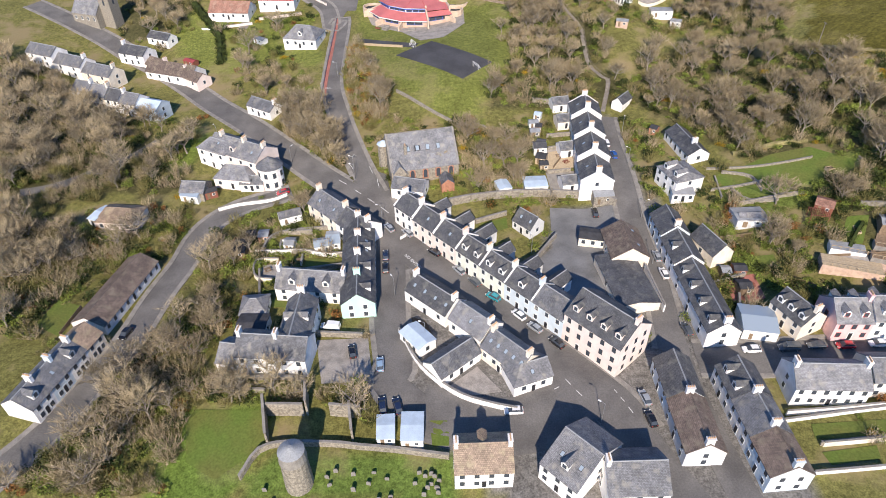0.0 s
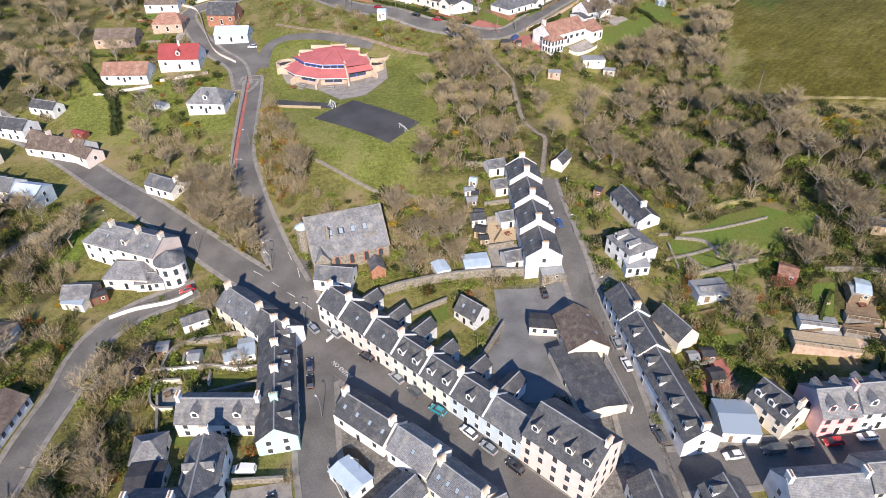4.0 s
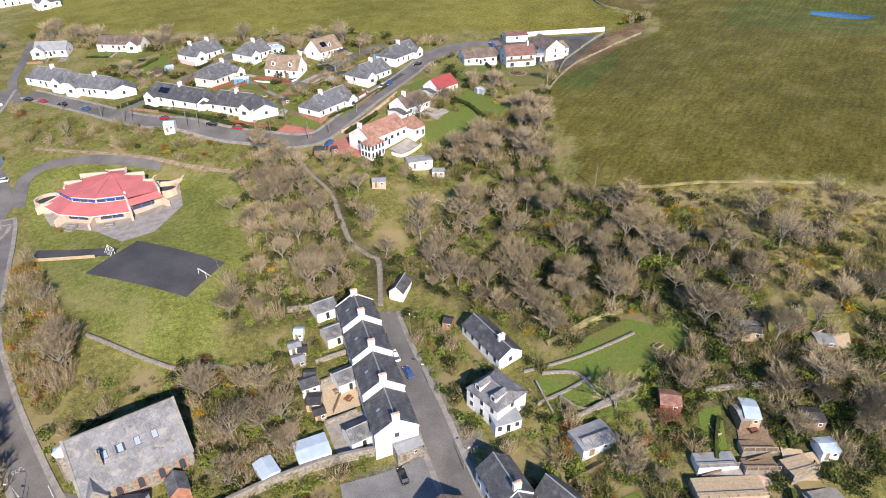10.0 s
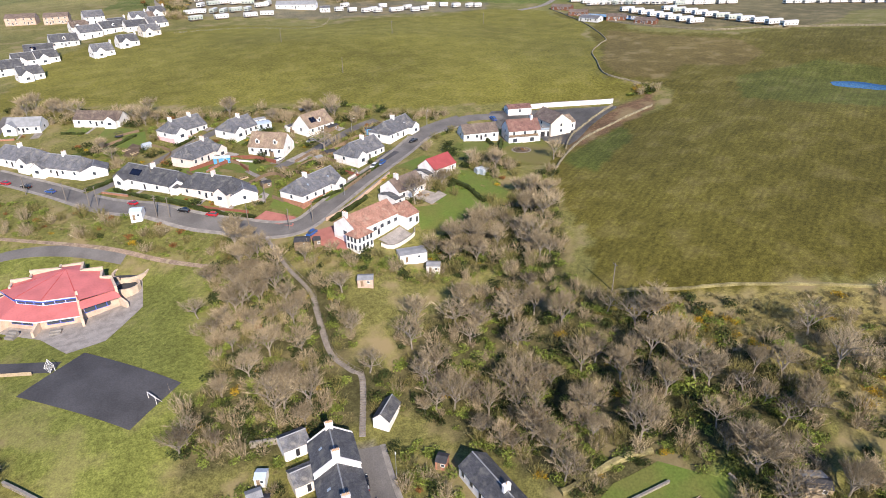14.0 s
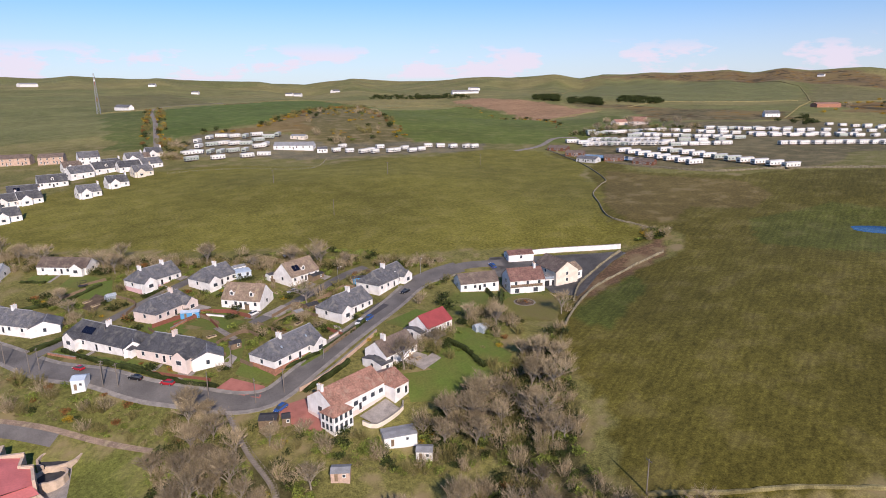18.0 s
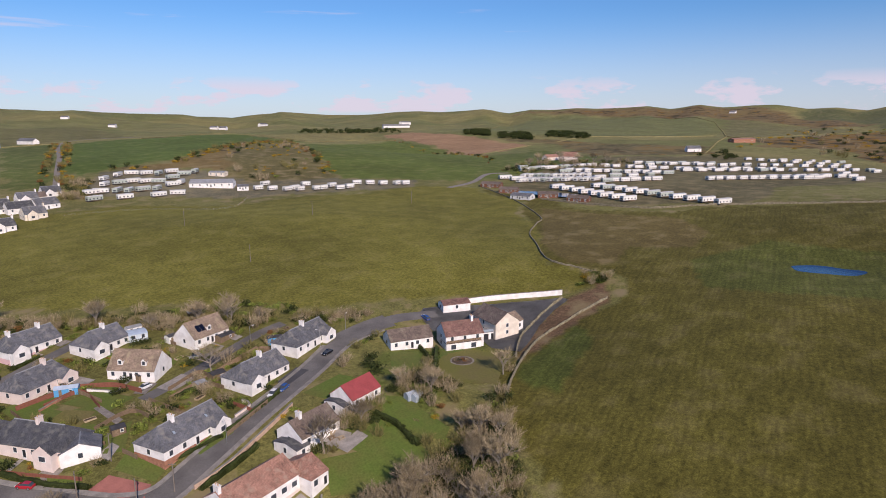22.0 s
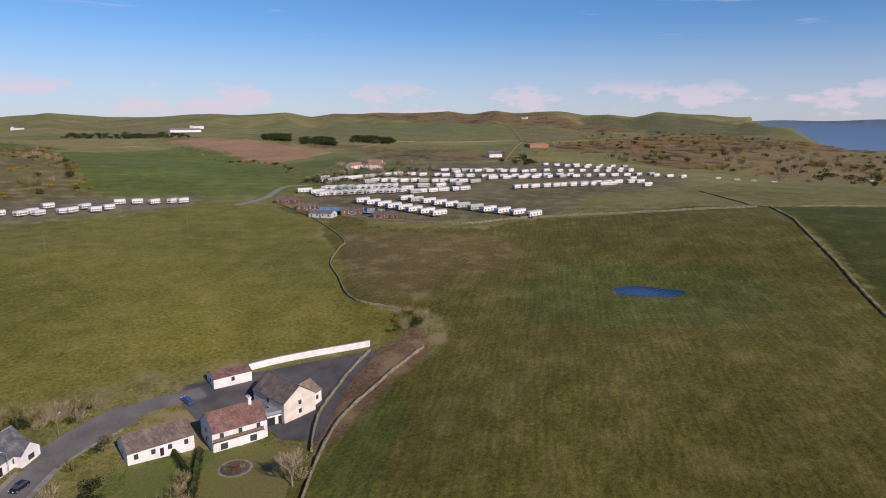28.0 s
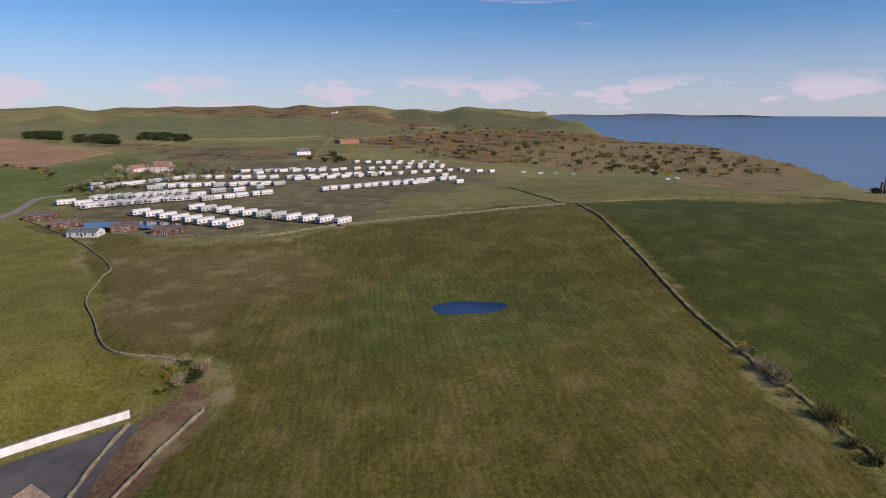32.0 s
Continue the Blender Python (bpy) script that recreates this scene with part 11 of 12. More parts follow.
def pergola(x, y, turn, L=4.6, W=3.6, h=2.4):
    ob = tagged(new("pergola"), "open red-brown timber pergola with a slatted roof", "pergola")
    ob.matrix_world = pose(x, y, zat(x, y), 0, 0, turn)
    for sx in (-1, 1):
        for sy in (-1, 1):
            part("post", Mesh().box(sx * L / 2 - 0.08, sy * W / 2 - 0.08, -1, sx * L / 2 + 0.08, sy * W / 2 + 0.08, h), M["wood_red"], ob)
    for s in (-1, 1):
        part("beam", Mesh().box(-L / 2 - 0.2, s * W / 2 - 0.07, h, L / 2 + 0.2, s * W / 2 + 0.07, h + 0.18), M["wood_red"], ob)
    for k in range(9):
        q = -L / 2 + L * k / 8
        part("slat", Mesh().box(q - 0.08, -W / 2 - 0.3, h + 0.18, q + 0.08, W / 2 + 0.3, h + 0.28), M["wood_red"], ob)


garden_deck((97.5, 123.4), (111.0, 118.6), 5.0, 1.8, "peach", "wood_pale")
garden_deck((102.0, 128.8), (110.0, 126.0), 4.0, 1.4, "white", "lead")
garden_deck((110.2, 124.4), (116.8, 121.7), 3.2, 1.0, "concrete", "wood")
garden_deck((112.4, 127.8), (119.0, 125.0), 3.0, 1.0, "concrete", "wood")
garden_deck((117.0, 118.9), (123.0, 118.2), 4.4, 1.6, "stone", "wood_pale")
garden_deck((116.5, 113.6), (124.0, 112.2), 3.0, 0.8, "concrete", "concrete", False)
garden_deck((128.9, 150.2), (134.4, 148.4), 3.0, 0.7, "wood", "wood_pale", False)
pergola(104.2, 141.6, -14)
boundary('boundary_wall', [(115.3, 143.0), (122.8, 139.7), (131.4, 135.0), (138.1, 130.6)], 0.5, 1.4, 'stone', 'rubble stone garden wall')
boundary('boundary_wall', [(80.8, 158.5), (88.8, 158.6), (95.5, 159.1)], 0.4, 0.8, 'stone', 'low rubble stone garden wall')
boundary('hedge', [(107.2, 129.3), (110.0, 133.0), (113.4, 136.6)], 0.9, 1.4, 'leaf_dark', 'tall green garden hedge')
boundary('hedge', [(111.3, 111.7), (115.8, 117.6)], 1.2, 2.0, 'leaf_dark', 'tall green garden hedge')
boundary('hedge', [(138.7, 136.8), (147.0, 149.8)], 0.9, 1.3, 'leaf_dark', 'tall green garden hedge')
boundary('hedge', [(122.5, 124.5), (126.5, 131.0), (129.0, 136.0)], 0.9, 1.4, 'leaf_dark', 'tall green garden hedge')
boundary('field_wall', [(91.4, 173.1), (105.3, 173.5), (112.7, 171.6)], 1.4, 1.0, 'bramble', 'rough brown bank of dead grass')
garden_table(104.0, 125.0, -18, 'wood_pale')
garden_table(119.5, 121.0, 0, 'wood_pale')
# the corner by the school and the gardens above it
area('yard_corner', [(-67.2, 330.2), (-60.9, 335.7), (-46.7, 321.7), (-41.8, 300.5), (-44.3, 290.7), (-50.7, 295.9), (-63.1, 315.3)], 'asphalt', 0.17, 'asphalt forecourt by the school gate')
boundary('boundary_wall', [(-83.4, 295.2), (-63.9, 297.2)], 0.35, 1.2, 'pinkish', 'pale pink garden wall')
boundary('boundary_wall', [(-99.0, 290.0), (-85.9, 291.6)], 0.35, 1.2, 'pinkish', 'pale pink garden wall')
boundary('boundary_wall', [(-85.2, 363.4), (-76.7, 355.7), (-70.0, 333.4), (-63.1, 315.3), (-53.0, 303.7)], 0.35, 1.2, 'pinkish', 'pale pink garden wall')
boundary('boundary_wall', [(-81.5, 363.7), (-67.5, 370.6), (-52.5, 375.8)], 0.35, 1.2, 'pinkish', 'pale pink garden wall')

def bush_at(x, y, kind, s):
    """A garden bush, unless a building, wall or road stands there."""
    if all(math.hypot(x - u, y - v) > r for u, v, r in CLEAR):
        GARDEN_BUSHES.append((x, y, kind, s))


# gardens between the bungalows
area('lawn_plot', [(25.4, 348.9), (35.7, 351.2), (40.9, 340.8), (31.4, 336.5)], 'lawn', 0.17, 'mown back lawn behind a bungalow')
area('lawn_plot', [(36.3, 331.8), (42.3, 338.5), (49.9, 333.5), (45.2, 324.9)], 'lawn_dry', 0.175, 'worn yellowish back lawn')
area('lawn_plot', [(49.1, 311.1), (51.9, 319.0), (58.6, 323.3), (56.0, 309.2)], 'lawn', 0.18, 'mown side lawn beside a bungalow')
area('lawn_plot', [(-5.8, 403.2), (-1.5, 415.2), (10.7, 403.0), (6.8, 393.5)], 'lawn', 0.17, 'mown lawn with a trampoline')
area('bed_plot', [(4.2, 379.2), (8.9, 388.4), (13.7, 382.0), (9.2, 371.2)], 'soil', 0.18, 'dug vegetable plot with dark soil')
area('path_plot', [(49.3, 335.5), (51.0, 336.4), (56.4, 325.0), (54.7, 322.8)], 'gravel', 0.19, 'gravel garden path with rubble')
area('patio_plot', [(50.0, 310.7), (53.3, 314.5), (55.0, 311.9), (52.2, 307.0)], 'paving', 0.19, 'pale paved patio')
area('lawn_plot', [(106.3, 286.2), (118.1, 292.5), (124.5, 273.6), (117.9, 266.8)], 'lawn', 0.17, 'broad mown lawn below the hill houses')
area('lawn_plot', [(135.2, 322.7), (146.4, 326.5), (143.9, 314.4), (131.4, 307.6)], 'lawn', 0.175, 'mown lawn below a bungalow')
area('lawn_plot', [(122.9, 302.1), (130.9, 296.8), (129.8, 280.6), (122.3, 282.4)], 'lawn', 0.18, 'mown garden lawn with shrubs')
area('lawn_plot', [(149.2, 317.4), (168.0, 319.3), (165.8, 301.9), (157.2, 292.1), (147.1, 302.1)], 'lawn_dry', 0.18, 'yellowish sunlit lawn with a round bed')
boundary('timber_fence', [(13.5, 384.0), (23.7, 370.5), (20.9, 361.8)], 0.1, 1.3, 'wood', 'weathered timber garden fence')
boundary('timber_fence', [(36.9, 342.7), (46.1, 347.3), (50.9, 334.8)], 0.1, 1.4, 'wood_red', 'red-brown timber garden fence')
boundary('timber_fence', [(49.4, 322.6), (58.3, 328.2), (63.1, 322.1)], 0.1, 1.3, 'wood', 'weathered timber garden fence')
boundary('timber_fence', [(69.0, 336.9), (78.4, 344.2), (81.4, 339.1)], 0.1, 1.3, 'wood', 'weathered timber garden fence')
boundary('timber_fence', [(2.3, 398.9), (11.7, 400.7)], 0.1, 1.2, 'wood', 'weathered timber garden fence')
boundary('timber_fence', [(28.5, 315.5), (46.5, 303.4)], 0.1, 1.0, 'wood_red', 'low red-brown timber fence by the road')
boundary('timber_fence', [(90.4, 345.2), (99.9, 350.7), (103.9, 345.5)], 0.1, 1.2, 'wood', 'weathered timber garden fence')
boundary('hedge', [(-6.3, 350.8), (-0.6, 352.8), (6.1, 359.7)], 1.0, 1.2, 'leaf_dark', 'clipped dark green garden hedge')
boundary('hedge', [(63.1, 322.1), (71.0, 331.1), (76.7, 332.9)], 0.9, 1.2, 'leaf_dark', 'clipped dark green garden hedge')
boundary('hedge', [(64.6, 299.5), (70.2, 301.1), (78.7, 304.2)], 0.8, 0.9, 'leaf_dark', 'low green garden hedge')
boundary('hedge', [(141.8, 332.7), (149.2, 332.3), (148.4, 319.9)], 1.0, 1.4, 'leaf_dark', 'clipped dark green garden hedge')
boundary('hedge', [(118.2, 293.9), (121.3, 287.6), (122.9, 277.0)], 1.2, 1.5, 'leaf_dark', 'tall dark garden hedge')
boundary('hedge', [(137.7, 299.1), (146.9, 313.0), (154.5, 326.6)], 1.2, 1.6, 'leaf_dark', 'tall dark garden hedge')
shed((43.0, 310.5), (48.6, 311.4), 4.5, wall='wood', roof='felt', h=2.3, rise=0.4, kind='lean_to_garage')
shed((76.9, 331.8), (79.7, 333.2), 3.0, wall='wood_pale', roof='lead', h=2.1)
shed((81.7, 335.0), (85.8, 336.6), 3.5, wall='wood', roof='felt', h=2.2)
shed((60.6, 383.8), (65.4, 385.4), 3.0, wall='trim', roof='lead', h=2.2)
shed((72.9, 370.1), (76.3, 371.9), 3.0, wall='trim', roof='slate_dark', h=2.3)
shed((81.8, 388.3), (84.7, 389.6), 3.0, wall='wood', roof='lead', h=2.1)
shed((61.8, 347.0), (63.7, 348.2), 2.5, wall='wood', roof='felt', h=2.0)
greenhouse(14.7, 380.4, 30)
greenhouse(130.5, 296.7, 10)
raised_bed(6.4, 382.4, 30)
raised_bed(9.7, 377.4, 30)
raised_bed(48.4, 329.3, 20)
raised_bed(76.7, 327.3, 40)
raised_bed(74.5, 358.2, 40)
garden_table(101.1, 288.6, 25, 'wood')
garden_table(104.1, 290.0, 25, 'wood')
garden_table(111.6, 362.0, 25, 'wood')
bush_at(51.0, 316.9, 'dark', 0.5)
bush_at(63.9, 300.2, 'gorse', 0.3)
bush_at(59.7, 303.1, 'gorse', 0.6)
bush_at(-4.1, 368.3, 'green', 0.6)
bush_at(78.2, 311.0, 'gorse', 0.5)
bush_at(81.6, 356.4, 'tuft', 0.6)
bush_at(37.3, 362.7, 'tuft', 0.6)
bush_at(44.5, 331.5, 'tuft', 0.7)
bush_at(-9.7, 391.0, 'gorse', 0.6)
bush_at(23.5, 319.0, 'green', 0.5)
bush_at(67.3, 358.3, 'tuft', 0.4)
bush_at(70.7, 358.9, 'tuft', 0.5)
bush_at(52.4, 367.3, 'gorse', 0.4)
bush_at(-0.4, 336.7, 'gorse', 0.6)
bush_at(10.8, 380.4, 'green', 0.4)
bush_at(79.1, 297.3, 'olive', 0.6)
bush_at(24.5, 316.4, 'twig', 0.7)
bush_at(44.1, 324.3, 'gorse', 0.5)
bush_at(17.8, 320.0, 'olive', 0.4)
bush_at(55.7, 302.6, 'gorse', 0.7)
bush_at(78.3, 340.2, 'twig', 0.4)
bush_at(26.1, 376.1, 'dark', 0.6)
bush_at(2.0, 399.3, 'green', 0.4)
bush_at(23.4, 339.8, 'green', 0.4)
bush_at(-3.2, 351.7, 'tuft', 0.6)
bush_at(24.7, 363.8, 'green', 0.4)
bush_at(69.2, 328.0, 'twig', 0.5)
bush_at(23.8, 349.5, 'olive', 0.4)
bush_at(61.8, 370.3, 'olive', 0.6)
bush_at(90.8, 361.2, 'green', 0.7)
bush_at(60.8, 306.7, 'russet', 0.4)
bush_at(-0.1, 342.0, 'olive', 0.3)
bush_at(29.0, 338.6, 'olive', 0.5)
bush_at(-13.4, 409.0, 'green', 0.5)
bush_at(16.0, 320.2, 'gorse', 0.5)
bush_at(15.5, 333.2, 'dark', 0.5)
bush_at(74.3, 295.6, 'russet', 0.6)
bush_at(25.6, 359.3, 'gorse', 0.3)
bush_at(42.9, 318.6, 'green', 0.7)
bush_at(7.5, 339.3, 'green', 0.6)
bush_at(64.5, 304.3, 'gorse', 0.7)
bush_at(3.7, 329.3, 'tuft', 0.3)
bush_at(0.2, 375.7, 'gorse', 0.7)
bush_at(49.6, 307.7, 'tuft', 0.7)
bush_at(28.3, 316.8, 'olive', 0.5)
bush_at(44.8, 353.3, 'gorse', 0.5)
bush_at(21.6, 377.6, 'olive', 0.5)
bush_at(-4.0, 394.3, 'twig', 0.7)
bush_at(55.4, 301.3, 'olive', 0.5)
bush_at(3.5, 400.1, 'gorse', 0.6)
bush_at(83.4, 316.9, 'green', 0.5)
bush_at(31.0, 366.8, 'gorse', 0.5)
bush_at(48.4, 313.1, 'olive', 0.4)
bush_at(36.5, 347.6, 'green', 0.5)
bush_at(5.0, 330.1, 'russet', 0.5)
bush_at(-3.3, 365.8, 'twig', 0.7)
bush_at(75.0, 357.8, 'green', 0.5)
bush_at(58.9, 302.0, 'olive', 0.5)
bush_at(51.5, 313.9, 'tuft', 0.6)
bush_at(3.0, 366.8, 'tuft', 0.5)
bush_at(12.3, 329.3, 'green', 0.3)
bush_at(21.6, 353.2, 'tuft', 0.5)
bush_at(80.6, 297.8, 'tuft', 0.4)
bush_at(83.6, 323.2, 'green', 0.3)
bush_at(39.8, 322.8, 'twig', 0.4)
bush_at(38.4, 358.2, 'green', 0.6)
bush_at(30.4, 375.6, 'green', 0.3)
bush_at(31.3, 312.6, 'tuft', 0.4)
bush_at(79.9, 311.8, 'twig', 0.6)
bush_at(40.4, 353.0, 'russet', 0.5)

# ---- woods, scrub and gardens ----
# part of the dark evergreens stands in for shade between the trees
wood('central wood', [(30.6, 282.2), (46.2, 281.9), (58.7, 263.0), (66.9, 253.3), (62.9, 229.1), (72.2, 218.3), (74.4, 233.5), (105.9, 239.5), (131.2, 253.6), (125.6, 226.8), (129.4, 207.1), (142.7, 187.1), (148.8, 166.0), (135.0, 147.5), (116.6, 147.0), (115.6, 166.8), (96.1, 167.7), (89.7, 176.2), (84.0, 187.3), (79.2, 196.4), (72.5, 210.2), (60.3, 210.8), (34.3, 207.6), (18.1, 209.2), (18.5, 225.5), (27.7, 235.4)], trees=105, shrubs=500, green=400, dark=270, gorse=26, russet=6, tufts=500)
wood('gorse bank', [(-39.7, 267.8), (-31.8, 260.1), (-26.3, 238.5), (-18.4, 219.9), (-20.5, 205.6), (-25.5, 199.1), (-31.0, 208.7), (-37.0, 234.8)], trees=3, shrubs=110, green=6, dark=12, gorse=90, russet=90)
wood('roadside copse', [(-56.9, 220.9), (-40.4, 212.7), (-34.2, 193.6), (-26.5, 172.1), (-30.6, 171.1), (-46.2, 185.5), (-61.7, 200.6), (-58.5, 210.2)], trees=24, shrubs=170, green=10, dark=4, gorse=3, russet=2)
wood('west wood', [(-184.5, 258.9), (-157.4, 245.6), (-132.5, 221.0), (-106.4, 181.4), (-105.8, 160.7), (-116.9, 164.8), (-132.0, 157.5)], trees=60, shrubs=420, green=40, dark=190, gorse=0, russet=0)
wood('west wood low', [(-128.4, 150.4), (-109.3, 150.3), (-97.1, 129.4), (-100.0, 125.2), (-115.3, 123.8)], trees=16, shrubs=130, green=35, dark=45, gorse=2, russet=3)
wood('roadside trees low', [(-70.2, 137.1), (-66.4, 151.4), (-59.1, 138.7), (-52.2, 114.6), (-55.2, 100.9), (-66.7, 100.5), (-67.4, 114.3), (-63.9, 125.8)], trees=10, shrubs=45, green=12, dark=12, gorse=0, russet=2)
wood('villa garden', [(-70.3, 86.4), (-69.5, 97.6), (-56.1, 99.5), (-40.7, 87.8), (-50.8, 85.0), (-57.6, 76.1), (-68.9, 76.6)], trees=9, shrubs=70, green=25, dark=25, gorse=2, russet=5)
wood('estate hedge', [(-25.1, 446.0), (9.3, 425.2), (42.2, 404.1), (80.7, 390.7), (113.8, 372.1), (145.0, 360.0), (136.2, 354.3), (113.0, 366.3), (93.5, 371.9), (69.2, 384.4), (33.6, 402.5), (7.2, 408.0), (-24.5, 428.3), (-46, 440), (-47, 456)], trees=16, shrubs=330, green=30, dark=130, gorse=2, russet=4)
# extra dark evergreens added here in place of the wood's shadows
wood('field edge wood', [(98.2, 264.7), (109.0, 267.7), (117.5, 275.2), (127.2, 269.8), (139.4, 278.4), (158.2, 289.0), (144.3, 264.9), (128.4, 233.6), (89.6, 257.3)], trees=26, shrubs=190, green=50, dark=150, gorse=4, russet=2)
wood('hall garden', [(6.7, 194.9), (17.9, 196.0), (29.1, 189.8), (27.4, 169.1), (14.0, 161.3), (6.8, 163.9), (6.5, 180.7)], trees=9, shrubs=50, green=30, dark=8, gorse=4, russet=2)
wood('upper west wood', [(-204.7, 445.3), (-133.1, 417.7), (-112.4, 378.2), (-123.8, 350.7), (-117.1, 315.7), (-119.1, 283.7), (-141.6, 278.5)], trees=30, shrubs=150, green=10, dark=60, gorse=4, russet=0)
wood('upper estate scrub', [(-112.5, 384.7), (-78.4, 407.9), (-72.2, 364.8), (-82.3, 360.8), (-102.9, 358.7)], trees=5, shrubs=50, green=15, dark=10, gorse=2, russet=3)
wood('church trees', [(-156.0, 324.5), (-121.2, 324.5), (-111.1, 294.1), (-122.8, 272.8), (-139.1, 295.1)], trees=10, shrubs=30, green=6, dark=10, gorse=0, russet=0)
wood('north bank', [(-85.8, 258.7), (-62.7, 255.2), (-50.0, 237.1), (-49.2, 218.4), (-65.3, 217.8), (-82.3, 235.4)], trees=5, shrubs=60, green=25, dark=6, gorse=0, russet=2)
wood('allotments', [(113.0, 162.1), (130.1, 157.9), (134.6, 146.9), (147.5, 143.8), (157.4, 128.2), (141.0, 112.8), (123.9, 121.7), (110.7, 134.8), (103.7, 144.0), (102.4, 153.6)], trees=12, shrubs=70, green=80, dark=30, gorse=3, russet=4)
wood('hillside right', [(148.8, 183.5), (164.5, 178.5), (176.5, 157.9), (179.9, 148.7), (162.1, 132.5), (152.4, 149.0), (141.9, 161.5), (142.9, 173.7)], trees=6, shrubs=80, green=30, dark=20, gorse=14, russet=1)
wood('field wall gorse', [(128.3, 208.0), (142.3, 202.4), (149.5, 187.0), (143.6, 182.0), (136.0, 194.0)], trees=0, shrubs=14, green=10, dark=6, gorse=30, russet=0)
wood('bank shrubs', [(-46.2, 343.2), (-12.8, 332.6), (32.3, 294.5), (50.2, 288.0), (45.7, 277.5), (30.6, 285.1), (-7.1, 314.6)], trees=0, shrubs=34, green=8, dark=3, gorse=2, russet=0)
wood('lawn edge trees', [(24.4, 264.1), (38.6, 292.6), (61.2, 273.2), (58.0, 253.4), (41.3, 245.4), (31.1, 239.1), (25.4, 240.9)], trees=16, shrubs=30, green=12, dark=2, gorse=0, russet=0)
wood('villa corner', [(-52.8, 105.8), (-45.1, 108.8), (-35.7, 89.2), (-15.8, 89.5), (-12.7, 78.5), (-28.2, 89.1), (-48.0, 87.4)], trees=4, shrubs=20, green=10, dark=4, gorse=0, russet=1)
wood('hill gardens', [(89.1, 285.6), (102.5, 295.8), (123.0, 300.1), (145.7, 317.2), (171.2, 312.7), (165.0, 296.1), (141.9, 297.3), (121.2, 287.5), (102.8, 277.1)], trees=7, shrubs=70, green=60, dark=50, gorse=2, russet=2)
wood('estate gardens', [(-19.3, 393.8), (39.1, 408.4), (117.2, 387.4), (125.3, 350.5), (80.4, 305.1), (59.1, 291.9), (39.1, 302.8), (0.8, 338.3)], trees=6, shrubs=90, green=130, dark=80, gorse=8, russet=14)
wood('back gardens', [(80.0, 146.7), (93.6, 146.1), (97.7, 125.2), (97.3, 118.2), (82.5, 118.8), (75.4, 121.7)], trees=3, shrubs=20, green=40, dark=16, gorse=0, russet=3)
wood('town gardens', [(-59.5, 152.4), (-40.7, 164.3), (-34.2, 140.2), (-47.7, 133.2), (-58.1, 134.5)], trees=1, shrubs=14, green=40, dark=10, gorse=0, russet=1)
wood('garden west', [(-100.7, 147.2), (-90.0, 161.9), (-76.3, 162.7), (-78.5, 140.0), (-86.4, 124.2), (-103.6, 134.7)], trees=3, shrubs=40, green=24, dark=12, gorse=0, russet=8)
gorse_line([(70.6, 797.0), (117.1, 803.0), (158.7, 877.1), (237.9, 1064.3), (361.8, 1290.7)], 150, 10, 1.7)
gorse_line([(361.8, 1290.7), (265.4, 813.7), (245.1, 699.1)], 70, 8, 1.7)
gorse_line([(32, 715), (30, 800), (26, 960), (18, 1270)], 90, 5, 1.6)
gorse_line([(15, 730), (14, 800), (10, 960), (2, 1260)], 60, 4, 1.6)
gorse_line([(612, 1375), (512, 900), (447, 742)], 40, 6, 1.6)
wood('track foot', [(28, 672), (46, 668), (54, 740), (34, 750)], shrubs=40, dark=26, gorse=6, big=1.5)
wood('knoll gorse', [(166.7, 836.0), (234.1, 1045.0), (354.4, 1255.3), (243.2, 693.6), (163.0, 702.4), (158.9, 751.2)], trees=0, shrubs=40, green=0, dark=20, gorse=50, russet=0, big=1.6)
wood('moor gorse', [(937.4, 855.0), (1722.7, 1194.2), (1981.1, 763.4), (1480.0, 488.2), (1252.6, 344.7), (1000.5, 496.6), (943.5, 569.0), (977.1, 730.4)], trees=0, shrubs=70, green=0, dark=60, gorse=110, russet=0, big=3.0)
wood('headland scrub', [(945.5, 477.7), (1480.0, 488.2), (1587.1, 333.5), (1270.9, 176.5), (936.2, 302.6)], trees=0, shrubs=50, green=0, dark=70, gorse=30, russet=0, big=3.0)
wood('farm trees', [(400.8, 663.1), (493.5, 730.5), (562.7, 740.6), (628.9, 714.9), (559.0, 644.0), (479.3, 638.8), (406.8, 633.0)], trees=10, shrubs=60, green=0, dark=60, gorse=0, russet=0, big=1.5)
wood('caravan trees', [(777.7, 745.4), (896.0, 800.3), (858.2, 731.4), (756.2, 674.5)], trees=0, shrubs=0, green=0, dark=24, gorse=0, russet=0, big=2.2)
wood('far wood one', [(776.6, 1366.5), (801.9, 1302.6), (847.2, 1377.8), (827.5, 1446.3)], trees=0, shrubs=0, green=0, dark=90, gorse=0, russet=0, big=3.2)
wood('far wood two', [(797.3, 1271.8), (833.4, 1193.5), (888.7, 1280.8), (847.2, 1333.0)], trees=0, shrubs=0, green=0, dark=90, gorse=0, russet=0, big=3.2)
wood('far wood three', [(892.5, 1236.0), (939.7, 1140.4), (1036.6, 1267.4), (989.1, 1342.3)], trees=0, shrubs=0, green=0, dark=110, gorse=0, russet=0, big=3.2)
wood('far wood four', [(490.7, 1674.1), (705.3, 1551.2), (761.3, 1709.3), (542.8, 1800.1)], trees=0, shrubs=0, green=0, dark=120, gorse=0, russet=0, big=3.2)
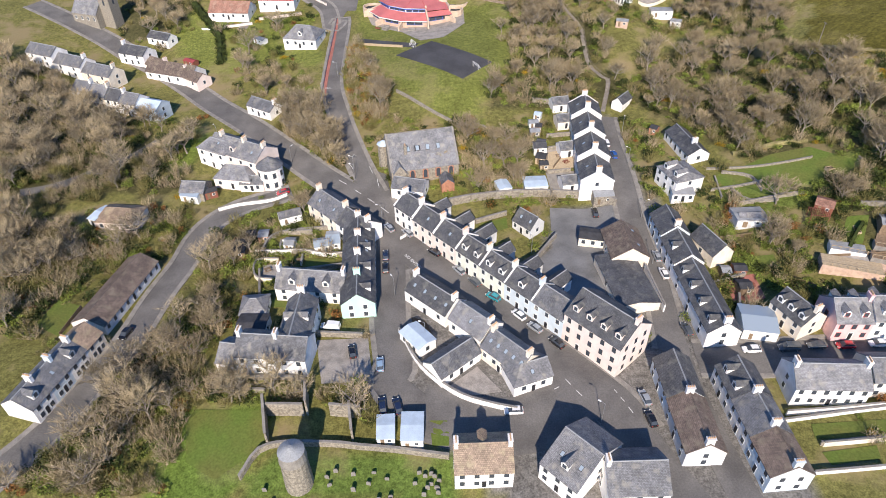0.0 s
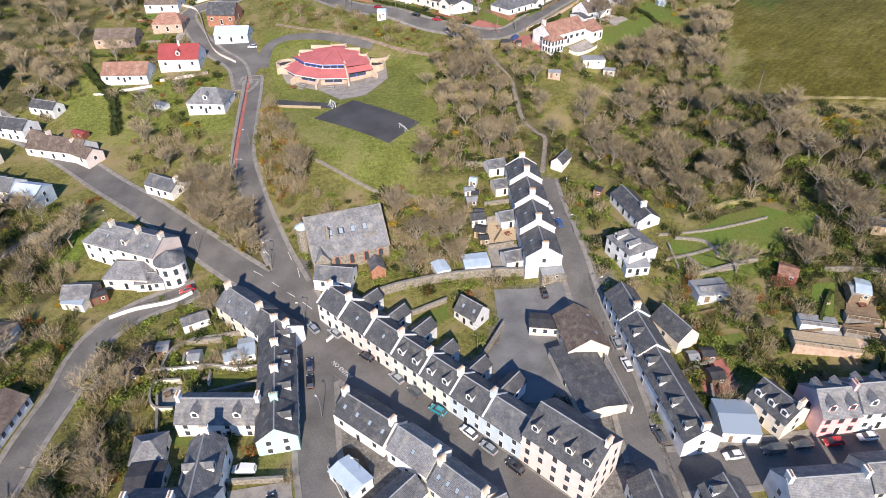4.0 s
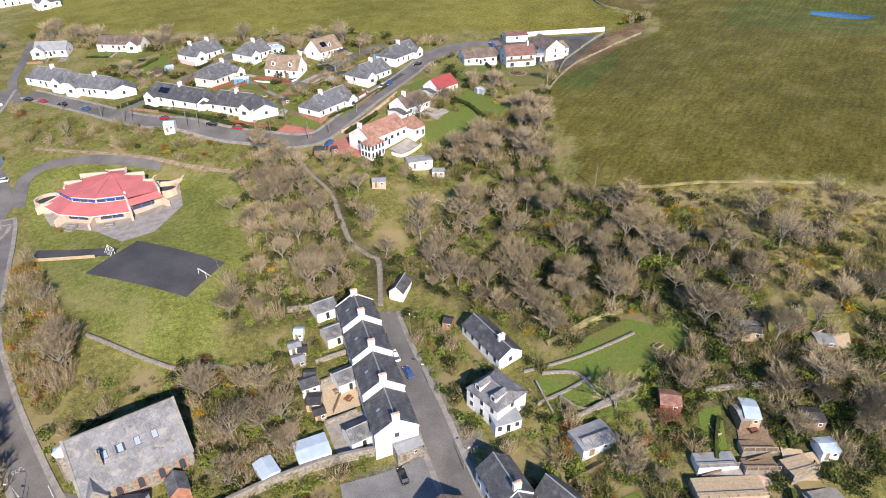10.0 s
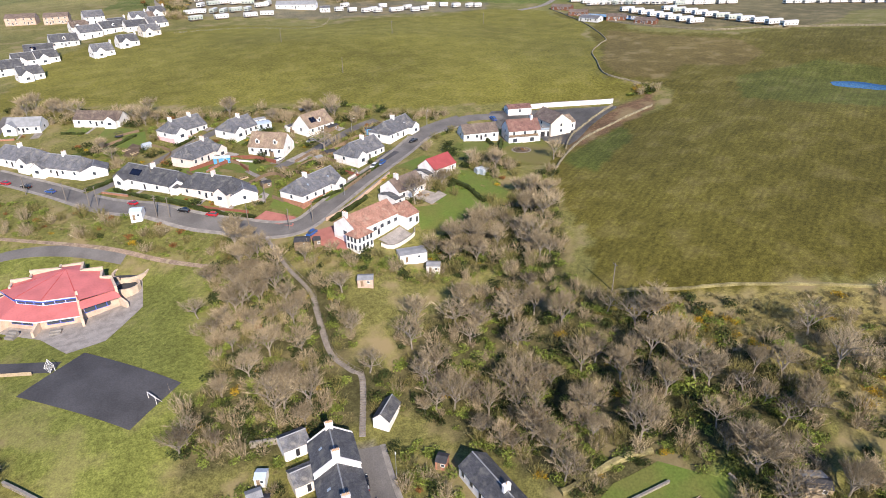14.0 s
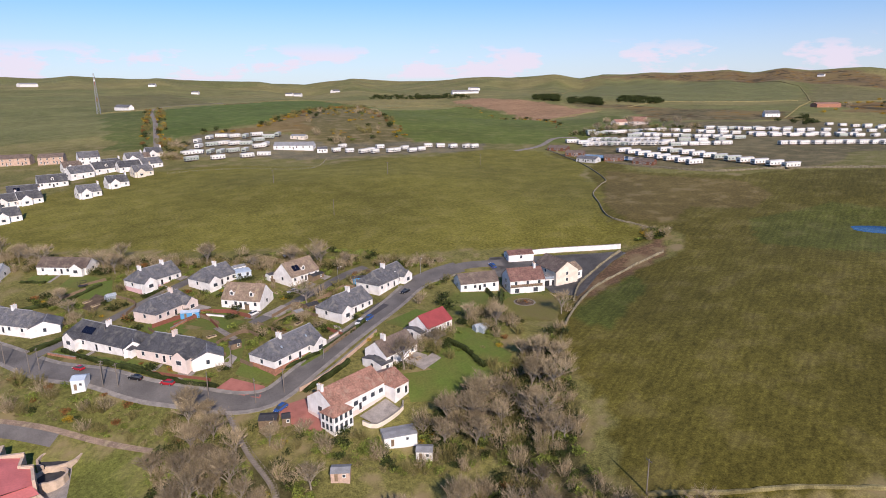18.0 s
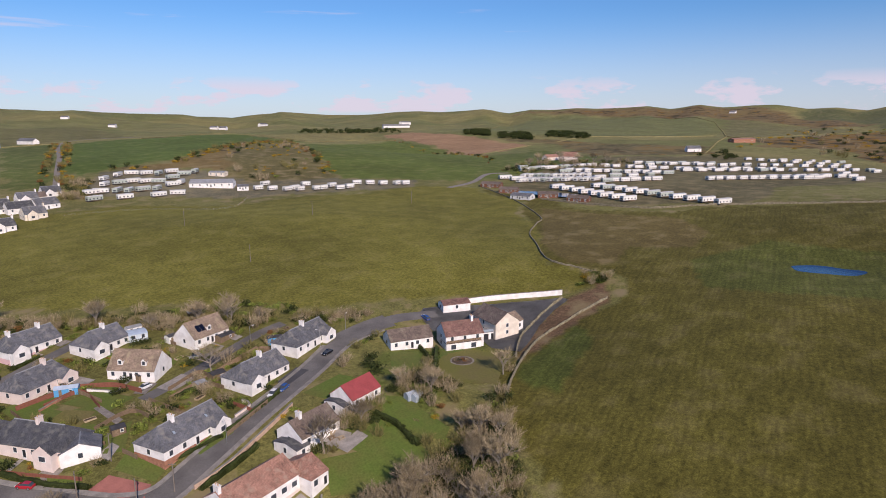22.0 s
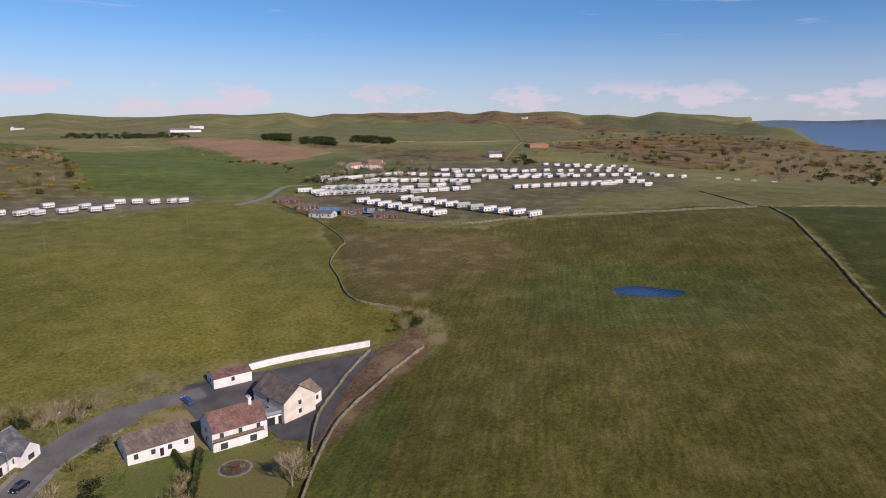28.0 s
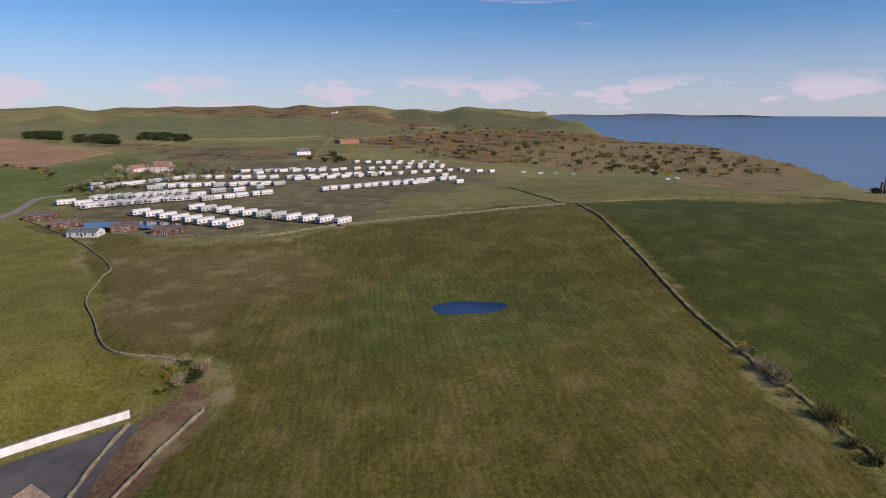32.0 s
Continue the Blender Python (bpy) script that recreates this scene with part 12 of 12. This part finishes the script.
wood('village gardens', [(-79.7, 201.9), (-47.5, 155.6), (-44.8, 132.9), (-58.1, 118.9), (-51.3, 94.6), (-16.0, 90.6), (-20.1, 154.3), (-14.0, 164.8), (2.6, 163.0), (24.7, 153.5), (25.4, 135.6), (46.2, 102.7), (88.6, 73.4), (117.0, 123.9), (85.6, 168.2), (69.1, 201.5), (35.0, 206.2), (-18.5, 196.2)], trees=5, shrubs=90, green=190, dark=110, gorse=3, russet=14, tufts=350)
wood('rough slope tufts', [(143.6, 202.8), (189.0, 175.4), (197.6, 162.2), (167.3, 139.4), (156.7, 148.0), (148.1, 157.3), (148.8, 166.0), (142.7, 187.1)], shrubs=40, green=10, dark=8, gorse=6, tufts=900)
wood('bank tufts', [(-48.1, 368.4), (-12.7, 340.0), (37.0, 296.8), (52.1, 286.9), (47.8, 277.4), (30.5, 284.4), (-5.2, 311.2), (-41.7, 336.0)], tufts=240, shrubs=26, green=20, russet=14)
wood('hill tufts', [(34.3, 289.0), (71.4, 256.3), (108.0, 244.0), (134.3, 255.4), (137.0, 276.5), (94.6, 258.3), (68.6, 272.3)], tufts=420, shrubs=50, green=60, dark=24, gorse=8)
wood('north verge', [(-32.4, 212.8), (4.4, 199.9), (31.6, 194.3), (26.9, 166.2), (8.0, 160.0), (-22.7, 195.2)], tufts=260, shrubs=20, green=14, gorse=8)
wood('west verge tufts', [(-120.1, 151.4), (-93.7, 162.4), (-61.0, 163.8), (-51.0, 133.3), (-58.7, 99.8), (-66.7, 86.2), (-38.2, 74.7), (-85.2, 76.9)], tufts=420, shrubs=40, green=50, dark=24, russet=6)
wood('west hill', [(-148.8, 212.6), (-135.6, 223.1), (-98.4, 202.7), (-82.0, 177.8), (-93.0, 166.6), (-109.7, 170.2), (-118.5, 150.0)], trees=16, shrubs=120, green=30, dark=30, tufts=150)
wood('allotment hedges', [(103.5, 156.1), (120.3, 153.0), (169.3, 133.1), (139.3, 104.6), (112.5, 121.3), (101.2, 137.7)], trees=7, shrubs=80, green=50, dark=110, russet=4, tufts=60)
wood('hedge bank', [(324.2, 205.0), (302.7, 190.1), (286.7, 178.6), (277.9, 172.2), (272.6, 172.7), (283.1, 181.1), (298.4, 192.7), (319.6, 206.2)], shrubs=20, dark=10, gorse=6, tufts=60)
wood('field corner gorse', [(243.2, 352.7), (248.2, 344.2), (242.5, 336.8), (230.7, 341.6)], trees=0, shrubs=8, green=6, dark=6, gorse=6, russet=0)
wood('upper corner wood', [(-158.2, 502.1), (-76.6, 473.6), (-59.3, 447.2), (-57.4, 390.8), (-81.2, 369.4), (-97.6, 377.9), (-99.1, 366.6), (-105.0, 344.3), (-108.5, 340.3), (-116.9, 349.2)], trees=34, shrubs=260, green=50, dark=70, russet=50, gorse=10, tufts=60)
wood('villa gardens', [(-113.8, 336.6), (-102.1, 341.3), (-97.8, 366.3), (-84.2, 357.6), (-66.2, 314.0), (-53.4, 297.5), (-50.4, 280.2), (-62.6, 287.9), (-60.6, 250.4), (-84.6, 260.7), (-101.0, 284.1)], trees=4, shrubs=26, green=70, dark=40, russet=10, gorse=5)
wood('lower west bank', [(-93.1, 78.5), (-82.1, 93.4), (-74.3, 101.7), (-67.8, 108.9), (-58.3, 100.9), (-68.8, 88.7), (-69.8, 77.8), (-55.0, 68.4), (-87.9, 68.1)], trees=14, shrubs=120, green=70, dark=50, russet=16, tufts=120)
wood('western gardens', [(-122.9, 138.6), (-106.8, 145.9), (-97.1, 144.9), (-97.3, 119.7), (-100.1, 107.8), (-108.3, 108.9)], trees=10, shrubs=90, green=60, dark=40, russet=8, tufts=60)
wood('hotel wood', [(-151.5, 195.6), (-133.9, 218.5), (-96.0, 217.0), (-85.4, 202.1), (-90.3, 173.8), (-110.1, 170.6), (-127.4, 147.8)], trees=22, shrubs=150, green=40, dark=60, tufts=80)
wood('shore ruin ivy', [(684, 134), (712, 127), (714, 120), (684, 126)], dark=16, big=1.5)
finish_scrub()
